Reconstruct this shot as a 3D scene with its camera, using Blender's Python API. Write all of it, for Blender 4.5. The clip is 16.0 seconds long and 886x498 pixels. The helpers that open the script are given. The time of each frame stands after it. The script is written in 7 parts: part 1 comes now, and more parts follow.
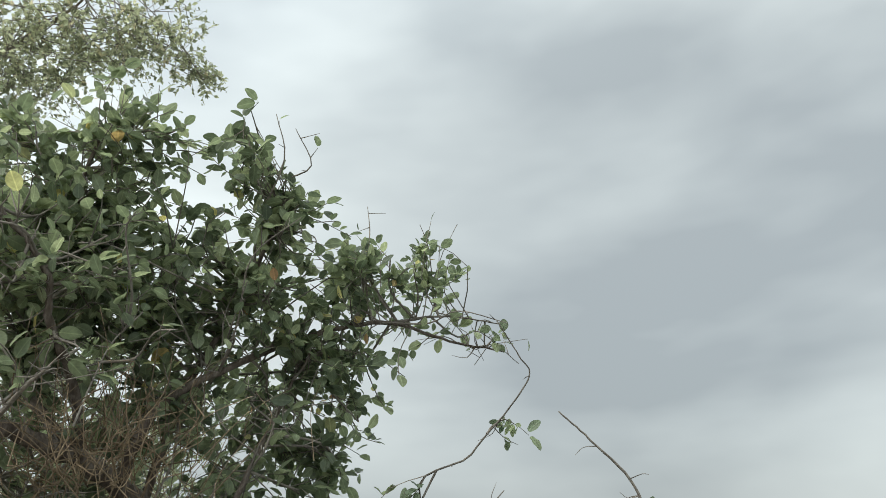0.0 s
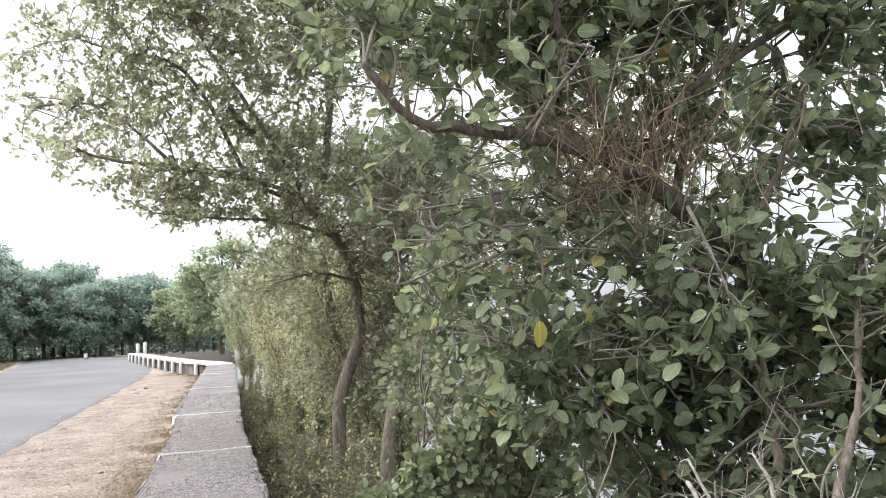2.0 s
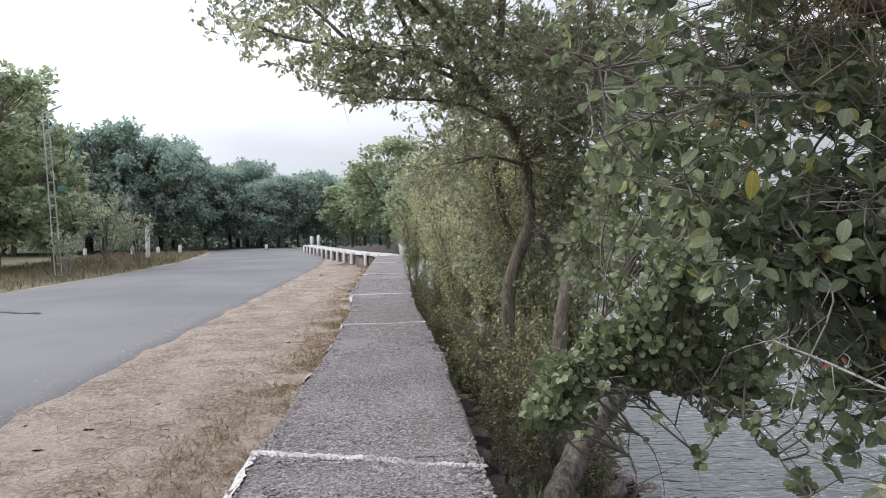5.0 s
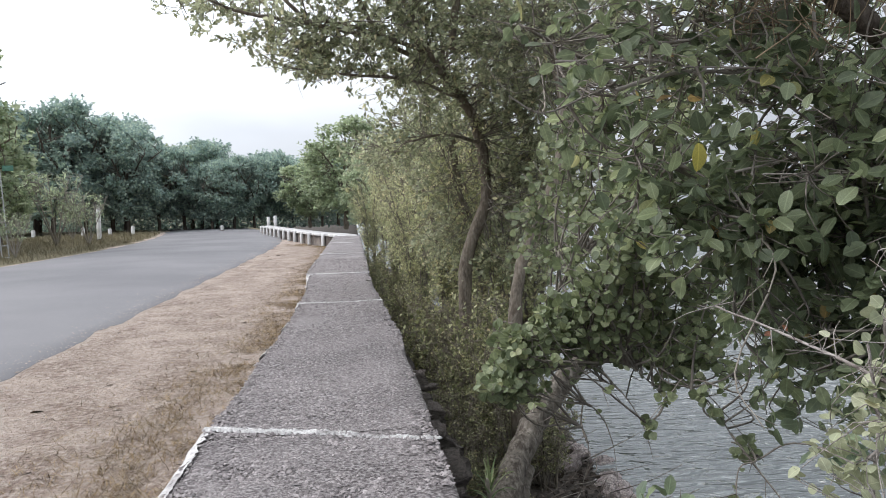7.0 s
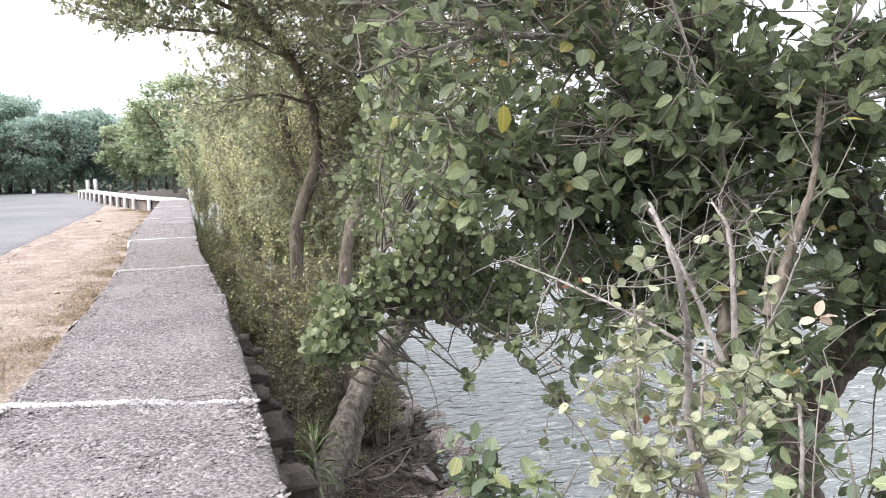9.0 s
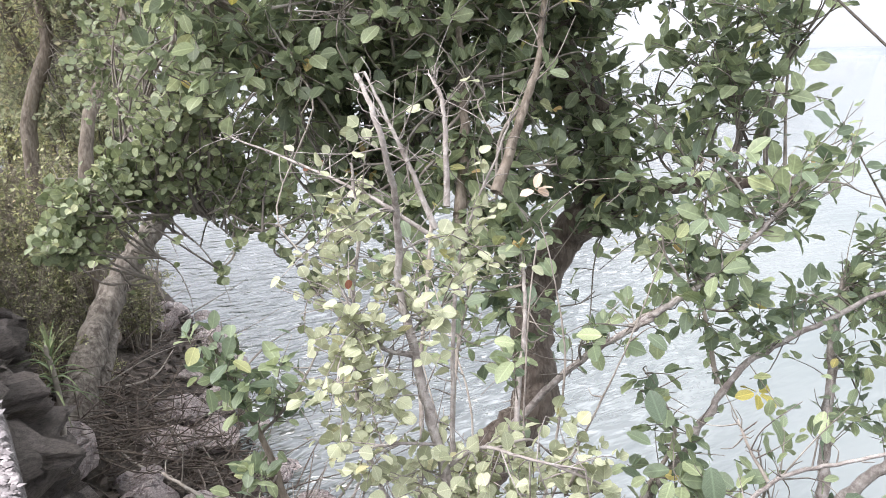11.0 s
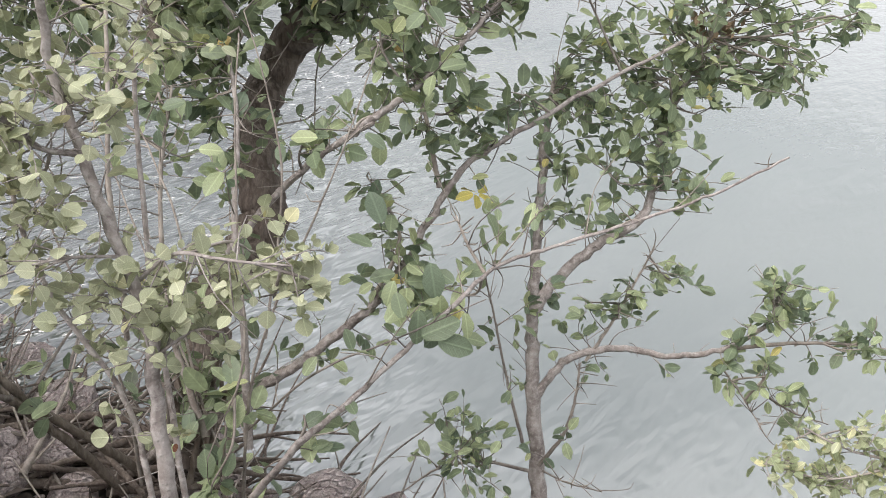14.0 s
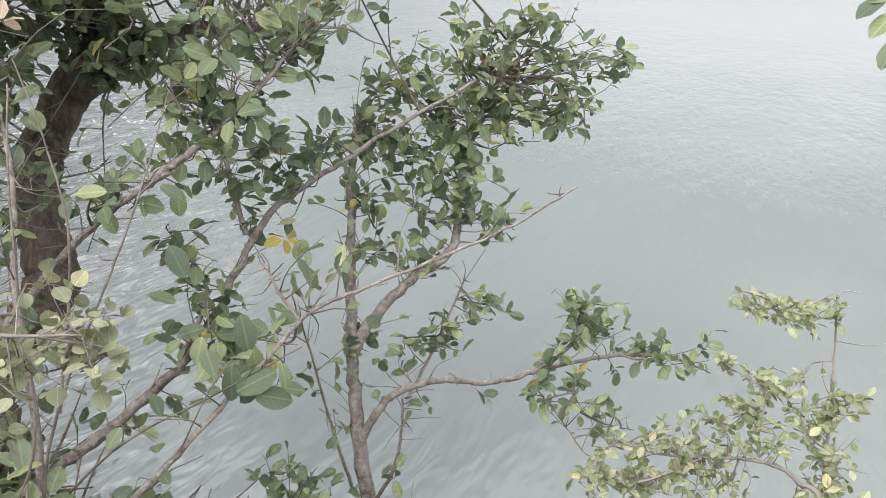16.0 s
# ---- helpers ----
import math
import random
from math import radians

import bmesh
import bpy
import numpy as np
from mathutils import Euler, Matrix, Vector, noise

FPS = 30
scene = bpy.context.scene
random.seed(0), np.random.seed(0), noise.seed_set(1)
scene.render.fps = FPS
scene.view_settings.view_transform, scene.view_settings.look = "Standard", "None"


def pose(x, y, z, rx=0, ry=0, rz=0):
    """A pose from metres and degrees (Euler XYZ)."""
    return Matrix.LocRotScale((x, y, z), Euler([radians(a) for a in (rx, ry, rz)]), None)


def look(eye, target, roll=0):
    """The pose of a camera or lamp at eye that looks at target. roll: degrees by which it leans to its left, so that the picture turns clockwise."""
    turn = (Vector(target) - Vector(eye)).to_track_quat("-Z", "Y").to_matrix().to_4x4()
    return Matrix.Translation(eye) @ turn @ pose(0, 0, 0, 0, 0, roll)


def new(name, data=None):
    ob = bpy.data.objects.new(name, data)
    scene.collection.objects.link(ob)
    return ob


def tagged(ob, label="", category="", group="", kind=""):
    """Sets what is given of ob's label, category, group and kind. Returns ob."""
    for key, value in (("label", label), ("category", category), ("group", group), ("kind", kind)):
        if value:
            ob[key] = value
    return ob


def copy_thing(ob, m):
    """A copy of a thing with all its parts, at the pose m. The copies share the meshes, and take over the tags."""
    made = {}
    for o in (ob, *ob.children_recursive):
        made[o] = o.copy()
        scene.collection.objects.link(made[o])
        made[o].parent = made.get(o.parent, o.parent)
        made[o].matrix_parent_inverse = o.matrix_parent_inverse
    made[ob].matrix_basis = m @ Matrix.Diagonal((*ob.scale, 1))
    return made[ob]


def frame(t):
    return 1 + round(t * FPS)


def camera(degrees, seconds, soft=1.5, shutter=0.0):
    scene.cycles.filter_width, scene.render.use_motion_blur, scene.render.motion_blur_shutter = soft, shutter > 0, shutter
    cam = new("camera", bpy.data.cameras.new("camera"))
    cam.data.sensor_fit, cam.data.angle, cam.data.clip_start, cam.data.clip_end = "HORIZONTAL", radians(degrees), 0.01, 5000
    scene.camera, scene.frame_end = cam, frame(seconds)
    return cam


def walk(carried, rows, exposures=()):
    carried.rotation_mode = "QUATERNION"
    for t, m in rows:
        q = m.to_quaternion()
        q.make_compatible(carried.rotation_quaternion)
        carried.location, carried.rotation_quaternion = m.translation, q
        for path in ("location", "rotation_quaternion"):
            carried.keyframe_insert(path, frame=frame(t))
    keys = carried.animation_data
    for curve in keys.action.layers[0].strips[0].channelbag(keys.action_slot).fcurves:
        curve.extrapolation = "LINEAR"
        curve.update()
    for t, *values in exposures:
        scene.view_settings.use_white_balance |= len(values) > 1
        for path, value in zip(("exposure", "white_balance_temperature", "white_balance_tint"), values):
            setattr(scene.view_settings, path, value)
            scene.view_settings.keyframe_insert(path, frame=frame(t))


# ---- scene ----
cam = camera(59.5, 16.0, soft=0.5)
PATH = [
    (0, (0.185, -0.329, 1.550), (1.583, 0.894, 2.292), -1.2),
    (0.5, (0.158, -0.280, 1.523), (1.368, 1.190, 2.134), -2.5),
    (1, (0.147, -0.216, 1.475), (1.111, 1.476, 1.929), -4.1),
    (1.5, (0.136, -0.162, 1.441), (0.884, 1.667, 1.750), -2.5),
    (2, (0.114, -0.106, 1.405), (0.644, 1.814, 1.587), -2.8),
    (2.5, (0.084, -0.073, 1.370), (0.425, 1.896, 1.471), -2.5),
    (3, (0.056, -0.053, 1.347), (0.269, 1.935, 1.382), -2.2),
    (3.5, (0.036, -0.052, 1.328), (0.188, 1.942, 1.333), -2.1),
    (3.7, (0.028, -0.057, 1.324), (0.165, 1.938, 1.313), -2.1),
    (5.8, (0.032, -0.029, 1.259), (0.159, 1.966, 1.182), -1.2),
    (6, (0.034, -0.030, 1.259), (0.171, 1.964, 1.175), -1.2),
    (6.5, (0.038, -0.033, 1.258), (0.212, 1.958, 1.174), -1.4),
    (7, (0.044, -0.042, 1.256), (0.269, 1.942, 1.147), -1.6),
    (7.5, (0.055, -0.045, 1.257), (0.336, 1.931, 1.137), -2.0),
    (8, (0.071, -0.058, 1.255), (0.451, 1.900, 1.109), -1.9),
    (8.5, (0.084, -0.066, 1.254), (0.580, 1.864, 1.085), -1.7),
    (9, (0.105, -0.070, 1.245), (0.726, 1.819, 1.032), -1.4),
    (9.5, (0.147, -0.077, 1.228), (0.940, 1.739, 0.956), -1.6),
    (10, (0.170, -0.080, 1.217), (1.108, 1.652, 0.867), -1.0),
    (10.2, (0.179, -0.081, 1.213), (1.159, 1.620, 0.834), -0.8),
    (12.3, (0.214, -0.098, 1.176), (1.449, 1.311, 0.478), 0.8),
    (12.5, (0.224, -0.088, 1.162), (1.485, 1.276, 0.422), 1.3),
    (13, (0.258, -0.082, 1.136), (1.601, 1.147, 0.308), 1.8),
    (13.5, (0.278, -0.068, 1.118), (1.706, 1.044, 0.267), 2.5),
    (14, (0.286, -0.068, 1.116), (1.758, 0.974, 0.252), 3.4),
    (14.5, (0.292, -0.068, 1.114), (1.809, 0.909, 0.252), 4.1),
    (15, (0.296, -0.070, 1.114), (1.836, 0.869, 0.250), 3.6),
    (15.5, (0.302, -0.068, 1.114), (1.891, 0.776, 0.241), 2.1),
    (16, (0.296, -0.072, 1.124), (2.031, 0.587, 0.378), 4.9),
]
walk(cam, [(t, look(eye, target, roll)) for t, eye, target, roll in PATH], [(0, 0.31, 6600, 5), (0.6, 0.50, 6800, 6), (1.1, 0.98, 7100, 6), (1.6, 1.32, 7000, 9), (2.0, 1.0, 6600, 14), (2.6, 0.6, 6500, 15), (3.1, 0.33, 6400, 15), (3.6, 0.28, 6350, 16), (6.0, 0.27, 6350, 16), (7.0, 0.41, 6350, 15), (8.0, 0.68, 6400, 16), (8.6, 1.0, 6500, 17), (9.0, 1.18, 6500, 17), (9.5, 1.43, 6450, 18), (10.2, 1.58, 6450, 18), (12.4, 1.08, 6600, 22), (13.2, 0.93, 6700, 19), (15.2, 0.86, 6700, 18), (16, 0.73, 6700, 17)])

# ---- world, sun ----
world = bpy.data.worlds.new("overcast_sky")
scene.world = world
world.use_nodes = True
wn = world.node_tree
wn.nodes.clear()


def wnode(kind, **inputs):
    n = wn.nodes.new(kind)
    for k, v in inputs.items():
        n.inputs[k.replace("_", " ")].default_value = v
    return n


SUN_AZ, SUN_EL = -72.0, 50.0
sky = wn.nodes.new("ShaderNodeTexSky")
sky.sky_type = "NISHITA"
sky.sun_disc = False
sky.sun_elevation = radians(SUN_EL)
sky.sun_rotation = radians(SUN_AZ)
sky.dust_density = 4.0
coord = wn.nodes.new("ShaderNodeTexCoord")
squash = wn.nodes.new("ShaderNodeMapping")
squash.inputs["Scale"].default_value = (1.0, 1.0, 2.6)
wn.links.new(coord.outputs["Generated"], squash.inputs["Vector"])
cloud = wnode("ShaderNodeTexNoise", Scale=1.6, Detail=4.5, Roughness=0.48, Distortion=0.15)
wn.links.new(squash.outputs["Vector"], cloud.inputs["Vector"])
ramp = wn.nodes.new("ShaderNodeValToRGB")
ramp.color_ramp.elements[0].position, ramp.color_ramp.elements[0].color = 0.36, (0.47, 0.515, 0.555, 1)
ramp.color_ramp.elements[1].position, ramp.color_ramp.elements[1].color = 0.66, (0.84, 0.90, 0.93, 1)
wn.links.new(cloud.outputs["Fac"], ramp.inputs["Fac"])
sunward = wn.nodes.new("ShaderNodeVectorMath")
sunward.operation = "DOT_PRODUCT"
sunward.inputs[1].default_value = (math.sin(radians(SUN_AZ)) * math.cos(radians(SUN_EL)), math.cos(radians(SUN_AZ)) * math.cos(radians(SUN_EL)), math.sin(radians(SUN_EL)))
wn.links.new(coord.outputs["Generated"], sunward.inputs[0])
thin = wn.nodes.new("ShaderNodeMapRange")
thin.inputs["From Min"].default_value, thin.inputs["From Max"].default_value = 0.0, 1.0
thin.inputs["To Min"].default_value, thin.inputs["To Max"].default_value = 0.77, 1.95
thin.interpolation_type = "SMOOTHSTEP"
wn.links.new(sunward.outputs["Value"], thin.inputs["Value"])
parts_ = wn.nodes.new("ShaderNodeSeparateXYZ")
wn.links.new(coord.outputs["Generated"], parts_.inputs["Vector"])
lift = wn.nodes.new("ShaderNodeMapRange")
lift.inputs["From Min"].default_value, lift.inputs["From Max"].default_value = 0.0, 0.7
lift.inputs["To Min"].default_value, lift.inputs["To Max"].default_value = 0.93, 1.20
wn.links.new(parts_.outputs["Z"], lift.inputs["Value"])
total = wn.nodes.new("ShaderNodeMath")
total.operation = "MULTIPLY"
wn.links.new(thin.outputs["Result"], total.inputs[0])
wn.links.new(lift.outputs["Result"], total.inputs[1])
lit = wn.nodes.new("ShaderNodeVectorMath")
lit.operation = "SCALE"
wn.links.new(ramp.outputs["Color"], lit.inputs[0])
wn.links.new(total.outputs["Value"], lit.inputs["Scale"])
blue = wn.nodes.new("ShaderNodeVectorMath")
blue.operation = "SCALE"
blue.inputs["Scale"].default_value = 0.012
wn.links.new(sky.outputs["Color"], blue.inputs[0])
both = wn.nodes.new("ShaderNodeVectorMath")
both.operation = "ADD"
wn.links.new(lit.outputs["Vector"], both.inputs[0])
wn.links.new(blue.outputs["Vector"], both.inputs[1])
back = wnode("ShaderNodeBackground", Strength=0.86)
wn.links.new(both.outputs["Vector"], back.inputs["Color"])
wout = wn.nodes.new("ShaderNodeOutputWorld")
wn.links.new(back.outputs["Background"], wout.inputs["Surface"])

sun = new("sun", bpy.data.lights.new("sun", "SUN"))
sun.data.energy, sun.data.angle, sun.data.color = 1.5, radians(45), (1.0, 0.97, 0.92)
sun.matrix_world = look((0, 0, 30), (-math.sin(radians(SUN_AZ)) * 30, -math.cos(radians(SUN_AZ)) * 30, 30 - 30 * math.tan(radians(SUN_EL))))


# ---- materials ----
def surface(name, dark, mid, light, coarse=2.0, fine=40.0, rough=0.85, bump=0.4, depth=0.01, mottle=0.5, metal=0.0, spec=0.3, vary=0.0, stretch=1.0, crack=0.0):
    """Coarse stains between two colours, a fine grain towards the third, and a bump from the grain."""
    m = bpy.data.materials.new(name)
    m.use_nodes = True
    nt = m.node_tree
    p = nt.nodes["Principled BSDF"]
    p.inputs["Roughness"].default_value, p.inputs["Metallic"].default_value = rough, metal
    p.inputs["Specular IOR Level"].default_value = spec
    tc = nt.nodes.new("ShaderNodeMapping")
    tc.inputs["Scale"].default_value = (1, 1, stretch)
    nt.links.new(nt.nodes.new("ShaderNodeTexCoord").outputs["Object"], tc.inputs["Vector"])
    big = nt.nodes.new("ShaderNodeTexNoise")
    big.inputs["Scale"].default_value, big.inputs["Detail"].default_value = coarse, 4
    small = nt.nodes.new("ShaderNodeTexNoise")
    small.inputs["Scale"].default_value, small.inputs["Detail"].default_value, small.inputs["Roughness"].default_value = fine, 5, 0.65
    r1 = nt.nodes.new("ShaderNodeValToRGB")
    r1.color_ramp.elements[0].position, r1.color_ramp.elements[0].color = 0.36, (*dark, 1)
    r1.color_ramp.elements[1].position, r1.color_ramp.elements[1].color = 0.64, (*mid, 1)
    r2 = nt.nodes.new("ShaderNodeValToRGB")
    r2.color_ramp.elements[0].position, r2.color_ramp.elements[0].color = 0.42, (0, 0, 0, 1)
    r2.color_ramp.elements[1].position, r2.color_ramp.elements[1].color = 0.68, (mottle, mottle, mottle, 1)
    mix = nt.nodes.new("ShaderNodeMix")
    mix.data_type = "RGBA"
    mix.inputs["B"].default_value = (*light, 1)
    bm_ = nt.nodes.new("ShaderNodeBump")
    bm_.inputs["Strength"].default_value, bm_.inputs["Distance"].default_value = bump, depth
    for a, b in ((tc.outputs["Vector"], big.inputs["Vector"]), (tc.outputs["Vector"], small.inputs["Vector"]), (big.outputs["Fac"], r1.inputs["Fac"]),
                 (small.outputs["Fac"], r2.inputs["Fac"]), (r1.outputs["Color"], mix.inputs["A"]), (r2.outputs["Color"], mix.inputs["Factor"]),
                 (small.outputs["Fac"], bm_.inputs["Height"]), (bm_.outputs["Normal"], p.inputs["Normal"])):
        nt.links.new(a, b)
    colour = mix.outputs["Result"]
    if crack:
        cell = nt.nodes.new("ShaderNodeTexVoronoi")
        cell.feature = "DISTANCE_TO_EDGE"
        cell.inputs["Scale"].default_value = crack
        warp = nt.nodes.new("ShaderNodeVectorMath")
        warp.operation = "MULTIPLY_ADD"
        warp.inputs[1].default_value = (0.6 / crack,) * 3
        gap = nt.nodes.new("ShaderNodeMapRange")
        gap.inputs["From Max"].default_value = 0.16
        gap.inputs["To Min"].default_value = 0.80
        furrow = nt.nodes.new("ShaderNodeHueSaturation")
        deep = nt.nodes.new("ShaderNodeBump")
        deep.inputs["Strength"].default_value, deep.inputs["Distance"].default_value = 0.45, depth
        for a, b in ((small.outputs["Color"], warp.inputs[0]), (tc.outputs["Vector"], warp.inputs[2]), (warp.outputs["Vector"], cell.inputs["Vector"]),
                     (cell.outputs["Distance"], gap.inputs["Value"]), (colour, furrow.inputs["Color"]), (gap.outputs["Result"], furrow.inputs["Value"]),
                     (gap.outputs["Result"], deep.inputs["Height"]), (bm_.outputs["Normal"], deep.inputs["Normal"]), (deep.outputs["Normal"], p.inputs["Normal"])):
            nt.links.new(a, b)
        colour = furrow.outputs["Color"]
    if vary:
        info, geo = nt.nodes.new("ShaderNodeObjectInfo"), nt.nodes.new("ShaderNodeNewGeometry")
        add = nt.nodes.new("ShaderNodeMath")
        add.operation = "ADD"
        fract = nt.nodes.new("ShaderNodeMath")
        fract.operation = "FRACT"
        rng = nt.nodes.new("ShaderNodeMapRange")
        rng.inputs["To Min"].default_value, rng.inputs["To Max"].default_value = 1 - vary, 1 + vary
        hsv = nt.nodes.new("ShaderNodeHueSaturation")
        for a, b in ((info.outputs["Random"], add.inputs[0]), (geo.outputs["Random Per Island"], add.inputs[1]), (add.outputs[0], fract.inputs[0]),
                     (fract.outputs[0], rng.inputs["Value"]), (rng.outputs["Result"], hsv.inputs["Value"]), (colour, hsv.inputs["Color"])):
            nt.links.new(a, b)
        colour = hsv.outputs["Color"]
    nt.links.new(colour, p.inputs["Base Color"])
    return m


def leafy(name, stops, rough=0.5, through_light=0.3, spec=0.35, scale=60.0):
    """Leaf colours picked leaf by leaf from the stops, with fine mottling and some light through the blade."""
    m = bpy.data.materials.new(name)
    m.use_nodes = True
    nt = m.node_tree
    p = nt.nodes["Principled BSDF"]
    p.inputs["Roughness"].default_value, p.inputs["Specular IOR Level"].default_value = rough, spec
    info, geo = nt.nodes.new("ShaderNodeObjectInfo"), nt.nodes.new("ShaderNodeNewGeometry")
    add = nt.nodes.new("ShaderNodeMath")
    add.operation = "ADD"
    fract = nt.nodes.new("ShaderNodeMath")
    fract.operation = "FRACT"
    r = nt.nodes.new("ShaderNodeValToRGB")
    e = r.color_ramp.elements
    while len(e) < len(stops):
        e.new(0.5)
    for slot, (at, c) in zip(e, stops):
        slot.position, slot.color = at, (*c, 1)
    tc, grain = nt.nodes.new("ShaderNodeTexCoord"), nt.nodes.new("ShaderNodeTexNoise")
    grain.inputs["Scale"].default_value, grain.inputs["Detail"].default_value = scale, 3
    rng = nt.nodes.new("ShaderNodeMapRange")
    rng.inputs["From Min"].default_value, rng.inputs["From Max"].default_value = 0.3, 0.7
    rng.inputs["To Min"].default_value, rng.inputs["To Max"].default_value = 0.78, 1.22
    hsv = nt.nodes.new("ShaderNodeHueSaturation")
    blade, axes = nt.nodes.new("ShaderNodeAttribute"), nt.nodes.new("ShaderNodeSeparateXYZ")
    blade.attribute_name = "blade"

    def calc(op, a, b=0.0, c=0.0):
        n = nt.nodes.new("ShaderNodeMath")
        n.operation = op
        for slot, v in zip(n.inputs, (a, b, c)):
            if isinstance(v, (int, float)):
                slot.default_value = v
            else:
                nt.links.new(v, slot)
        return n.outputs[0]

    nt.links.new(blade.outputs["Vector"], axes.inputs["Vector"])
    across = calc("ABSOLUTE", axes.outputs["Y"])
    rib = calc("SUBTRACT", 1.0, calc("SMOOTH_MIN", calc("MULTIPLY", across, 28.0), 1.0, 0.2))
    side = calc("SINE", calc("MULTIPLY", calc("SUBTRACT", axes.outputs["X"], calc("MULTIPLY", across, 0.9)), 42.0))
    vein = calc("MAXIMUM", calc("SUBTRACT", side, 0.72), 0.0)
    relief = calc("ADD", rib, vein)
    fold = nt.nodes.new("ShaderNodeBump")
    fold.inputs["Strength"].default_value, fold.inputs["Distance"].default_value = 0.35, 0.002
    nt.links.new(relief, fold.inputs["Height"])
    nt.links.new(fold.outputs["Normal"], p.inputs["Normal"])
    streak = calc("MULTIPLY_ADD", relief, 0.45, rng.outputs["Result"])
    tone = calc("MULTIPLY", streak, calc("MULTIPLY_ADD", axes.outputs["X"], -0.16, 1.06))
    tr = nt.nodes.new("ShaderNodeBsdfTranslucent")
    sap = nt.nodes.new("ShaderNodeHueSaturation")
    sap.inputs["Hue"].default_value, sap.inputs["Saturation"].default_value, sap.inputs["Value"].default_value = 0.494, 1.14, 1.2
    mixer = nt.nodes.new("ShaderNodeMixShader")
    mixer.inputs["Fac"].default_value = through_light
    for a, b in ((info.outputs["Random"], add.inputs[0]), (geo.outputs["Random Per Island"], add.inputs[1]), (add.outputs[0], fract.inputs[0]),
                 (fract.outputs[0], r.inputs["Fac"]), (tc.outputs["Object"], grain.inputs["Vector"]), (grain.outputs["Fac"], rng.inputs["Value"]),
                 (r.outputs["Color"], hsv.inputs["Color"]), (tone, hsv.inputs["Value"]), (hsv.outputs["Color"], p.inputs["Base Color"]),
                 (hsv.outputs["Color"], sap.inputs["Color"]), (sap.outputs["Color"], tr.inputs["Color"]), (p.outputs["BSDF"], mixer.inputs[1]), (tr.outputs["BSDF"], mixer.inputs[2]),
                 (mixer.outputs["Shader"], nt.nodes["Material Output"].inputs["Surface"])):
        nt.links.new(a, b)
    return m


M_ROAD = surface("worn_asphalt", (0.145, 0.142, 0.15), (0.205, 0.20, 0.205), (0.28, 0.275, 0.27), 0.35, 90, 0.9, 0.5, 0.004, 0.5)
M_CRACK = surface("tar_seam", (0.04, 0.04, 0.045), (0.07, 0.07, 0.075), (0.11, 0.11, 0.11), 3, 80, 0.85)
M_SOIL = surface("sandy_soil", (0.255, 0.19, 0.15), (0.452, 0.366, 0.304), (0.632, 0.542, 0.47), 3.2, 30, 0.95, 1.0, 0.06, 0.85)
M_TURF = surface("dry_turf", (0.11, 0.10, 0.06), (0.19, 0.165, 0.10), (0.29, 0.25, 0.16), 0.5, 14, 0.95, 0.8, 0.04, 0.6)
M_BANK = surface("damp_bank_soil", (0.035, 0.029, 0.024), (0.08, 0.067, 0.054), (0.15, 0.13, 0.105), 2.5, 24, 0.95, 0.9, 0.03, 0.5)
M_CONCRETE = surface("aggregate_concrete", (0.085, 0.072, 0.073), (0.19, 0.168, 0.166), (0.56, 0.525, 0.51), 2.2, 90, 0.92, 1.0, 0.016, 0.85)
M_PEBBLE = surface("aggregate_pebble", (0.135, 0.118, 0.117), (0.29, 0.263, 0.257), (0.44, 0.41, 0.40), 25, 160, 0.85, 0.3, 0.002, 0.4, vary=0.42)
M_LIME = surface("chipped_whitewash", (0.44, 0.425, 0.415), (0.78, 0.77, 0.75), (0.30, 0.28, 0.275), 14, 70, 0.9, 1.0, 0.01, 0.8)
M_STONE = surface("grey_brown_stone", (0.095, 0.08, 0.07), (0.20, 0.17, 0.15), (0.34, 0.30, 0.27), 6, 38, 0.9, 1.0, 0.02, 0.6, vary=0.4)
M_BOULDER = surface("weathered_boulder", (0.40, 0.315, 0.29), (0.62, 0.53, 0.495), (0.80, 0.725, 0.69), 2.6, 14, 0.9, 1.0, 0.05, 0.8, vary=0.2, crack=3.0)
M_BARK_GREY = surface("grey_bark", (0.075, 0.062, 0.05), (0.17, 0.147, 0.12), (0.32, 0.29, 0.245), 9, 45, 0.9, 1.0, 0.012, 0.85, stretch=0.4, crack=34)
M_BARK_BROWN = surface("olive_brown_bark", (0.10, 0.08, 0.06), (0.205, 0.17, 0.13), (0.33, 0.285, 0.232), 8, 60, 0.92, 1.0, 0.008, 0.7, stretch=0.3, crack=26)
M_MULCH = surface("bank_mulch", (0.05, 0.04, 0.033), (0.10, 0.08, 0.066), (0.17, 0.145, 0.12), 14, 80, 0.9, 0.3, 0.002, 0.4, vary=0.4)
M_BARK_SAP = surface("pinkish_grey_bark", (0.16, 0.135, 0.12), (0.29, 0.258, 0.232), (0.44, 0.41, 0.375), 18, 70, 0.9, 1.0, 0.006, 0.8)
M_BARK_DARK = surface("brown_furrowed_bark", (0.075, 0.058, 0.046), (0.145, 0.116, 0.094), (0.25, 0.212, 0.178), 8, 60, 0.92, 1.0, 0.010, 0.7, stretch=0.35, crack=40)
M_TWIG = surface("grey_twig", (0.13, 0.11, 0.092), (0.25, 0.22, 0.185), (0.34, 0.32, 0.28), 20, 120, 0.9, 0.4, 0.002, 0.4, vary=0.3)
M_TWIG_PALE = surface("pale_twig", (0.21, 0.185, 0.16), (0.34, 0.31, 0.275), (0.46, 0.43, 0.40), 20, 120, 0.9, 0.4, 0.002, 0.4, vary=0.25)
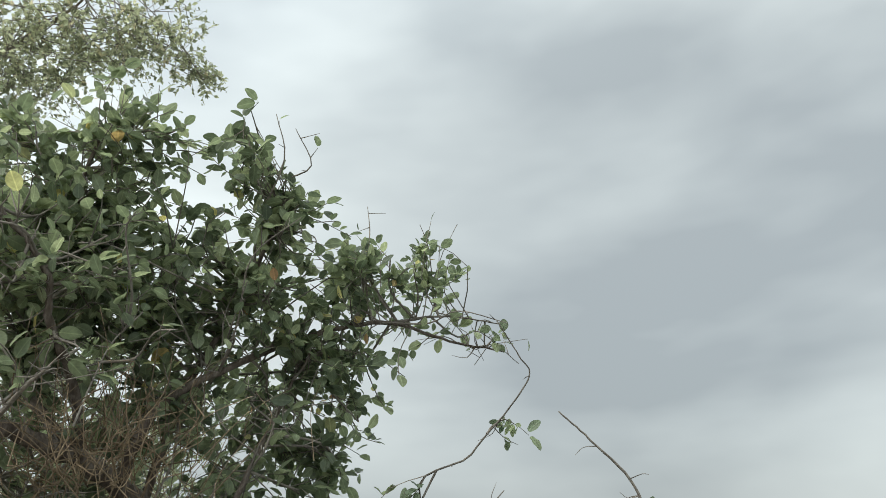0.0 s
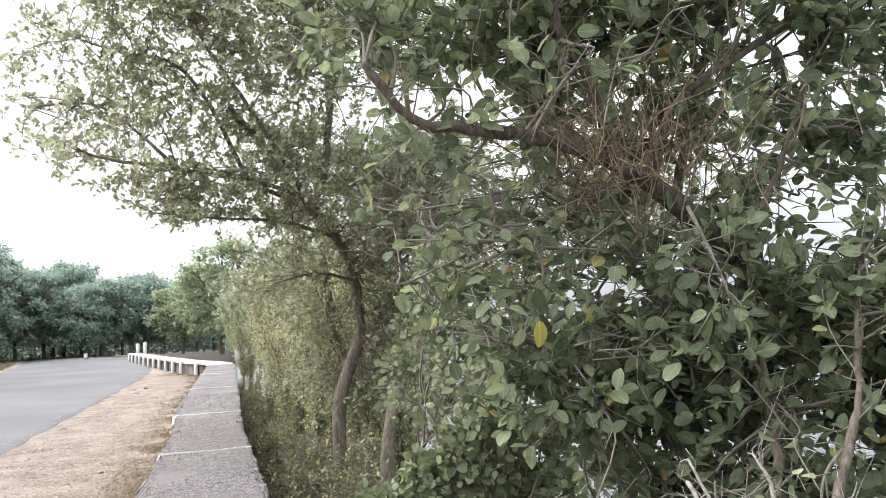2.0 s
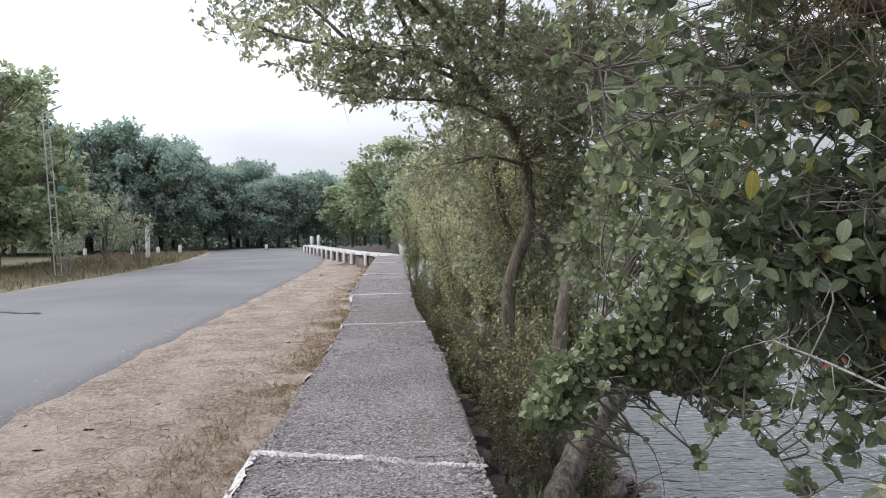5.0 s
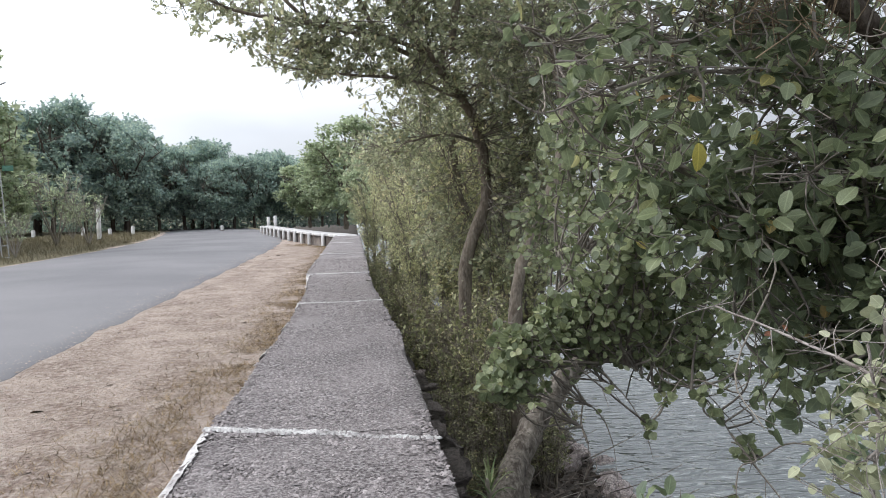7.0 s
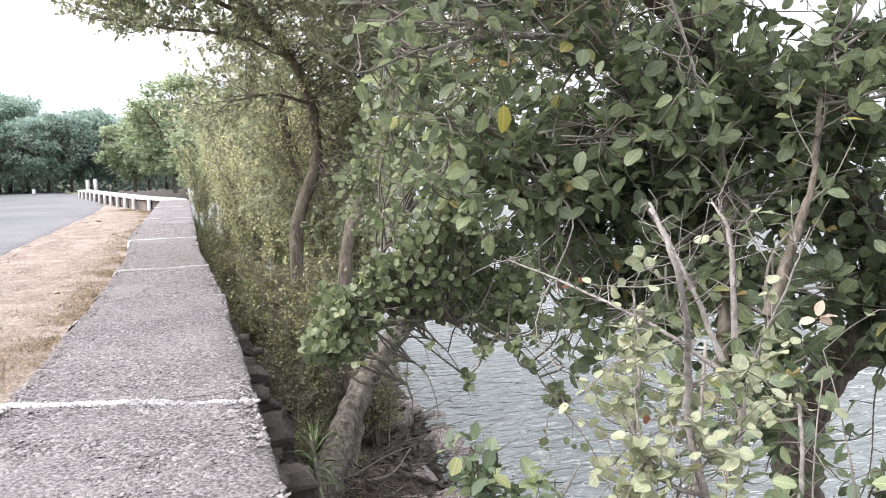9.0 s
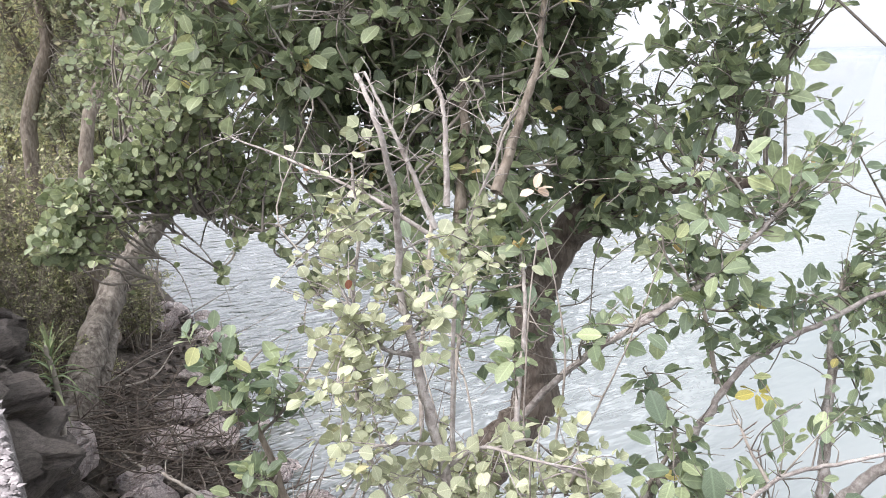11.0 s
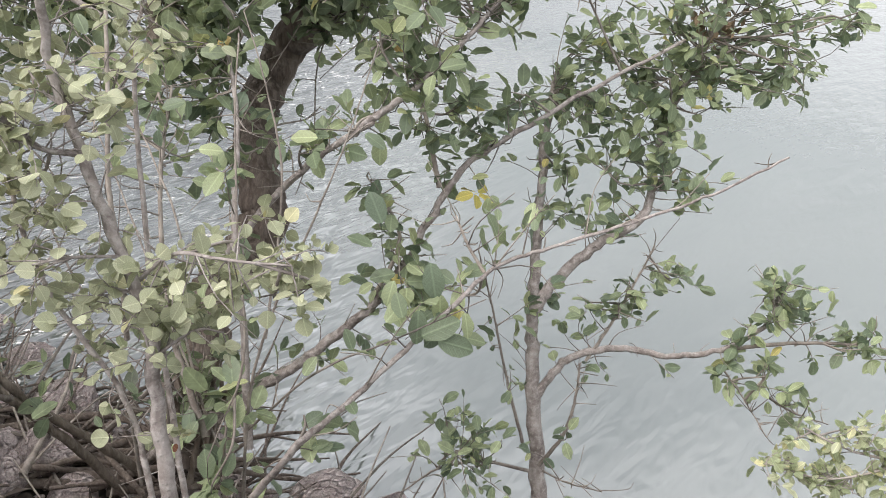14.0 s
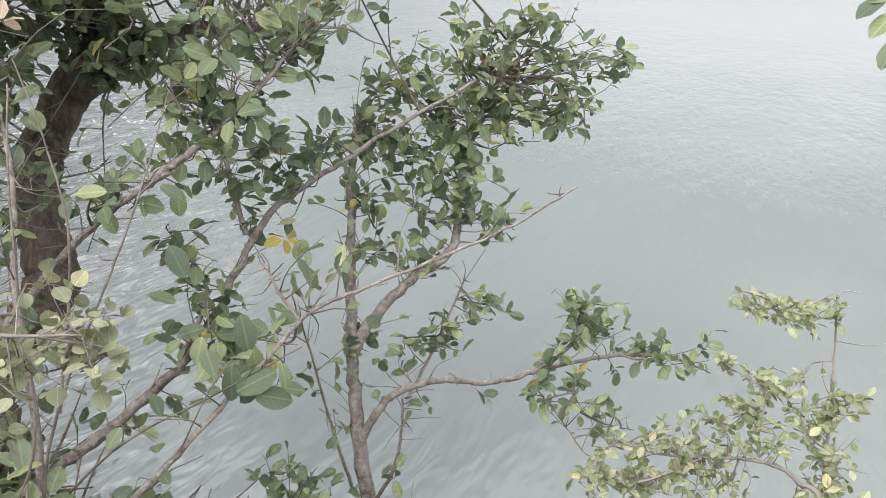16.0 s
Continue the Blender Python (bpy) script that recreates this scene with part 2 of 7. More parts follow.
M_DRYTWIG = surface("dead_brown_twig", (0.14, 0.12, 0.09), (0.26, 0.228, 0.178), (0.42, 0.385, 0.32), 20, 120, 0.9, 0.4, 0.002, 0.4, vary=0.5)
M_NEST = surface("dead_twig", (0.14, 0.10, 0.062), (0.265, 0.195, 0.125), (0.41, 0.325, 0.225), 20, 120, 0.9, 0.4, 0.002, 0.4, vary=0.4)
M_DRY = surface("dry_straw", (0.095, 0.065, 0.032), (0.30, 0.215, 0.118), (0.50, 0.405, 0.265), 9, 60, 0.95, 0.2, 0.002, 0.4, vary=0.75)
M_LITTER = surface("dead_leaf", (0.11, 0.07, 0.048), (0.23, 0.155, 0.105), (0.35, 0.27, 0.20), 14, 80, 0.9, 0.3, 0.002, 0.4, vary=0.4)
M_VERGE = surface("rough_verge_grass", (0.12, 0.11, 0.065), (0.24, 0.205, 0.13), (0.36, 0.31, 0.21), 0.8, 60, 0.95, 0.2, 0.002, 0.4, vary=0.45)
M_PAINT = surface("white_paint", (0.58, 0.57, 0.55), (0.75, 0.74, 0.72), (0.42, 0.40, 0.38), 3, 25, 0.8, 0.3, 0.003, 0.35)
M_STEEL = surface("galvanised_steel", (0.36, 0.37, 0.37), (0.50, 0.51, 0.51), (0.6, 0.6, 0.6), 3, 40, 0.6, 0.1, 0.001, 0.3, metal=0.2)
M_SIGN = surface("green_sign_paint", (0.07, 0.17, 0.12), (0.09, 0.21, 0.15), (0.15, 0.26, 0.2), 3, 30, 0.7, 0.1, 0.001, 0.3)
M_PLASTIC = surface("blue_plastic_film", (0.0, 0.06, 0.30), (0.01, 0.15, 0.55), (0.08, 0.34, 0.75), 16, 60, 0.4, 0.4, 0.004, 0.4, spec=0.5)
M_SHORE = surface("far_shore", (0.15, 0.17, 0.18), (0.22, 0.245, 0.255), (0.28, 0.30, 0.31), 0.02, 0.3, 1.0, 0.1, 0.1, 0.4)

L_BIG = leafy("broad_leaf", [(0.0, (0.09, 0.115, 0.070)), (0.35, (0.18, 0.218, 0.132)), (0.75, (0.29, 0.338, 0.205)), (0.985, (0.39, 0.435, 0.26)), (0.996, (0.58, 0.53, 0.22)), (1.0, (0.44, 0.27, 0.15))], 0.32, 0.5)
L_ROUND = leafy("round_leaf", [(0.0, (0.115, 0.142, 0.075)), (0.5, (0.22, 0.258, 0.14)), (0.9, (0.325, 0.365, 0.205)), (1.0, (0.385, 0.40, 0.23))], 0.36, 0.36)
L_SMALL = leafy("small_leaf", [(0.0, (0.20, 0.222, 0.145)), (0.5, (0.38, 0.405, 0.268)), (0.9, (0.56, 0.58, 0.405)), (1.0, (0.61, 0.55, 0.37))], 0.36, 0.52)
L_PALE = leafy("pale_young_leaf", [(0.0, (0.27, 0.29, 0.18)), (0.5, (0.37, 0.388, 0.255)), (0.95, (0.44, 0.452, 0.31)), (1.0, (0.46, 0.43, 0.24))], 0.6, 0.24, spec=0.2)
L_LIME = leafy("lime_young_leaf", [(0.0, (0.24, 0.285, 0.16)), (0.5, (0.37, 0.41, 0.25)), (0.9, (0.52, 0.54, 0.37)), (1.0, (0.58, 0.55, 0.30))], 0.5, 0.35)
L_SAP = leafy("sapling_leaf", [(0.0, (0.115, 0.155, 0.10)), (0.5, (0.205, 0.252, 0.15)), (0.97, (0.335, 0.385, 0.215)), (0.993, (0.40, 0.42, 0.21)), (1.0, (0.60, 0.50, 0.17))], 0.40, 0.32)
L_WILLOW = leafy("willow_leaf", [(0.0, (0.26, 0.28, 0.155)), (0.4, (0.44, 0.455, 0.265)), (0.8, (0.60, 0.605, 0.38)), (1.0, (0.66, 0.58, 0.38))], 0.55, 0.45)
# distance haze is painted into these leaves: paler and bluer, no volume
L_FAR_HAZE = leafy("hazed_far_leaf", [(0.0, (0.23, 0.305, 0.285)), (0.5, (0.35, 0.445, 0.395)), (0.9, (0.48, 0.565, 0.465)), (1.0, (0.55, 0.62, 0.49))], 0.7, 0.4, scale=3)
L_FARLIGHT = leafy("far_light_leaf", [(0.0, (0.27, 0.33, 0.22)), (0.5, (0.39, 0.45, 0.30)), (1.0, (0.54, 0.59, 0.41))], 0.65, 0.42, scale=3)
L_UNDER = leafy("undergrowth_leaf", [(0.0, (0.11, 0.122, 0.06)), (0.45, (0.235, 0.25, 0.125)), (0.75, (0.41, 0.415, 0.225)), (0.95, (0.55, 0.54, 0.32)), (1.0, (0.50, 0.40, 0.24))], 0.45, 0.35)
L_BLADE = leafy("sword_leaf", [(0.0, (0.12, 0.17, 0.08)), (0.6, (0.20, 0.26, 0.13)), (1.0, (0.33, 0.36, 0.20))], 0.5, 0.2)
L_YELLOW = leafy("yellowed_leaf", [(0.0, (0.42, 0.38, 0.10)), (1.0, (0.50, 0.44, 0.13))], 0.5, 0.3)
L_RUST = leafy("rust_leaf", [(0.0, (0.20, 0.085, 0.05)), (1.0, (0.28, 0.13, 0.075))], 0.7, 0.2)
L_BUFF = leafy("dead_buff_leaf", [(0.0, (0.58, 0.44, 0.33)), (1.0, (0.66, 0.53, 0.42))], 0.7, 0.2)


def water_material():
    m = bpy.data.materials.new("murky_water")
    m.use_nodes = True
    nt = m.node_tree
    p = nt.nodes["Principled BSDF"]
    p.inputs["Roughness"].default_value = 0.05
    p.inputs["IOR"].default_value = 2.6
    tc = nt.nodes.new("ShaderNodeTexCoord")
    mp = nt.nodes.new("ShaderNodeMapping")
    mp.inputs["Rotation"].default_value = (0, 0, radians(28))
    mp.inputs["Scale"].default_value = (1.1, 3.6, 1.0)
    tint, rip, swell = (nt.nodes.new("ShaderNodeTexNoise") for _ in range(3))
    tint.inputs["Scale"].default_value = 0.3
    rip.inputs["Scale"].default_value, rip.inputs["Detail"].default_value, rip.inputs["Distortion"].default_value = 3.2, 2, 0.4
    swell.inputs["Scale"].default_value, swell.inputs["Detail"].default_value = 0.9, 2
    r = nt.nodes.new("ShaderNodeValToRGB")
    r.color_ramp.elements[0].position, r.color_ramp.elements[0].color = 0.35, (0.168, 0.194, 0.176, 1)
    r.color_ramp.elements[1].position, r.color_ramp.elements[1].color = 0.65, (0.208, 0.23, 0.21, 1)
    b1, b2 = nt.nodes.new("ShaderNodeBump"), nt.nodes.new("ShaderNodeBump")
    b1.inputs["Strength"].default_value, b1.inputs["Distance"].default_value = 0.32, 0.50
    b2.inputs["Strength"].default_value, b2.inputs["Distance"].default_value = 0.2, 0.07
    sep, calm = nt.nodes.new("ShaderNodeSeparateXYZ"), nt.nodes.new("ShaderNodeMapRange")
    calm.inputs["From Min"].default_value, calm.inputs["From Max"].default_value = 0.1, 2.6
    calm.inputs["To Min"].default_value, calm.inputs["To Max"].default_value = 0.04, 1.0
    nt.links.new(tc.outputs["Object"], sep.inputs["Vector"])
    lee = nt.nodes.new("ShaderNodeMath")
    lee.operation = "MULTIPLY_ADD"
    lee.inputs[1].default_value = -0.5
    nt.links.new(sep.outputs["X"], lee.inputs[0])
    nt.links.new(sep.outputs["Y"], lee.inputs[2])
    nt.links.new(lee.outputs["Value"], calm.inputs["Value"])
    nt.links.new(calm.outputs["Result"], b1.inputs["Strength"])
    for a, b in ((tc.outputs["Object"], mp.inputs["Vector"]), (mp.outputs["Vector"], rip.inputs["Vector"]), (mp.outputs["Vector"], swell.inputs["Vector"]),
                 (tc.outputs["Object"], tint.inputs["Vector"]), (tint.outputs["Fac"], r.inputs["Fac"]), (r.outputs["Color"], p.inputs["Base Color"]),
                 (rip.outputs["Fac"], b1.inputs["Height"]), (swell.outputs["Fac"], b2.inputs["Height"]), (b1.outputs["Normal"], b2.inputs["Normal"]),
                 (b2.outputs["Normal"], p.inputs["Normal"])):
        nt.links.new(a, b)
    return m


M_WATER = water_material()


# ---- mesh helpers ----
class Soup:
    """Vertices and faces gathered for one mesh."""

    def __init__(self):
        self.v, self.f, self.n, self.c = [], [], 0, []

    def add(self, verts, faces, blade=None):
        verts = np.asarray(verts, dtype=float).reshape(-1, 3)
        if blade is not None:
            self.c.append(np.asarray(blade, dtype=float).reshape(-1, 3))
        for f in faces if isinstance(faces, list) else [faces]:
            self.f.append(np.asarray(f, dtype=int) + self.n)
        self.v.append(verts)
        self.n += len(verts)

    def mesh(self, name, material, smooth=False):
        me = bpy.data.meshes.new(name)
        v = np.concatenate(self.v)
        sizes = np.concatenate([np.full(len(f), f.shape[1]) for f in self.f])
        loops = np.concatenate([f.ravel() for f in self.f])
        me.vertices.add(len(v))
        me.vertices.foreach_set("co", v.ravel())
        me.loops.add(len(loops))
        me.loops.foreach_set("vertex_index", loops)
        me.polygons.add(len(sizes))
        me.polygons.foreach_set("loop_start", np.concatenate([[0], np.cumsum(sizes)[:-1]]))
        me.polygons.foreach_set("loop_total", sizes)
        if smooth:
            me.polygons.foreach_set("use_smooth", np.ones(len(sizes), dtype=bool))
        if self.c:
            me.attributes.new("blade", "FLOAT_VECTOR", "POINT").data.foreach_set("vector", np.concatenate(self.c).ravel())
        me.materials.append(material)
        me.update(calc_edges=True)
        me.validate()
        return me


def piece(name, me, parent=None, label="", kind="", at=None):
    ob = new(name, me)
    if at is not None:
        ob.matrix_world = at
    if parent is not None:
        ob.parent = parent
    return tagged(ob, label, kind=kind)


def thing(name, label, category, group="", kind="", at=(0, 0, 0)):
    ob = new(name)
    ob.empty_display_size = 0.05
    ob.location = at
    return tagged(ob, label, category, group, kind)


def smooth_path(points, steps=6):
    p = np.array(points, dtype=float)
    if len(p) < 3:
        return np.array([p[0] + (p[-1] - p[0]) * k / steps for k in range(steps + 1)])
    q = np.vstack([2 * p[0] - p[1], p, 2 * p[-1] - p[-2]])
    out = []
    for i in range(1, len(q) - 2):
        a, b, c, d = q[i - 1:i + 3]
        for k in range(steps):
            t = k / steps
            out.append(0.5 * (2 * b + (c - a) * t + (2 * a - 5 * b + 4 * c - d) * t * t + (3 * b - a - 3 * c + d) * t ** 3))
    out.append(p[-1])
    return np.array(out)


def tube(soup, path, r0, r1, sides=6, lump=0.0, rnd=None):
    """A tapered tube along a path, closed at its tip."""
    n = len(path)
    tang = np.gradient(path, axis=0)
    tang /= np.linalg.norm(tang, axis=1)[:, None] + 1e-9
    ref = np.array([0.31, 0.17, 0.93]) if abs(tang[0][2]) < 0.8 else np.array([0.95, 0.2, 0.1])
    u = np.cross(tang, ref)
    u /= np.linalg.norm(u, axis=1)[:, None] + 1e-9
    w = np.cross(tang, u)
    r = r0 + (r1 - r0) * np.linspace(0, 1, n) ** 0.85
    if lump and rnd is not None:
        r = r * (1 + lump * (rnd.random(n) - 0.5) * 2)
    ang = np.arange(sides) * 2 * np.pi / sides
    ring = path[:, None, :] + r[:, None, None] * (np.cos(ang)[None, :, None] * u[:, None, :] + np.sin(ang)[None, :, None] * w[:, None, :])
    if lump and rnd is not None:
        ring = ring + r[:, None, None] * lump * 0.6 * (rnd.random((n, sides, 1)) - 0.5) * (ring - path[:, None, :]) / (r[:, None, None] + 1e-9)
    v = np.vstack([ring.reshape(-1, 3), path[-1] + tang[-1] * r[-1]])
    i = np.arange(n - 1)[:, None] * sides
    k = np.arange(sides)[None, :]
    k2 = (k + 1) % sides
    quads = np.stack([i + k, i + k2, i + sides + k2, i + sides + k], axis=-1).reshape(-1, 4)
    last = (n - 1) * sides
    caps = np.array([[last + a, last + (a + 1) % sides, n * sides] for a in range(sides)])
    soup.add(v, [quads, caps])


def leaf_shape(width, widest=0.55, fold=0.10, curl=0.16, stalk=0.12, fine=True):
    """One leaf along +x, 1 long: a short stalk, a blade folded along its rib and curling at the tip."""
    if not fine:
        v = [(0, 0, 0), (widest, width / 2, fold * 0.6), (1, 0, -curl * 0.5), (widest, -width / 2, fold * 0.6), (widest, 0, -curl * 0.15)]
        return np.array(v), [np.array([(0, 4, 1), (1, 4, 2), (0, 3, 4), (3, 2, 4)])]
    us = [stalk + 0.14, widest, 0.87]
    ws = [0.66 * width, width, 0.70 * width]
    v = [(0, 0.012, 0), (0, -0.012, 0), (stalk, 0, 0)]
    for u_, w_ in zip(us, ws):
        z = -curl * u_ * u_
        v += [(u_, w_ / 2, z + fold * w_), (u_, 0, z), (u_, -w_ / 2, z + fold * w_)]
    v.append((1.0, 0, -curl * 1.1))
    tris = [(0, 1, 2), (2, 4, 3), (2, 5, 4), (9, 10, 12), (10, 11, 12)]
    quads = [(3, 4, 7, 6), (4, 5, 8, 7), (6, 7, 10, 9), (7, 8, 11, 10)]
    return np.array(v, dtype=float), [np.array(tris), np.array(quads)]


def frames_for(way, up):
    x = way / (np.linalg.norm(way, axis=1)[:, None] + 1e-9)
    y = np.cross(up, x)
    y /= np.linalg.norm(y, axis=1)[:, None] + 1e-9
    z = np.cross(x, y)
    return np.stack([x, y, z], axis=-1)


def scatter(soup, shape, pos, rot, size):
    """Copies of a small shape, moved, turned and scaled, added as geometry."""
    v, faces = shape
    n, nv = len(pos), len(v)
    if n == 0:
        return
    size = np.asarray(size)
    sv = v[None] * (size[:, None, None] if size.ndim == 1 else size[:, None, :])
    out = np.einsum("nij,nkj->nki", rot, sv) + pos[:, None, :]
    off = (np.arange(n) * nv)[:, None, None]
    soup.add(out.reshape(-1, 3), [(f[None] + off).reshape(-1, f.shape[1]) for f in faces], np.tile(v, (n, 1)))


def in_ball(rnd, n, shell=0.45):
    d = rnd.normal(size=(n, 3))
    d /= np.linalg.norm(d, axis=1)[:, None]
    return d * (rnd.random(n) ** shell)[:, None]


def plant(name, label, category, limbs, blobs, leaf, leaf_mat, leaf_len, bark, twig_mat, seed, per_twig=7, group="", parts_at=None, parts=0,
          droop=0.0, dens=1.0, spurs=0, side=0, side_len=1.0, twig_r=0.0035, sides=8, spread=0.9, extra_bare=0, leaf_name="leaf", reach=0.7, wands=0, wand_len=0.5, wand_mat=None, thin_twigs=True, face=(0, 0, 1.0), fuzz=0.55):
    """A tree or shrub: limbs given by their lines, twigs grown from them into each clump, and leaves along the twigs."""
    rnd = np.random.default_rng(seed)
    base = np.array(limbs[0][1][0], dtype=float)
    root = thing(name, label, category, group, at=tuple(base))
    samples = []
    for lname, pts, r0, r1 in limbs:
        path = smooth_path(pts, 7)
        path[1:-1] += rnd.normal(size=path[1:-1].shape) * (r0 * 0.07 if r0 > 0.03 else min(0.003, r0 * 0.12))
        s = Soup()
        tube(s, path - base, r0, r1, sides, 0.10 if r0 > 0.03 else 0.07, rnd)
        piece(lname, s.mesh(lname, (M_BARK_BROWN if bark is M_BARK_DARK else bark) if lname == "stem" else M_TWIG_PALE if lname == "dead_branch" else bark if r0 > 0.008 else twig_mat, True), root)
        samples.append(path[len(path) // 4:])
    twigs = Soup()
    lp, lw, lu = [], [], []
    for path, (lname, pts, r0, r1) in zip(samples, limbs):
        for _ in range(0 if r0 > 0.05 or lname in ("shoot", "twig") else spurs):
            k = rnd.integers(0, len(path))
            d = rnd.normal(size=3)
            d = d / np.linalg.norm(d) * (0.02 + 0.09 * rnd.random() ** 2) + np.array([0, 0, 0.015])
            tube(twigs, smooth_path([path[k], path[k] + d * 0.5 + rnd.normal(size=3) * 0.006, path[k] + d], 2) - base, twig_r * 0.9, twig_r * 0.4, 4)
        span = np.linalg.norm(np.diff(path, axis=0), axis=1).sum()
        for _ in range(int(side * span) if r0 < 0.03 and lname not in ("shoot", "twig", "dead_branch") else 0):
            k = rnd.integers(0, len(path) - 1)
            a = path[k] + (path[k + 1] - path[k]) * rnd.random()
            d = rnd.normal(size=3)
            d = d / np.linalg.norm(d) + np.array([0, 0, 0.35]) + 0.4 * (path[k + 1] - path[k]) / (np.linalg.norm(path[k + 1] - path[k]) + 1e-9)
            d = d / np.linalg.norm(d) * side_len * (0.05 + 0.15 * rnd.random())
            q = smooth_path([a, a + d * 0.5 + rnd.normal(size=3) * 0.1 * np.linalg.norm(d), a + d], 3)
            tube(twigs, q - base, twig_r * 0.9, twig_r * 0.4, 4)
            m = rnd.integers(2, 6)
            at = q[np.sort(rnd.integers(2, len(q), m))]
            ways = rnd.normal(size=(m, 3))
            lp.append(at)
            lw.append(d / np.linalg.norm(d) * 0.6 + ways / np.linalg.norm(ways, axis=1)[:, None] * 0.9)
            lu.append(np.array([0, 0, 1.0]) + rnd.normal(size=(m, 3)) * 0.6)
    samples = np.concatenate(samples)
    for k in range(wands):
        centre, radii, _ = blobs[rnd.integers(0, len(blobs))]
        a = samples[np.argsort(np.linalg.norm(samples - (np.array(centre) + in_ball(rnd, 1)[0] * np.array(radii)), axis=1))[rnd.integers(0, 24)]]
        d = np.array(centre) - a
        d = d / (np.linalg.norm(d) + 0.1) * 0.5 + rnd.normal(size=3) * 0.8 + np.array([0, 0, 0.3])
        d = d / np.linalg.norm(d) * wand_len * (0.45 + 0.9 * rnd.random())
        q = smooth_path([a, a + d * 0.33 + rnd.normal(size=3) * 0.05 * wand_len, a + d * 0.66 + rnd.normal(size=3) * 0.08 * wand_len, a + d], 4)
        w = Soup()
        tube(w, q - base, twig_r * (1.1 + 0.9 * rnd.random()), twig_r * 0.5, 5)
        piece("twig", w.mesh("twig", wand_mat or twig_mat), root)
        for j in range(3, len(q), 2):
            e = rnd.normal(size=3)
            e = e / np.linalg.norm(e) * (0.02 + 0.07 * rnd.random())
            tube(twigs, smooth_path([q[j], q[j] + e], 2) - base, twig_r * 0.7, twig_r * 0.3, 4)
            m = rnd.integers(0, 3)
            lp.append(np.tile(q[j] + e, (m, 1)))
            lw.append(rnd.normal(size=(m, 3)))
            lu.append(np.array([0, 0, 1.0]) + rnd.normal(size=(m, 3)) * 0.6)
    for centre, radii, count in blobs:
        count = max(1, int(count * dens))
        c, r = np.array(centre, dtype=float), np.broadcast_to(np.array(radii, dtype=float), 3)
        pool = [samples]
        for _ in range(max(1, count // 9)):
            end = c + in_ball(rnd, 1, 0.6)[0] * r * 0.75
            near = samples[np.argsort(np.linalg.norm(samples - end, axis=1))[rnd.integers(0, 8)]]
            mid = (near + end) / 2 + rnd.normal(size=3) * 0.10 * np.linalg.norm(end - near)
            path = smooth_path([near, mid, end], 5)
            tube(twigs, path - base, twig_r * 1.9, twig_r * 1.0, 5)
            pool.append(path[4:])
        pool = np.concatenate(pool)
        ends = c + in_ball(rnd, count) * r
        for end in ends:
            d = np.linalg.norm(pool - end, axis=1)
            near = pool[np.argsort(d)[rnd.integers(0, min(14, len(pool)))]]
            gap = end - near
            dist = np.linalg.norm(gap)
            if dist > reach:
                near = end - gap * reach / dist
                dist = reach
            mid = (near + end) / 2 + rnd.normal(size=3) * 0.12 * dist - np.array([0, 0, droop * dist])
            end = end - np.array([0, 0, droop * dist * 0.6])
            path = smooth_path([near, mid, end], 2)
            if thin_twigs:
                tube(twigs, path - base, twig_r, twig_r * 0.45, 3)
            k = max(2, int(per_twig * (0.6 + 0.8 * rnd.random())))
            at = np.sort(1 - rnd.random(k) * 0.72)
            idx = np.clip(at * (len(path) - 1), 0, len(path) - 1.001)
            lo = idx.astype(int)
            pos = path[lo] + (path[lo + 1] - path[lo]) * (idx - lo)[:, None]
            tan = path[-1] - path[-3]
            tan = tan / (np.linalg.norm(tan) + 1e-9)
            side = rnd.normal(size=(k, 3))
            way = tan * 0.55 + side / np.linalg.norm(side, axis=1)[:, None] * spread + np.array([0, 0, 0.18 - droop])
            lp.append(pos)
            lw.append(way)
            lu.append(np.array(face) + rnd.normal(size=(k, 3)) * fuzz)
        for _ in range(extra_bare):
            a = pool[rnd.integers(0, len(pool))]
            b = a + in_ball(rnd, 1)[0] * r * 0.6
            tube(twigs, smooth_path([a, (a + b) / 2 + rnd.normal(size=3) * 0.12 * np.linalg.norm(b - a), b], 3 if twig_r < 0.0022 else 2) - base, twig_r * 1.1, twig_r * 0.3, 3)
    if twigs.n:
        piece("branchwork", twigs.mesh("branchwork", twig_mat), root, kind="stuff")
    if lp:
        lp, rot = np.concatenate(lp), frames_for(np.concatenate(lw), np.concatenate(lu))
        size = leaf_len * (0.50 + 0.70 * rnd.random(len(lp)) ** 1.3)
        single = np.zeros(len(lp), dtype=bool)
        if parts:
            order = np.argsort(np.linalg.norm(lp - np.array(parts_at), axis=1))[:parts]
            single[order] = True
            s = Soup()
            s.add(*leaf, leaf[0])
            me = s.mesh(leaf_name, leaf_mat, True)
            for i in order:
                m = Matrix(rot[i].tolist()).to_4x4() @ Matrix.Diagonal((size[i], size[i], size[i], 1))
                m.translation = Vector(lp[i] - base)
                piece(leaf_name, me, root).matrix_local = m
        s = Soup()
        scatter(s, leaf, lp[~single] - base, rot[~single], size[~single])
        if s.n:
            piece("crown", s.mesh("crown", leaf_mat, leaf is not LEAF_CLUMP), root, kind="stuff")
    return root


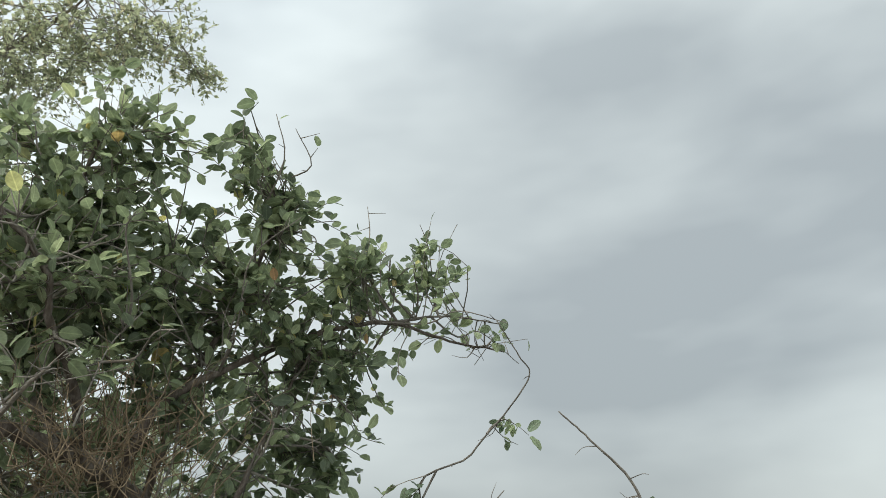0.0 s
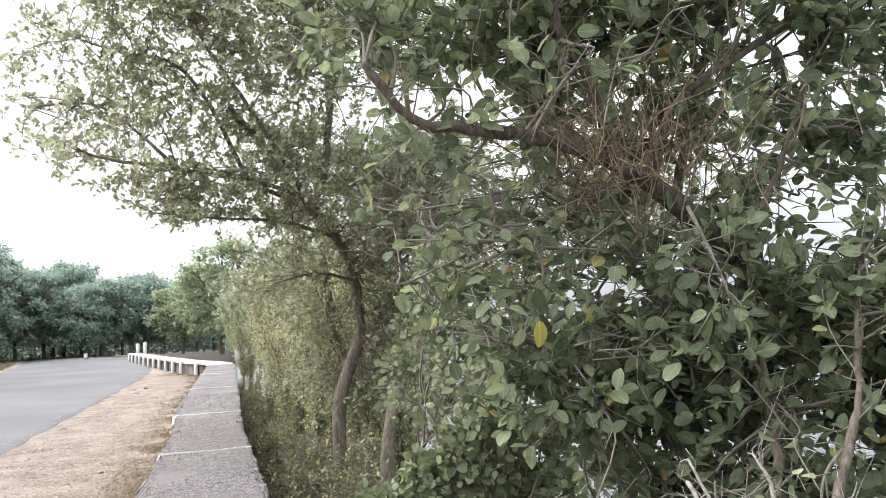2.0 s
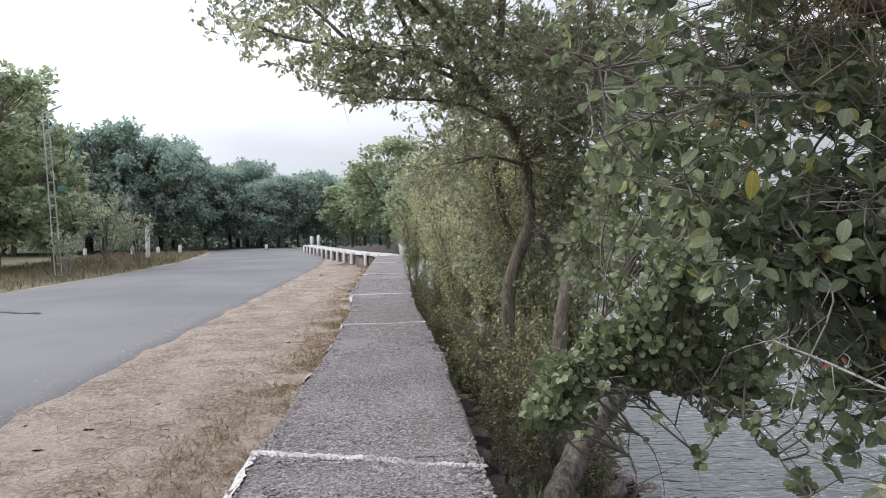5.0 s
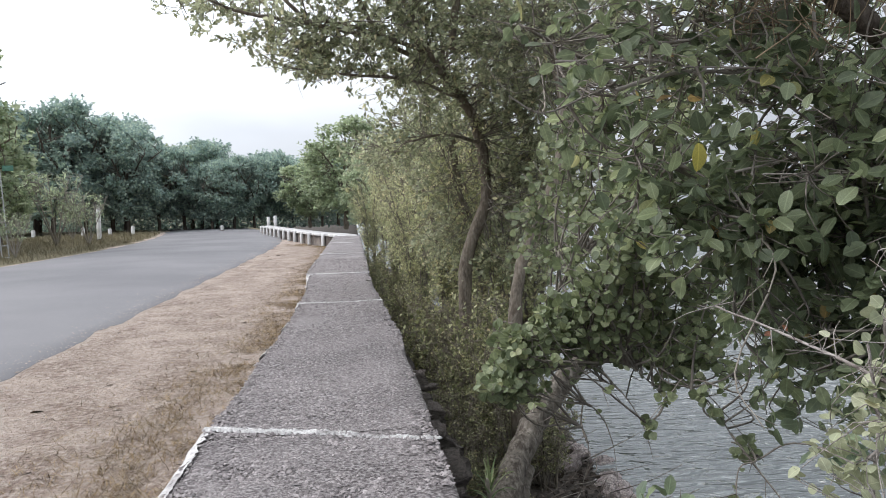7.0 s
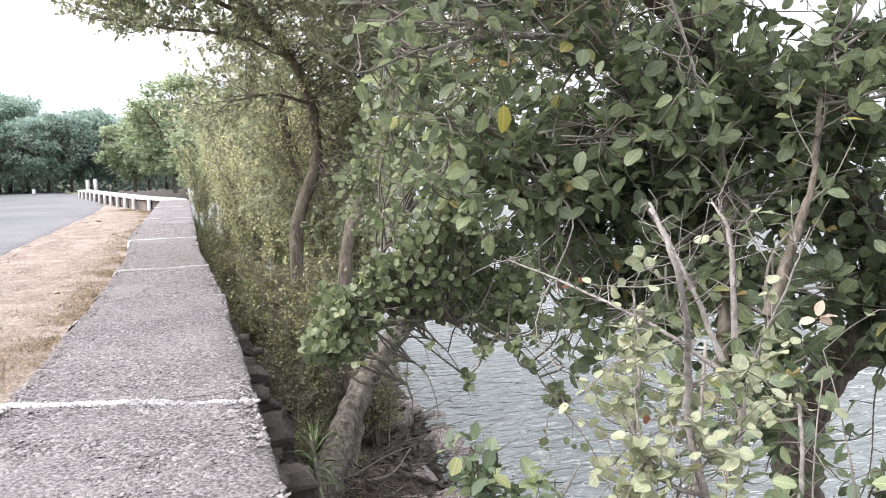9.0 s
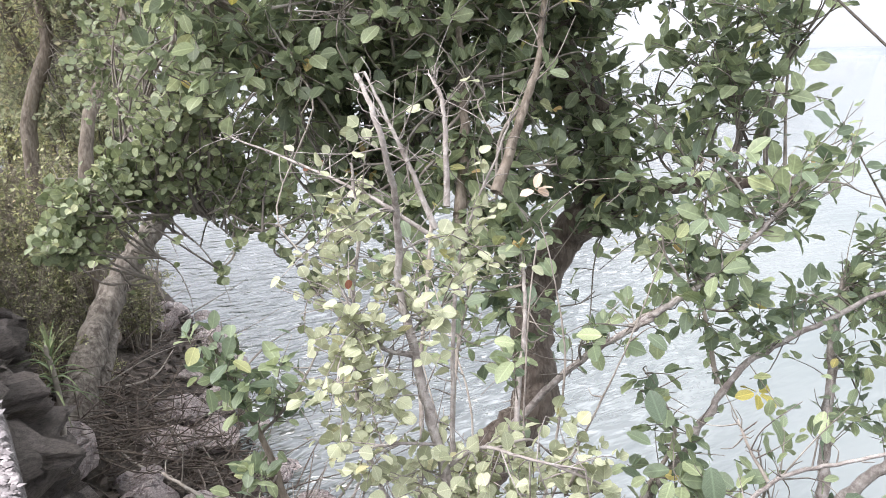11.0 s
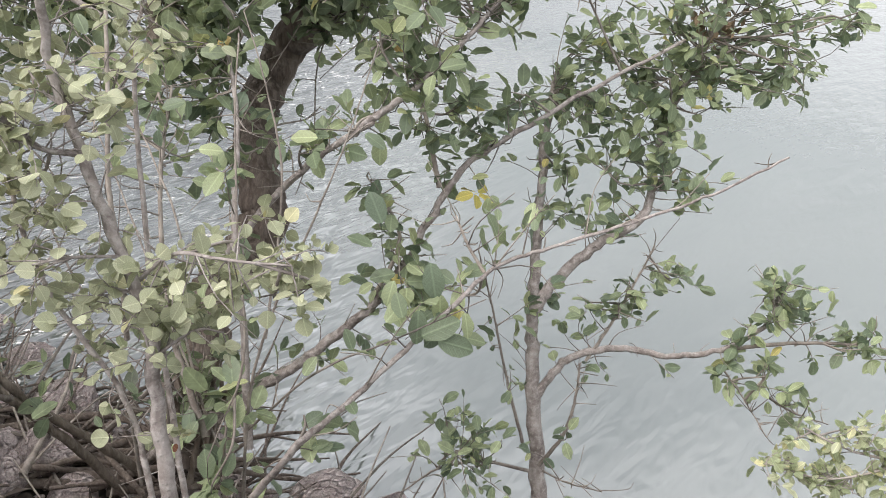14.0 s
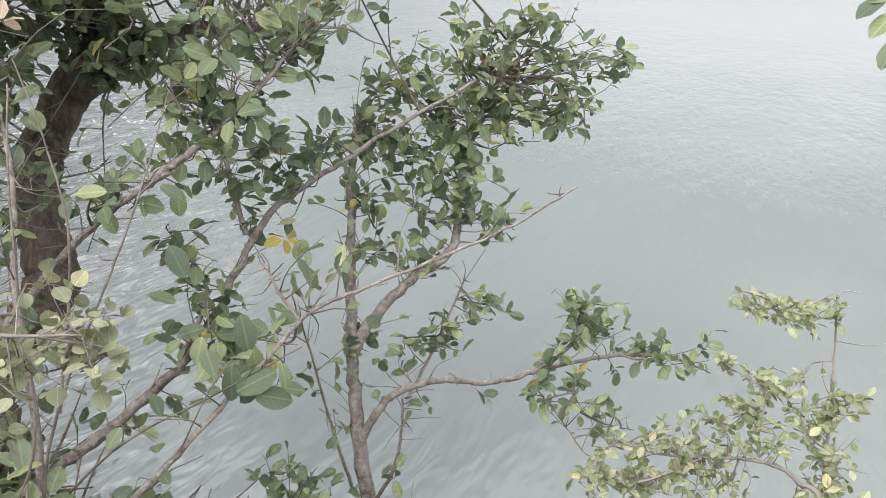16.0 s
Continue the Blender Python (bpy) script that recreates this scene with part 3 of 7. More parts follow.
def fine_leaf(width, widest=0.55, fold=0.12, curl=0.18, stalk=0.14, rows=6, wave=0.02):
    """A leaf with a rounded outline, a rib, a thin stalk and a slightly wavy margin."""
    v = [(0, 0.010, 0.01), (0, -0.010, 0.01)]
    for k in range(rows):
        q = (k + 0.35) / (rows - 0.3)
        u_ = stalk + (1 - stalk) * q
        peak = (widest - stalk) / (1 - stalk)
        s_ = 0.5 * q / peak if q < peak else 0.5 + 0.5 * (q - peak) / (1 - peak)
        w_ = width * math.sin(math.pi * min(0.985, max(0.10, s_))) ** 0.62
        z = -curl * u_ * u_
        v += [(u_, w_ / 2, z + fold * w_ + wave * (-1) ** k), (u_, 0, z), (u_, -w_ / 2, z + fold * w_ - wave * (-1) ** k)]
    v.append((1.0, 0, -curl * 1.06))
    v.append((stalk, 0, 0))
    last, base_ = len(v) - 2, len(v) - 1
    top = 2 + 3 * (rows - 1)
    tris = [(0, 1, base_), (base_, 3, 2), (base_, 4, 3), (top, top + 1, last), (top + 1, top + 2, last)]
    quads = []
    for k in range(rows - 1):
        a = 2 + 3 * k
        quads += [(a, a + 1, a + 4, a + 3), (a + 1, a + 2, a + 5, a + 4)]
    return np.array(v, dtype=float), [np.array(tris), np.array(quads)]


LEAF_BIG = fine_leaf(0.58, 0.56, fold=0.10, rows=5, wave=0.010)
LEAF_DISC = fine_leaf(0.84, 0.55, fold=0.09, stalk=0.18, rows=5, wave=0.012)
LEAF_ROUND = fine_leaf(0.82, 0.54, fold=0.07, stalk=0.22, rows=5, wave=0.006)
LEAF_OVAL = fine_leaf(0.54, 0.62, rows=5)
LEAF_SMALL = leaf_shape(0.60, 0.50, fine=False)
LEAF_THIN = (np.array([(0, 0, 0), (0.5, 0.11, 0.02), (1, 0, -0.08), (0.5, -0.11, 0.02)]), [np.array([(0, 3, 1), (1, 3, 2)])])
LEAF_CLUMP = (np.array([(0, 0, 0), (0.5, 0.38, 0.12), (1, 0, -0.15), (0.5, -0.38, 0.12)]), [np.array([(0, 3, 1), (1, 3, 2)])])
CHIP = (np.array([(math.cos(a) * (1 + 0.25 * math.sin(a * 3 + 1)), math.sin(a) * (1 - 0.2 * math.cos(a * 2)), -0.2) for a in np.arange(5) * math.pi * 0.4] + [(0.15, -0.1, 0.55)]), [np.array([(k, (k + 1) % 5, 5) for k in range(5)])])

# ---- ground, road, water ----
GROUND, TOP, LAKE = 0.20, 0.60, -0.75


def grid(name, xs, ys, height, material, label, kind="structure", smooth=True):
    v = np.array([(x, y, height(x, y)) for y in ys for x in xs])
    nx = len(xs)
    i = np.arange(len(ys) - 1)[:, None] * nx + np.arange(nx - 1)[None, :]
    f = np.stack([i, i + 1, i + nx + 1, i + nx], axis=-1).reshape(-1, 4)
    s = Soup()
    s.add(v, f)
    return tagged(new(name, s.mesh(name, material, smooth)), label, name.replace("_", " "), kind=kind)


def wall_bend(y):
    """How far the wall has swung towards the road beyond its straight stretch."""
    return -0.28 * max(0.0, y - 20.5) ** 0.93 * min(1.0, max(0.0, y - 20.5) / 3)


def shore(y):
    return 1.62 + 0.25 * math.sin(y * 0.9 + 2.2) + 0.5 * max(0, y - 12) * 0.1


def road_centre(y):
    return -5.0 - 0.012 * max(0, y - 22) ** 1.75 * (1 if y < 60 else 1)


def ground_height(x, y):
    bump = 0.02 * noise.noise((x * 1.3, y * 1.3, 0)) + 0.008 * noise.noise((x * 6, y * 6, 3))
    b = wall_bend(y) if y < 60 else wall_bend(60)
    if x < b - 0.2:
        rise = 0.05 * min(1, max(0, (-8.5 - x) / 4)) + 0.3 * noise.noise((x * 0.05, y * 0.05, 7)) * min(1, max(0, (-12 - x) / 10))
        under = 0.06 if abs(x - road_centre(y)) < 2.5 else 0.0
        return GROUND - 0.012 + bump * 0.6 + rise - under
    s = shore(y) + b
    if x < b + 0.3:
        return GROUND - 0.4 + bump
    k = (x - b - 0.3) / max(0.3, s - b - 0.3)
    if k < 1:
        return -0.30 - 0.47 * k ** 1.4 + bump * 3
    return max(-3.0, -0.77 - (x - s) * 0.5)


xs = sorted(set(np.round(np.concatenate([np.linspace(-900, -60, 14), np.linspace(-60, -12, 22), np.linspace(-12, -2.4, 24), np.linspace(-2.3, 2.6, 62), np.linspace(2.8, 14, 14), np.linspace(40, 1500, 8)]), 3)))
ys = sorted(set(np.round(np.concatenate([np.linspace(-600, -20, 10), np.linspace(-20, -2, 16), np.linspace(-1.8, 9, 110), np.linspace(9.3, 45, 80), np.linspace(48, 120, 14), np.linspace(200, 1500, 8)]), 3)))
ground = grid("ground", xs, ys, ground_height, M_SOIL, "sandy dry soil with straw and litter beside the road")
ground.data.materials.append(M_BANK)
ground.data.materials.append(M_TURF)
for poly in ground.data.polygons:
    c = poly.center
    if c.x > (wall_bend(c.y) if c.y < 60 else wall_bend(60)) + 0.1:
        poly.material_index = 1
    elif c.x < road_centre(c.y) - 2.9 or c.y > 58:
        poly.material_index = 2


rs = Soup()
ry = np.concatenate([np.linspace(-40, 0, 20), np.linspace(0.4, 60, 120)])
rw = np.concatenate([[-1, -0.975], np.linspace(-0.9, 0.9, 11), [0.975, 1]])
rv = []
for y in ry:
    half = 2.75 + 0.06 * noise.noise((0, y * 0.6, 4))
    for k in rw:
        edge = 0.10 * noise.noise((math.copysign(3, k), y * 1.7, 9)) + 0.05 * noise.noise((math.copysign(3, k), y * 6, 2)) if abs(k) > 0.95 else 0
        rv.append((road_centre(y) + k * half + edge, y, GROUND - 0.006 + 0.06 * (1 - k * k) - (0.05 if abs(k) == 1 else 0)))
i = np.arange(len(ry) - 1)[:, None] * len(rw) + np.arange(len(rw) - 1)[None, :]
rs.add(rv, np.stack([i, i + 1, i + len(rw) + 1, i + len(rw)], axis=-1).reshape(-1, 4))
road = tagged(new("road", rs.mesh("road", M_ROAD, True)), "worn grey asphalt road without markings", "road", kind="structure")
crack = Soup()
cv = []
for k in range(24):
    q = k / 23
    x, y = -4.75 - 2.3 * q, 10.6 + 1.3 * q + 0.05 * math.sin(k * 1.3)
    half = 0.05 + 0.045 * noise.noise((k * 0.5, 0, 3))
    z = GROUND - 0.001 + 0.06 * (1 - ((x - road_centre(y)) / 2.75) ** 2)
    cv += [(x, y - half, z), (x, y + half * 1.4, z)]
i = np.arange(23)[:, None] * 2
crack.add(cv, np.concatenate([i, i + 2, i + 3, i + 1], axis=1))
piece("tar_seam", crack.mesh("tar_seam", M_CRACK), road, "dark tar seam across the asphalt")
ws = Soup()
ws.add([(0.3, -700, LAKE), (2500, -700, LAKE), (2500, 2500, LAKE), (0.3, 2500, LAKE)], np.array([[0, 1, 2, 3]]))
tagged(new("water", ws.mesh("water", M_WATER)), "murky grey-green lake water with small ripples", "water", kind="structure")
hs = Soup()
n = 90
hv = []
for k in range(n):
    az = radians(54 + 60 * k / (n - 1))
    rise = min(1, k / 14) ** 0.7 * (7.5 + 2.5 * noise.noise((k * 0.11, 0, 0)) + 0.9 * noise.noise((k * 0.7, 2, 0)))
    for rr, z in ((680, LAKE - 0.2), (690, rise * 0.45), (705, rise * 0.85), (740, rise), (900, LAKE - 1)):
        hv.append((math.sin(az) * rr, math.cos(az) * rr, z))
i = np.arange(n - 1)[:, None] * 5 + np.arange(4)[None, :]
hs.add(hv, np.stack([i, i + 5, i + 6, i + 1], axis=-1).reshape(-1, 4))
tagged(new("backdrop_shore", hs.mesh("backdrop_shore", M_SHORE, True)), "low hazy far shore across the lake", "far shore", kind="structure")

# ---- parapet wall ----
wall = thing("parapet_wall", "low parapet wall with an exposed-aggregate concrete top and whitewashed joints", "parapet wall", kind="structure", at=(0, 0, GROUND))
JOINTS = [-12.0, -5.0, -1.6, 2.24, 5.5, 8.0, 11.6, 15.4, 19.4]


def wall_edges(y):
    wob = 0.018 * noise.noise((0, y * 1.9, 5)) + 0.008 * noise.noise((0, y * 9, 5))
    left = -0.432 + 0.062 * max(0, min(1, (y - 2) / 2.7)) * math.exp(-(max(0, y - 6) / 1.2) ** 2) - 0.05 * max(0, min(1, (y - 7.9) / 0.15)) + wob * 0.7
    right = 0.268 - 0.026 * max(0, min(3.2, y - 4)) + 0.014 * noise.noise((3, y * 1.6, 5)) + 0.008 * noise.noise((3, y * 8, 5))
    return left, right


def wall_section(y0, y1):
    s = Soup()
    n = max(4, int((y1 - y0) / (0.05 if 0 < y0 < 6 else 0.2)))
    cross = 13
    v = []
    for a in range(n + 1):
        y = y0 + (y1 - y0) * a / n
        l, r = wall_edges(y)
        row = [(l + 0.03, y, GROUND - 0.3), (l - 0.005, y, TOP - 0.05), (l + 0.004, y, TOP - 0.014)]
        for k in range(cross):
            x = l + 0.018 + (r - l - 0.036) * k / (cross - 1)
            row.append((x, y, TOP + 0.006 * noise.noise((x * 5, y * 5, 1)) + 0.004 * noise.noise((x * 17, y * 17, 1)) - 0.006 * (k in (0, cross - 1))))
        row += [(r - 0.004, y, TOP - 0.016), (r + 0.004, y, TOP - 0.06), (r - 0.02, y, TOP - 0.22), (r - 0.03, y, -0.5)]
        v += row
    m = len(row)
    i = np.arange(n)[:, None] * m + np.arange(m - 1)[None, :]
    f = np.stack([i, i + 1, i + m + 1, i + m], axis=-1).reshape(-1, 4)
    s.add(np.array(v) - np.array([0, 0, GROUND]), [f, np.array([list(range(m))]), np.array([[n * m + k for k in reversed(range(m))]])])
    return s.mesh("wall_section", M_CONCRETE)


PEBBLE = (np.array([(math.cos(a) * r, math.sin(a) * r, z) for r, z in ((1.0, -0.2), (0.62, 0.55)) for a in np.arange(6) * math.pi / 3]),
          [np.array([(k, (k + 1) % 6, 6 + (k + 1) % 6, 6 + k) for k in range(6)]), np.array([[6, 7, 8, 9, 10, 11]])])


def joint_band(y):
    """A worn smear of whitewash across the wall at a joint, broken into flakes towards the lake."""
    s = Soup()
    r = np.random.default_rng(int(y * 10) + 500)
    l, rt = wall_edges(y)
    slant = 0.24 if 1 < y < 3 else 0.0
    for k in range(300):
        q = k / 299
        x = l + 0.002 + (rt - l - 0.004) * q
        mid = y + 0.014 * noise.noise((x * 4, y, 8)) + 0.006 * noise.noise((x * 18, y, 3)) - slant * (q - 0.5)
        for strand in (-2, -1, 0, 1, 2):
            if r.random() < 0.3 + 0.4 * q ** 2 + 0.22 * abs(strand):
                continue
            c = mid + strand * 0.010 + 0.004 * r.normal()
            h, w = 0.0045 + 0.0065 * r.random(), 0.004 + 0.005 * r.random()
            z = TOP + 0.0035 + 0.0012 * r.random() + 0.006 * noise.noise((x * 5, c * 5, 1)) + 0.004 * noise.noise((x * 17, c * 17, 1))
            ring = [(x + math.cos(a) * w * (0.7 + 0.6 * r.random()), c + math.sin(a) * h * (0.7 + 0.6 * r.random()), z - 0.006) for a in np.arange(6) * math.pi / 3]
            ring += [(x + (p[0] - x) * 0.55, c + (p[1] - c) * 0.55, z) for p in ring]
            s.add(np.array(ring) - np.array([0, 0, GROUND]), PEBBLE[1])
    return s.mesh("joint_band", M_LIME)


for a, b in zip(JOINTS, JOINTS[1:]):
    piece("wall_section", wall_section(a + 0.004, b - 0.004), wall)
for y in JOINTS[2:-1]:
    piece("joint_band", joint_band(y), wall, "chipped whitewash over the joint")
for y0, y1 in ((1.0, 2.36), (3.55, 3.75), (4.35, 4.6), (5.3, 5.62), (6.7, 6.85), (7.3, 8.0), (9.4, 9.9)):
    edge_soup = Soup()
    ev = []
    steps = int(24 + 100 * (y1 - y0))
    for k in range(steps):
        y = y0 + (y1 - y0) * k / (steps - 1)
        l, r = wall_edges(y)
        w = 0.002 + 0.012 * noise.noise((y * 14, 2, 2)) + 0.008 * noise.noise((y * 45, 2, 2)) - 0.012 * (y0 > 2)
        ev += [(l - 0.009, y, TOP - 0.06), (l - 0.008, y, TOP - 0.012), (l + 0.002, y, TOP - 0.004), (l + 0.020 + w, y, TOP + 0.0035)]
    i = np.arange(steps - 1)[:, None] * 4 + np.arange(3)[None, :]
    edge_soup.add(np.array(ev) - np.array([0, 0, GROUND]), np.stack([i, i + 1, i + 5, i + 4], axis=-1).reshape(-1, 4))
    piece("painted_edge", edge_soup.mesh("painted_edge", M_LIME), wall, "chipped whitewash on the wall's edge")

rnd = np.random.default_rng(5)
ps = Soup()
n = 60000
py = np.where(rnd.random(n) < 0.93, 0.95 + 9.5 * rnd.random(n) ** 1.9, 0.95 - 4 * rnd.random(n) ** 1.8)
bounds = np.array([wall_edges(y) for y in py])
px = bounds[:, 0] + 0.008 + (bounds[:, 1] - bounds[:, 0] - 0.016) * rnd.random(n)
pz = np.array([TOP + 0.006 * noise.noise((x * 5, y * 5, 1)) + 0.004 * noise.noise((x * 17, y * 17, 1)) for x, y in zip(px, py)])
rad = (0.0024 + 0.0052 * rnd.random(n) ** 2.0) * (1 + 0.10 * np.maximum(0, py - 3))
rad *= [0.2 if noise.noise((x * 2.6, y * 1.3, 12)) + 0.5 * noise.noise((x * 7, y * 5, 2)) > 0.22 else 1.08 for x, y in zip(px, py)]
spin = rnd.random(n) * 6.28
way = np.stack([np.cos(spin), np.sin(spin), (rnd.random(n) - 0.5) * 0.9], axis=1)
up = np.tile([0, 0, 1.0], (n, 1)) + rnd.normal(size=(n, 3)) * 0.25
for k in range(5):
    rough = CHIP[0] * (1 + 0.34 * rnd.normal(size=(6, 1)).clip(-1, 1))
    pick = np.arange(n) % 5 == k
    scatter(ps, (rough, CHIP[1]), (np.stack([px, py, pz], axis=1) - np.array([0, 0, GROUND]))[pick], frames_for(way, up)[pick],
            np.stack([rad, rad * (0.5 + 0.5 * rnd.random(n)), rad * 0.75], axis=1)[pick])
piece("pebbles", ps.mesh("pebbles", M_PEBBLE), wall, "pebbles set in the concrete", "stuff")

# far stretch of the parapet: white posts under a white rail, dark stone between
far_wall = thing("far_parapet", "low stone parapet with white painted posts and coping along the bend", "parapet wall", kind="structure", at=(wall_bend(24) - 0.2, 24, GROUND))


def along(y):
    return np.array([-0.13 + wall_bend(y), y, 0.0])


def bar(a, b, half_w, z0, z1, material, name, parent, origin, bevel=0.02):
    """A straight wall piece between two plan points, with chamfered upper edges."""
    a, b = np.array(a), np.array(b)
    d = (b - a) / np.linalg.norm(b - a)
    side = np.array([d[1], -d[0], 0]) * half_w
    up = np.array([0, 0, 1.0])
    s = Soup()
    v = []
    for p in (a, b):
        v += [p - side + up * z0, p - side + up * (z1 - bevel), p - side * (1 - bevel / half_w) + up * z1, p + side * (1 - bevel / half_w) + up * z1, p + side + up * (z1 - bevel), p + side + up * z0]
    s.add(np.array(v) - np.array(origin), [np.array([(k, k + 1, k + 7, k + 6) for k in range(5)]), np.array([[5, 4, 3, 2, 1, 0], [6, 7, 8, 9, 10, 11]])])
    return piece(name, s.mesh(name, material), parent)


O = np.array(far_wall.location)
stops = np.linspace(19.5, 38.5, 14)
for a, b in zip(stops, stops[1:]):
    bar(along(a), along(b), 0.20, GROUND - 0.3, TOP - 0.10, M_STONE, "stone_panel", far_wall, O)
    bar(along(a + 0.01), along(b - 0.01), 0.27, TOP - 0.097, TOP - 0.03, M_LIME, "coping", far_wall, O)
for y in np.linspace(21.4, 37.9, 13):
    p = along(y) + np.array([-0.29, 0, 0])
    bar(p - np.array([0, 0.065, 0]), p + np.array([0, 0.065, 0]), 0.05, GROUND - 0.1, TOP - 0.03, M_PAINT, "white_post", far_wall, O)

STAKE = [(-3.75, 38.2, 0.85), (-4.15, 38.9, 0.8), (-10.6, 33.9, 1.45), (-16.0, 41, 0.45), (-13.6, 41, 0.5), (-11.2, 41.1, 0.5), (-12.6, 42, 0.4), (-7.4, 45, 0.35)]
for x, y, h in STAKE:
    st = thing("marker_post", "white painted concrete marker post beside the road", "marker post", "marker posts", at=(x, y, GROUND - 0.02))
    bar((x, y - 0.07, 0), (x, y + 0.07, 0), 0.075, GROUND - 0.1, GROUND + h, M_PAINT, "shaft", st, np.array(st.location))
    bar((x, y - 0.09, 0), (x, y + 0.09, 0), 0.095, GROUND - 0.1, GROUND + 0.1, M_STONE, "foot", st, np.array(st.location))

# lattice mast with a small green sign
mast = thing("lattice_mast", "thin galvanised lattice mast leaning beside the trees", "mast", at=(-9.4, 22.2, GROUND))
top = np.array([-0.28, 0.2, 4.55])
corner = np.array([(-0.085, -0.085, 0), (0.085, -0.085, 0), (0.085, 0.085, 0), (-0.085, 0.085, 0)]) @ np.array([(0.914, 0.407, 0), (-0.407, 0.914, 0), (0, 0, 1)])
for c in corner:
    s = Soup()
    tube(s, np.array([c, c * 0.9 + top * 0.5, c * 0.8 + top]), 0.017, 0.014, 6)
    piece("mast_leg", s.mesh("mast_leg", M_STEEL), mast)
for k in range(14):
    for a in range(4):
        h0, h1 = k / 14, (k + 1) / 14
        s = Soup()
        tube(s, np.array([corner[a] * (1 - 0.2 * h0) + top * h0, corner[(a + 1) % 4] * (1 - 0.2 * h0) + top * h0]), 0.010, 0.010, 4)
        piece("brace", s.mesh("brace", M_STEEL), mast)
s = Soup()
tube(s, np.array([top, top + np.array([0.25, 0, 0.12]), top + np.array([0.45, 0, 0.2])]), 0.03, 0.02, 8)
piece("lamp_head", s.mesh("lamp_head", M_STEEL, True), mast)
bar((-9.40, 22.32, 0), (-9.12, 22.32, 0), 0.02, 2.55, 2.70, M_SIGN, "sign_plate", mast, np.array(mast.location), 0.008)

# ---- stones of the wall's lake face and the bank's boulders ----


def rock(seed, rough=0.28, cuts=2):
    r = np.random.default_rng(seed)
    bm = bmesh.new()
    bmesh.ops.create_icosphere(bm, subdivisions=cuts, radius=1.0)
    planes = [(Vector(r.normal(size=3)).normalized(), 0.52 + 0.36 * r.random()) for _ in range(13)]
    for v in bm.verts:
        for nrm, d in planes:
            over = v.co.dot(nrm) - d
            if over > 0:
                v.co -= nrm * over * 0.82
        v.co *= 1 + rough * 0.5 * noise.noise(v.co * 1.7 + Vector((seed * 3.1, 0, 0))) + rough * 0.36 * noise.noise(v.co * 5 + Vector((0, seed, 0)))
    return bm


def rock_mesh(seed, material, name, cuts=2):
    bm = rock(seed, cuts=cuts)
    me = bpy.data.meshes.new(name)
    bm.to_mesh(me)
    bm.free()
    me.materials.append(material)
    return me


rnd = np.random.default_rng(11)
def slab_mesh(seed):
    r = np.random.default_rng(seed)
    bm = bmesh.new()
    bmesh.ops.create_cube(bm, size=2.0)
    bmesh.ops.subdivide_edges(bm, edges=bm.edges[:], cuts=2, use_grid_fill=True)
    for v in bm.verts:
        q = v.co.copy()
        v.co = q * (1 - 0.17 * (q.length - 1)) + 0.36 * Vector((noise.noise(q * 1.3 + Vector((seed, 0, 0))), noise.noise(q * 1.3 + Vector((0, seed, 0))), noise.noise(q * 1.3 + Vector((0, 0, seed)))))
    me = bpy.data.meshes.new("stone")
    bm.to_mesh(me)
    bm.free()
    me.materials.append(M_STONE)
    return me


ledge_meshes = [slab_mesh(40 + k) for k in range(6)]
for course in range(10):
    y = 1.45 + 0.2 * rnd.random()
    while y < 3.6 - 0.05 * course:
        ln = 0.09 + 0.22 * rnd.random() ** 1.5
        if rnd.random() < 0.82:
            x = wall_edges(y)[1] - 0.08 + 0.017 * course + 0.10 * rnd.random()
            ob = piece("stone", ledge_meshes[rnd.integers(0, 6)], wall)
            ob.matrix_local = pose(x, y + ln / 2, 0.49 - 0.068 * course + 0.015 * rnd.normal() - GROUND, rnd.normal() * 8, rnd.normal() * 10, rnd.normal() * 16) @ Matrix.Diagonal((0.06 + 0.05 * rnd.random(), ln * (0.40 + 0.14 * rnd.random()), 0.014 + 0.022 * rnd.random(), 1))
        y += ln

boulders = [rock_mesh(70 + k, M_BOULDER, "boulder", 3) for k in range(6)]


def boulder(at, size, turn, k, label="grey-brown weathered boulder on the lake bank"):
    ob = tagged(new("boulder", boulders[k % 6]), label, "boulder", "bank boulders")
    ob.matrix_world = pose(*at, (turn * 0.37) % 26 - 13, (turn * 0.53) % 26 - 13, turn) @ Matrix.Diagonal((*size, 1))


BIG = [(0.79, 2.06, -0.15), (0.645, 2.05, -0.19), (0.69, 1.83, -0.27), (0.714, 2.611, -0.324), (0.477, 2.848, -0.169), (1.598, 1.252, -0.543), (1.238, 1.909, -0.547), (1.329, 2.186, -0.537), (1.067, 1.844, -0.38), (0.98, 2.22, -0.36), (0.909, 1.80, -0.36)]
BIG_SIZE = [(0.15, 0.15, 0.14), (0.15, 0.14, 0.11), (0.15, 0.13, 0.09), (0.13, 0.16, 0.09), (0.17, 0.2, 0.1), (0.10, 0.12, 0.05), (0.12, 0.12, 0.06), (0.10, 0.12, 0.06), (0.10, 0.11, 0.05), (0.09, 0.10, 0.05), (0.10, 0.09, 0.05)]
for k, (at, size) in enumerate(zip(BIG, BIG_SIZE)):
    boulder((at[0], at[1], at[2] - 0.05), size, 40 * k, k)
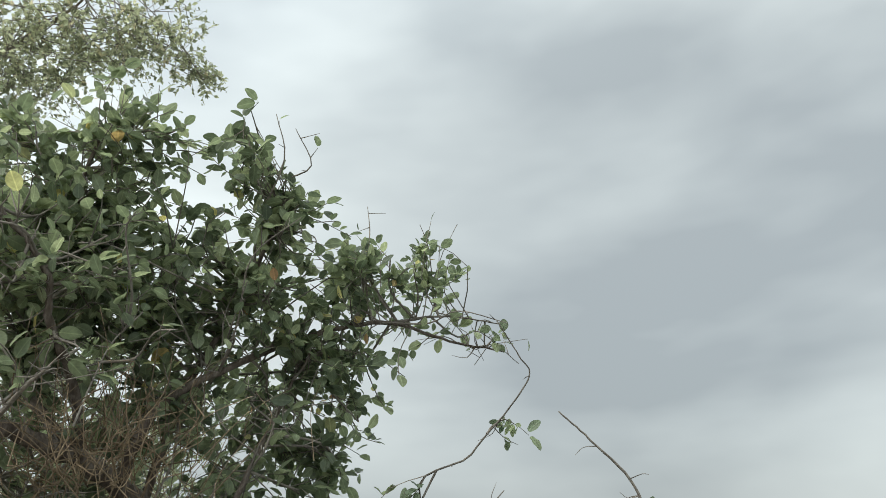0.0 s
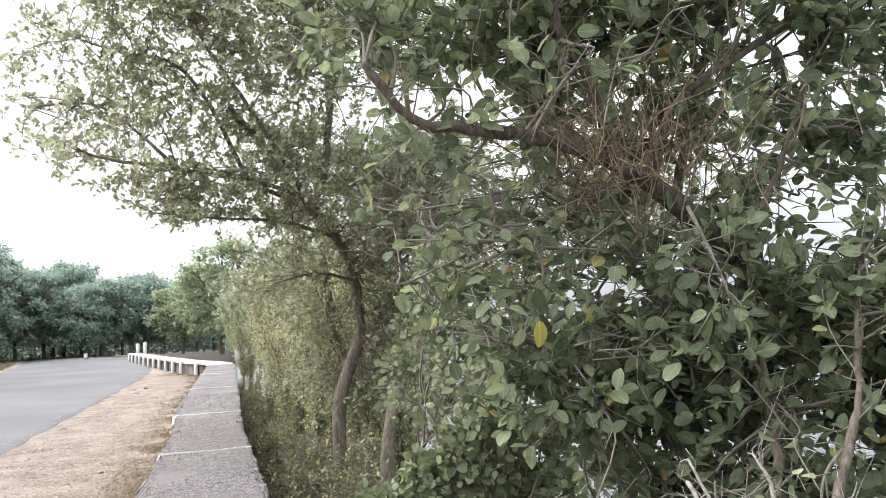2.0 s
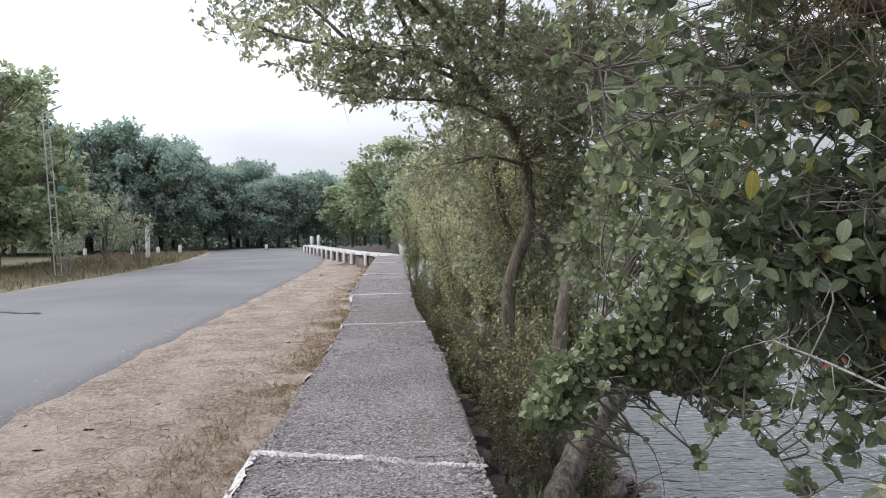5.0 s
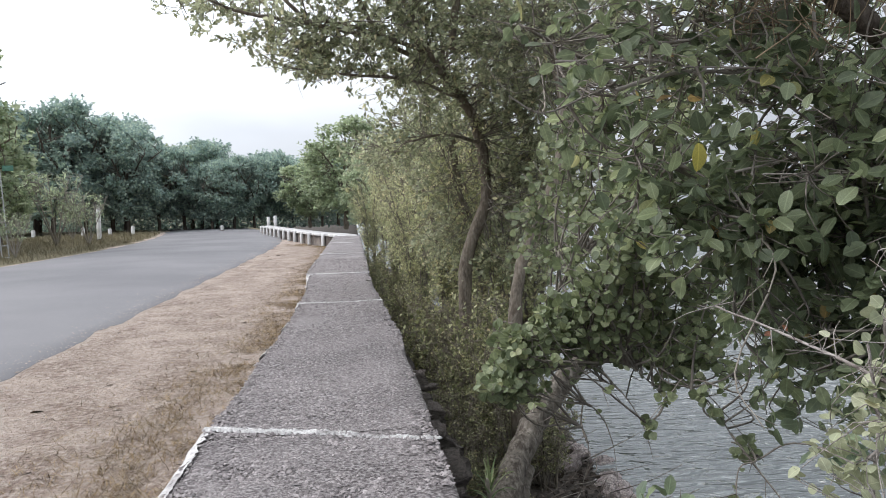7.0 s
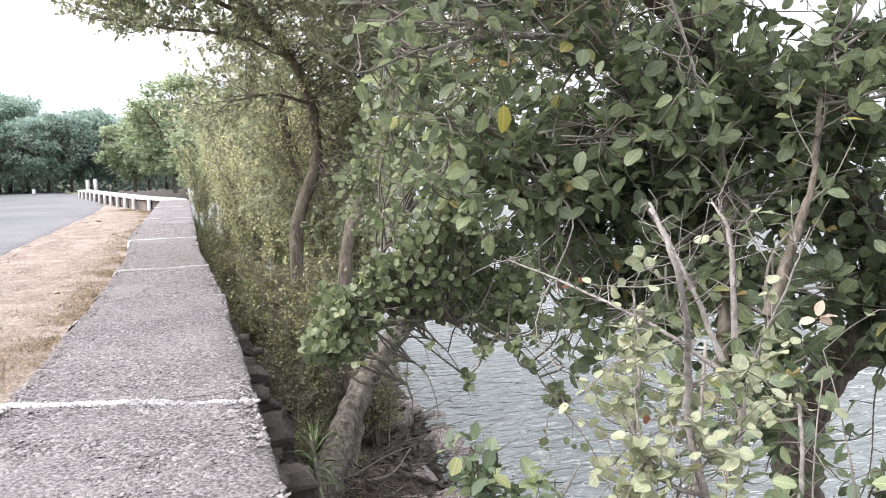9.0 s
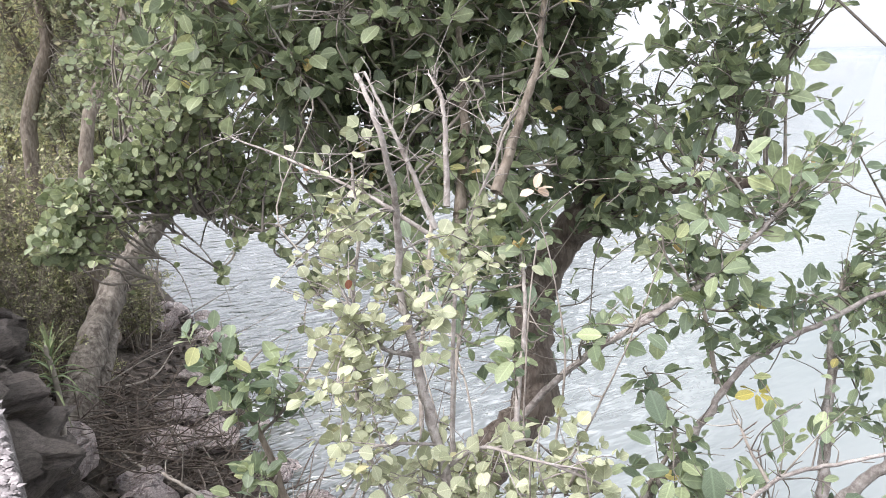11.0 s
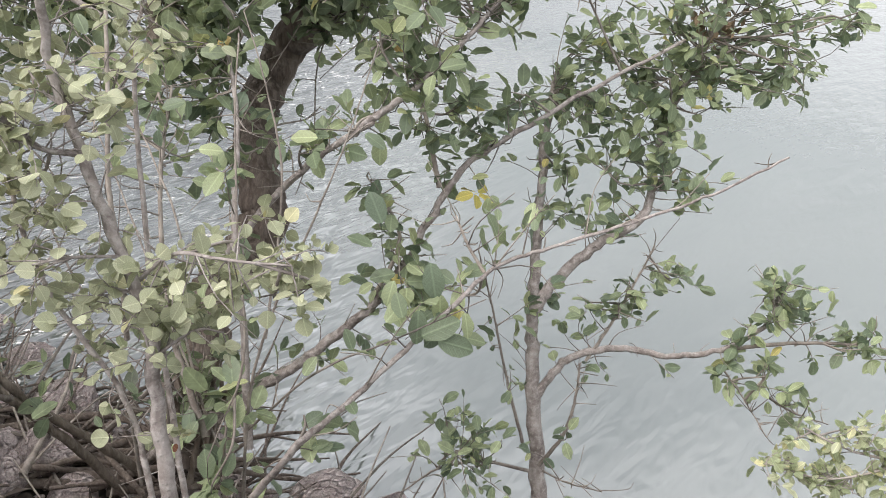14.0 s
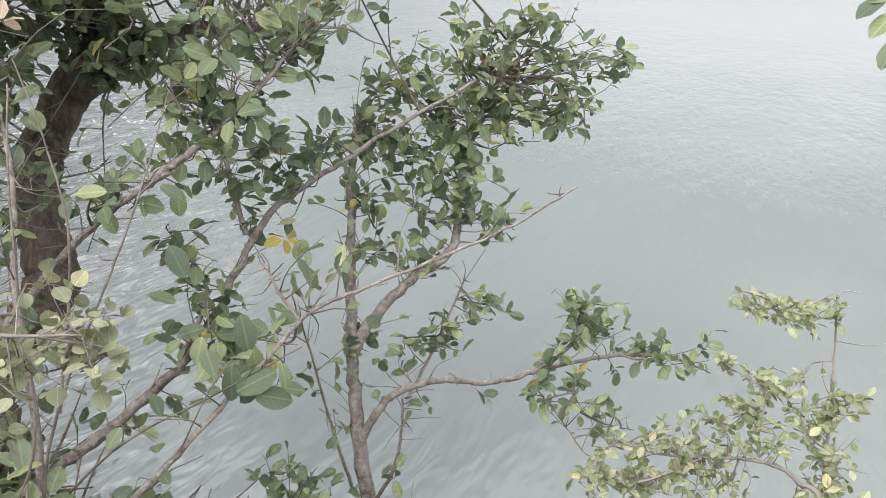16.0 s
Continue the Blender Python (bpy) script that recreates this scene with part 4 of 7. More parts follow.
for k in range(210):
    y = (-0.5 + 9.5 * rnd.random()) if k < 80 else 0.6 + 2.0 * rnd.random()
    f = rnd.random()
    x = 0.55 + (shore(y) + 0.12 - 0.55) * (1 - f * f * 0.8)
    r = (0.06 + 0.10 * rnd.random()) if k < 80 else 0.025 + 0.065 * rnd.random()
    boulder((x, y, ground_height(x, y) + r * 0.2), (r * (1 + rnd.random() * 0.5), r * 1.1, r * 0.7), rnd.random() * 360, k, "rough broken stone among the boulders of the bank")

# ---- far trees ----


def far_tree(name, label, seed, height, crown, leaf_mat, bark, clumps, per):
    r = np.random.default_rng(seed)
    limbs = [("trunk", [(0, 0, -0.3), (0.05, 0.02, height * 0.25), (0.0, 0.1, height * 0.5), (0.1, 0.0, height * 0.8)], height * 0.022, height * 0.008)]
    blobs = []
    for k in range(6):
        a = k * 1.05 + r.random()
        limbs.append(("limb", [(0, 0, height * (0.22 + 0.04 * k)), (math.cos(a) * crown * 0.4, math.sin(a) * crown * 0.4, height * (0.42 + 0.05 * k)), (math.cos(a) * crown * 0.75, math.sin(a) * crown * 0.75, height * (0.55 + 0.05 * k))], height * 0.011, height * 0.004))
    for k in range(clumps):
        a, q = r.random() * 6.28, r.random() ** 0.5
        z = 0.14 + 0.80 * r.random()
        wide = crown * (1.05 - 0.9 * abs(z - 0.55) ** 1.5 * 1.9)
        blobs.append(((math.cos(a) * q * wide * 0.85, math.sin(a) * q * wide * 0.85, height * z), (crown * 0.3, crown * 0.3, height * 0.10), per))
    return plant(name, label, "tree", limbs, blobs, LEAF_CLUMP, leaf_mat, height * 0.030, bark, bark, seed, 9, "roadside trees", twig_r=height * 0.0014, sides=6, reach=crown * 0.5, thin_twigs=False)


# the dark trees' leaves carry the air's bluish haze in their colour
dark = far_tree("tree", "dark green broad-crowned tree at the roadside", 101, 7.5, 3.3, L_FAR_HAZE, M_BARK_DARK, 58, 34)
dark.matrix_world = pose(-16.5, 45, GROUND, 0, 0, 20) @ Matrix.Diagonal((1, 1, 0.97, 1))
dark_b = far_tree("tree", "dark green spreading tree in the roadside row", 102, 6.6, 3.4, L_FAR_HAZE, M_BARK_DARK, 52, 36)
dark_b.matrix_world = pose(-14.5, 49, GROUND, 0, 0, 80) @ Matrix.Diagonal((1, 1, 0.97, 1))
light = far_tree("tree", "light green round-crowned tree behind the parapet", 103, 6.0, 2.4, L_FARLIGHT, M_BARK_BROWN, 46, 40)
light.matrix_world = pose(-0.4, 41.5, GROUND, 0, 0, 0) @ Matrix.Diagonal((1.12, 1.12, 0.93, 1))
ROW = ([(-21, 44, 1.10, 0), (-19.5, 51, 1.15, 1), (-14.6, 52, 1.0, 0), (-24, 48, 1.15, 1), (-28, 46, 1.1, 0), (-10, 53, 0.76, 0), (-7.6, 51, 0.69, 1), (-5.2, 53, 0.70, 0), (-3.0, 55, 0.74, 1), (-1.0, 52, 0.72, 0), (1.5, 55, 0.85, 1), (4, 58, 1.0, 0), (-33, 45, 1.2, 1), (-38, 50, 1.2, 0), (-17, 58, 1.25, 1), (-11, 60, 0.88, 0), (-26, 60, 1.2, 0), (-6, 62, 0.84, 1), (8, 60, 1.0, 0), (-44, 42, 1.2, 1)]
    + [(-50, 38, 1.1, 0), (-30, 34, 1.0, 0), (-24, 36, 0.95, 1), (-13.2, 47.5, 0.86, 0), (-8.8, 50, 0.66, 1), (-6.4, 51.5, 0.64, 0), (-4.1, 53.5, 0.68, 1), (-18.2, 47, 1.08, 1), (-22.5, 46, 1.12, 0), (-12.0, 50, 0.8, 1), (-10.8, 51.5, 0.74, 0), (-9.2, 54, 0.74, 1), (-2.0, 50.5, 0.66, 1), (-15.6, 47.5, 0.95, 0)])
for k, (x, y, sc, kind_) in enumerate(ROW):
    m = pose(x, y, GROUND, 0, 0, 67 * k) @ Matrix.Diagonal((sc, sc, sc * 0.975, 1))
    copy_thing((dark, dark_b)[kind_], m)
for x, y, sc in ((-12.0, 24.0, 1.05), (-14.2, 27.5, 1.15), (-10.6, 53, 0.95), (-2.6, 47, 0.8), (-13.5, 31.5, 0.62), (1.8, 36.0, 0.72), (0.9, 30.0, 0.55), (-16.5, 23.0, 0.95), (3.5, 44, 0.9)):
    copy_thing(light, pose(x, y, GROUND, 0, 0, 120 * x) @ Matrix.Diagonal((sc, sc, sc, 1)))
bare_limbs = [("limb", [(0, 0, 0), (math.cos(a) * 0.3, math.sin(a) * 0.3, 0.8), (math.cos(a) * 0.75, math.sin(a) * 0.75, 1.9)], 0.02, 0.006) for a in np.arange(9) * 0.7]
bare_bush = plant("bush", "half-bare greyish shrub on the dry verge", "bush", bare_limbs, [((0, 0, 1.4), (0.85, 0.85, 0.75), 130)], LEAF_THIN, L_FARLIGHT, 0.20, M_TWIG_PALE, M_TWIG_PALE, 105, 4, twig_r=0.009, extra_bare=40)
bare_bush.matrix_world = pose(-10.9, 30.0, GROUND, 0, 0, 0) @ Matrix.Diagonal((1.4, 1.4, 1.35, 1))
for x, y, sc in ((-9.6, 29.5, 0.7), (-8.9, 21.6, 0.45), (-12.4, 36, 0.6)):
    copy_thing(bare_bush, pose(x, y, GROUND, 0, 0, 50 * x) @ Matrix.Diagonal((sc, sc, sc, 1)))

# ---- willow thicket beyond the trees, along the wall ----
rnd = np.random.default_rng(21)


def willow(seed, height, spread):
    r = np.random.default_rng(seed)
    limbs, blobs = [], []
    for k in range(13):
        a, q = r.random() * 6.28, spread * (0.3 + 0.7 * r.random())
        h = height * (0.6 + 0.4 * r.random())
        limbs.append(("shoot", [(math.cos(a) * 0.12, math.sin(a) * 0.12, -0.3), (math.cos(a) * q * 0.4, math.sin(a) * q * 0.4, h * 0.5), (math.cos(a) * q, math.sin(a) * q, h)], 0.014, 0.004))
        for z in (0.12, 0.3, 0.5, 0.7, 0.9):
            blobs.append(((math.cos(a) * q * z, math.sin(a) * q * z, h * z), (0.32, 0.32, 0.30), 20))
    return plant("willow_shrub", "yellow-green willow shrub with thin upright shoots", "shrub", limbs, blobs, LEAF_SMALL, L_WILLOW, 0.050, M_TWIG, M_TWIG, seed, 9, "willow shrubs", twig_r=0.003, sides=5, spread=0.9, extra_bare=9)


w1, w2 = willow(201, 2.6, 0.9), willow(202, 3.1, 0.8)
w1.matrix_world = pose(1.25, 8.6, -0.25, 0, 0, 0)
w2.matrix_world = pose(1.5, 10.4, -0.25, 0, 0, 40)
for k, (x, y, sc) in enumerate(((1.1, 12.2, 0.95), (1.5, 14.5, 1.05), (0.9, 17, 1.0), (1.4, 20, 1.15), (0.6, 23.5, 1.0), (1.0, 27, 1.1), (1.55, 7.6, 0.85), (0.95, 10.3, 0.7))):
    copy_thing((w1, w2)[k % 2], pose(x, y, -0.3, 0, 0, 77 * k) @ Matrix.Diagonal((sc, sc, sc, 1)))

for k, (at, sc) in enumerate((((1.546, 7.349, 0.273), 0.95), ((1.36, 6.454, 0.483), 0.85), ((1.269, 7.867, 0.215), 0.9))):
    copy_thing((w1, w2)[k % 2], pose(at[0], at[1], max(LAKE, ground_height(at[0], at[1])) - 0.05, 0, 0, 90 * k) @ Matrix.Diagonal((sc, sc, sc, 1)))

# ---- trees on the bank ----
tree_c = plant("tree", "tall slender bank tree with red-brown trunks and small leaves", "tree", ([("trunk", [(0.87, 6.015, -0.348), (0.906, 6.081, 0.09), (0.94, 6.159, 0.809), (1.12, 6.219, 1.33), (1.097, 6.289, 1.77), (1.014, 6.357, 2.056), (0.822, 6.281, 2.323), (0.612, 6.103, 2.515), (0.399, 5.928, 2.779), (0.139, 5.552, 2.992)], 0.064, 0.026), ("trunk", [(1.02, 4.55, -0.40), (0.975, 4.47, 0.091), (0.96, 4.42, 0.405), (1.017, 4.5, 0.854), (1.201, 4.603, 1.219), (1.346, 4.71, 1.6), (1.402, 4.922, 1.978), (1.392, 5.144, 2.463), (1.341, 5.159, 3.245)], 0.052, 0.02), ("trunk", [(1.11, 7.109, 1.002), (1.003, 7.14, 1.581), (0.962, 7.163, 2.054), (0.888, 6.99, 2.594), (0.852, 6.701, 3.323)], 0.04, 0.02)]
    + [("limb", [(1.097, 6.289, 1.77), (0.752, 5.963, 1.814), (0.432, 5.782, 1.738)], 0.016, 0.005), ("limb", [(0.822, 6.281, 2.323), (0.272, 5.622, 2.459), (-0.187, 5.052, 2.449), (-0.582, 4.778, 2.454), (-0.815, 4.596, 2.507)], 0.022, 0.006), ("limb", [(0.933, 6.266, 2.137), (0.51, 5.594, 2.168), (0.099, 5.22, 2.149), (-0.26, 4.943, 2.141)], 0.018, 0.005), ("limb", [(0.704, 5.598, 2.22), (0.381, 5.415, 2.789), (0.01, 5.259, 3.316), (-0.244, 5.285, 3.777)], 0.025, 0.006), ("limb", [(0.777, 5.541, 2.378), (0.838, 5.387, 3.14), (0.75, 5.307, 3.828), (1.778, 5.086, 5.257), (2.059, 4.534, 5.638)], 0.03, 0.006)]
    + [('limb', [(0.272, 5.622, 2.459), (-0.145, 5.32, 3.168), (-0.626, 5.435, 3.346), (-1.155, 5.611, 3.585)], 0.018, 0.005), ('limb', [(-0.187, 5.052, 2.449), (-0.67, 5.23, 2.892), (-1.144, 5.409, 2.93)], 0.014, 0.004)]
    + [("limb", [(0.587, 5.617, 2.387), (0.097, 5.151, 2.45), (-0.325, 5.097, 2.498)], 0.018, 0.005)]), ([((-0.735, 4.69, 2.5), (0.32, 0.46, 0.24), 10), ((-0.387, 4.864, 2.441), (0.44, 0.46, 0.29), 12), ((-0.26, 4.943, 2.141), (0.30, 0.34, 0.14), 8), ((0.062, 5.224, 2.188), (0.34, 0.46, 0.24), 9), ((0.187, 5.333, 2.589), (0.46, 0.57, 0.36), 16), ((0.523, 5.703, 2.392), (0.46, 0.57, 0.36), 24), ((0.903, 5.989, 2.663), (0.57, 0.57, 0.42), 35), ((1.432, 6.536, 2.217), (0.46, 0.57, 0.48), 56), ((0.719, 6.972, 1.884), (0.40, 0.46, 0.42), 20), ((1.421, 6.307, 1.535), (0.40, 0.46, 0.42), 34), ((1.341, 5.249, 2.488), (0.52, 0.57, 0.42), 56)]
    + [((-1.144, 5.565, 3.488), (0.45, 0.5, 0.32), 7), ((-0.908, 5.425, 3.173), (0.45, 0.5, 0.32), 10), ((-1.179, 5.415, 2.969), (0.45, 0.5, 0.32), 7), ((-0.623, 5.424, 3.461), (0.45, 0.5, 0.32), 10), ((-1.05, 5.621, 3.717), (0.45, 0.5, 0.32), 7), ((-0.662, 5.174, 2.913), (0.45, 0.5, 0.32), 10), ((-1.297, 5.621, 3.341), (0.45, 0.5, 0.32), 7), ((-0.877, 5.253, 2.706), (0.45, 0.5, 0.32), 10), ((-0.382, 5.105, 2.827), (0.45, 0.5, 0.32), 10), ((-0.246, 5.232, 3.291), (0.45, 0.5, 0.32), 10)]
    + [((1.397, 6.106, 2.214), (0.36, 0.4, 0.34), 25), ((1.564, 6.067, 1.848), (0.36, 0.4, 0.34), 20), ((1.394, 6.168, 1.496), (0.36, 0.4, 0.34), 20), ((1.674, 5.828, 1.387), (0.36, 0.4, 0.34), 20), ((1.487, 5.828, 0.999), (0.36, 0.4, 0.34), 18), ((1.279, 5.938, 2.578), (0.36, 0.4, 0.34), 25), ((1.692, 5.673, 2.268), (0.36, 0.4, 0.34), 28), ((1.741, 5.439, 1.781), (0.36, 0.4, 0.34), 18), ((0.808, 6.735, 1.435), (0.36, 0.4, 0.34), 14), ((0.841, 6.704, 0.939), (0.36, 0.4, 0.34), 13), ((1.204, 6.25, 0.76), (0.36, 0.4, 0.34), 13), ((0.726, 6.772, 1.933), (0.36, 0.4, 0.34), 10)]
    + [((1.73, 4.666, 2.364), (0.3, 0.34, 0.26), 14), ((2.033, 4.525, 2.263), (0.3, 0.34, 0.26), 14), ((2.324, 4.391, 2.266), (0.3, 0.34, 0.26), 14), ((1.892, 4.628, 2.01), (0.3, 0.34, 0.26), 16), ((2.147, 4.393, 1.936), (0.3, 0.34, 0.26), 14), ((2.427, 4.259, 1.912), (0.3, 0.34, 0.26), 14), ((2.544, 4.162, 2.213), (0.3, 0.34, 0.26), 14), ((2.694, 4.13, 1.952), (0.3, 0.34, 0.26), 14), ((2.799, 4.032, 2.214), (0.3, 0.34, 0.26), 12), ((2.85, 4.007, 1.868), (0.3, 0.34, 0.26), 12), ((1.597, 4.799, 2.677), (0.3, 0.34, 0.26), 14), ((2.17, 4.429, 2.639), (0.3, 0.34, 0.26), 14)]
    + [((-0.365, 5.242, 2.38), (0.46, 0.46, 0.19), 33), ((-0.036, 5.229, 2.312), (0.40, 0.46, 0.24), 37), ((-0.479, 5.487, 3.152), (0.46, 0.46, 0.36), 50), ((-0.052, 5.36, 2.871), (0.46, 0.46, 0.36), 48), ((0.495, 5.415, 2.512), (0.52, 0.57, 0.48), 66), ((-0.348, 5.346, 3.669), (0.52, 0.57, 0.42), 56), ((0.221, 5.265, 3.419), (0.57, 0.57, 0.48), 84), ((0.836, 5.368, 3.261), (0.57, 0.57, 0.54), 84), ((1.229, 5.346, 2.437), (0.57, 0.57, 0.54), 84), ((0.823, 5.251, 3.986), (0.57, 0.57, 0.48), 70), ((1.857, 5.163, 4.982), (0.52, 0.57, 0.48), 44)]
    + [((2.143, 4.676, 5.246), (0.52, 0.52, 0.42), 40), ((2.452, 4.328, 5.237), (0.40, 0.40, 0.42), 30), ((2.682, 4.258, 4.919), (0.29, 0.29, 0.18), 14), ((1.733, 5.043, 5.414), (0.52, 0.57, 0.42), 36), ((1.506, 4.991, 3.874), (0.57, 0.57, 0.48), 62), ((-0.561, 5.412, 3.792), (0.5, 0.5, 0.35), 36), ((-0.108, 5.332, 3.815), (0.5, 0.5, 0.35), 42), ((0.36, 5.233, 3.916), (0.5, 0.5, 0.35), 36), ((-0.566, 5.461, 2.867), (0.35, 0.4, 0.3), 17), ((0.22, 5.546, 3.63), (0.5, 0.5, 0.4), 36), ((0.624, 5.401, 4.191), (0.5, 0.5, 0.4), 36)]
    + [((0.184, 5.579, 4.463), (0.5, 0.5, 0.4), 48), ((1.047, 5.438, 4.659), (0.5, 0.5, 0.4), 50), ((1.529, 5.28, 4.084), (0.5, 0.5, 0.4), 50), ((1.702, 4.977, 4.799), (0.5, 0.5, 0.4), 34), ((1.155, 5.694, 3.83), (0.5, 0.5, 0.4), 50), ((2.171, 4.646, 4.994), (0.45, 0.45, 0.3), 24), ((1.226, 5.242, 5.103), (0.5, 0.5, 0.4), 42), ((0.561, 5.735, 3.522), (0.55, 0.55, 0.4), 56), ((1.028, 5.477, 3.93), (0.5, 0.5, 0.4), 50), ((0.335, 5.91, 2.911), (0.5, 0.5, 0.4), 39), ((0.903, 5.854, 2.795), (0.5, 0.5, 0.4), 56)]
    + [((1.184, 5.239, 4.49), (0.5, 0.5, 0.4), 42), ((1.546, 5.554, 3.426), (0.5, 0.5, 0.4), 48), ((0.525, 6.214, 2.252), (0.5, 0.5, 0.3), 33), ((1.234, 6.089, 2.097), (0.5, 0.5, 0.3), 30), ((0.534, 5.936, 1.923), (0.46, 0.57, 0.42), 34), ((0.231, 6.534, 1.704), (0.40, 0.69, 0.36), 30), ((1.751, 5.423, 2.527), (0.4, 0.4, 0.4), 30), ((1.623, 5.217, 2.173), (0.35, 0.35, 0.35), 26), ((1.68, 5.099, 1.851), (0.3, 0.35, 0.35), 22), ((0.969, 6.871, 2.272), (0.45, 0.5, 0.35), 44), ((1.33, 6.359, 2.609), (0.5, 0.5, 0.4), 62)]
    + [((1.678, 5.917, 2.21), (0.45, 0.45, 0.4), 56), ((1.748, 5.793, 1.762), (0.4, 0.45, 0.35), 36), ((1.461, 6.82, 1.859), (0.4, 0.5, 0.35), 40), ((1.439, 6.093, 1.254), (0.35, 0.45, 0.35), 34), ((1.338, 6.899, 1.157), (0.4, 0.5, 0.35), 34), ((0.781, 7.151, 1.481), (0.4, 0.5, 0.35), 26), ((1.176, 6.193, 0.801), (0.35, 0.45, 0.25), 28), ((0.82, 7.127, 0.956), (0.4, 0.5, 0.3), 24), ((1.477, 5.473, 0.883), (0.3, 0.35, 0.25), 26)]), LEAF_SMALL, L_SMALL, 0.048, M_BARK_BROWN, M_TWIG, 301, 14, dens=2.6, twig_r=0.0024, sides=9, extra_bare=1, wands=30, wand_len=0.6)

tree_b = plant("tree", "leaning grey-barked bank tree hung with round leaves", "tree", ([("trunk", [(0.555, 3.21, -0.577), (0.686, 3.55, -0.259), (0.875, 3.895, -0.03), (1.077, 4.035, 0.203), (1.274, 4.052, 0.435), (1.448, 3.929, 0.862), (1.615, 3.812, 1.298), (1.673, 3.754, 1.713)], 0.094, 0.032), ("trunk", [(0.64, 3.40, -0.608), (0.765, 3.62, -0.336), (0.91, 3.93, -0.142)], 0.045, 0.04), ("limb", [(1.274, 4.052, 0.435), (1.367, 3.556, 0.561), (1.422, 3.171, 0.60), (1.45, 2.95, 0.58)], 0.022, 0.004), ("limb", [(1.448, 3.929, 0.862), (1.146, 3.443, 1.066), (0.922, 3.292, 0.864), (0.733, 3.235, 0.648)], 0.02, 0.006), ("limb", [(1.615, 3.812, 1.298), (1.324, 3.718, 1.848), (1.024, 3.544, 1.987), (0.821, 3.462, 2.072)], 0.022, 0.006)]
    + [("limb", [(1.357, 3.461, 0.563), (1.478, 3.249, 0.474), (1.577, 3.137, 0.374), (1.734, 3.016, 0.14)], 0.004, 0.0015)]
    + [('limb', [(1.147, 2.697, 0.639), (1.242, 2.628, 0.573), (1.299, 2.566, 0.51), (1.351, 2.501, 0.401), (1.428, 2.487, 0.344)], 0.004, 0.0012), ('limb', [(1.209, 2.635, 0.605), (1.147, 2.61, 0.552), (1.06, 2.597, 0.462)], 0.003, 0.001), ('limb', [(0.874, 2.933, 0.563), (1.025, 2.86, 0.542), (1.107, 2.79, 0.423), (1.152, 2.775, 0.269)], 0.004, 0.001), ('limb', [(0.838, 2.934, 0.497), (0.954, 2.864, 0.449), (0.999, 2.801, 0.34), (1.018, 2.787, 0.164)], 0.004, 0.001), ('limb', [(0.789, 2.936, 0.408), (0.897, 2.869, 0.384), (0.91, 2.81, 0.277), (0.872, 2.807, 0.147)], 0.003, 0.001), ('limb', [(0.898, 2.932, 0.607), (1.072, 2.858, 0.622), (1.202, 2.782, 0.507)], 0.003, 0.001)]), [
    ((1.12, 2.877, 1.231), (0.28, 0.3, 0.28), 60), ((1.019, 2.88, 0.963), (0.25, 0.25, 0.25), 60), ((0.899, 3.002, 0.752), (0.22, 0.25, 0.13), 46), ((0.711, 3.143, 0.523), (0.15, 0.18, 0.12), 26), ((1.234, 2.887, 0.717), (0.26, 0.3, 0.16), 46),
    ((1.42, 2.91, 0.62), (0.22, 0.3, 0.07), 26), ((1.041, 3.243, 1.431), (0.3, 0.3, 0.3), 46), ((1.327, 2.953, 1.574), (0.3, 0.3, 0.3), 46), ((0.999, 3.754, 1.152), (0.25, 0.3, 0.3), 30),
    ((1.396, 2.962, 0.913), (0.28, 0.3, 0.24), 44), ((1.316, 3.473, 0.669), (0.25, 0.3, 0.2), 34),
    ((0.575, 2.887, 0.63), (0.09, 0.12, 0.07), 18), ((0.587, 2.834, 0.586), (0.1, 0.12, 0.06), 20), ((0.642, 2.935, 0.729), (0.1, 0.12, 0.08), 16), ((0.688, 2.827, 0.716), (0.1, 0.12, 0.09), 22), ((0.809, 2.871, 0.82), (0.12, 0.14, 0.1), 24), ((0.96, 2.808, 0.909), (0.14, 0.16, 0.12), 26), ((1.056, 2.758, 1.102), (0.14, 0.16, 0.13), 26),
    ((1.053, 2.578, 0.467), (0.03, 0.035, 0.03), 1), ((1.131, 2.572, 0.558), (0.03, 0.035, 0.03), 1), ((1.281, 2.547, 0.492), (0.03, 0.035, 0.03), 1), ((1.361, 2.53, 0.388), (0.03, 0.035, 0.03), 1), ((1.443, 2.515, 0.334), (0.03, 0.035, 0.03), 1), ((1.228, 2.559, 0.569), (0.03, 0.035, 0.03), 1), ((1.421, 2.521, 0.39), (0.03, 0.035, 0.03), 1),
], LEAF_ROUND, L_ROUND, 0.043, M_BARK_GREY, M_TWIG, 302, 7, dens=2.15, parts_at=(0.852, 2.408, 0.99), parts=260, twig_r=0.003, sides=10, droop=0.12, wands=26, wand_len=0.4, face=(-0.45, -0.75, 0.55), fuzz=0.42)

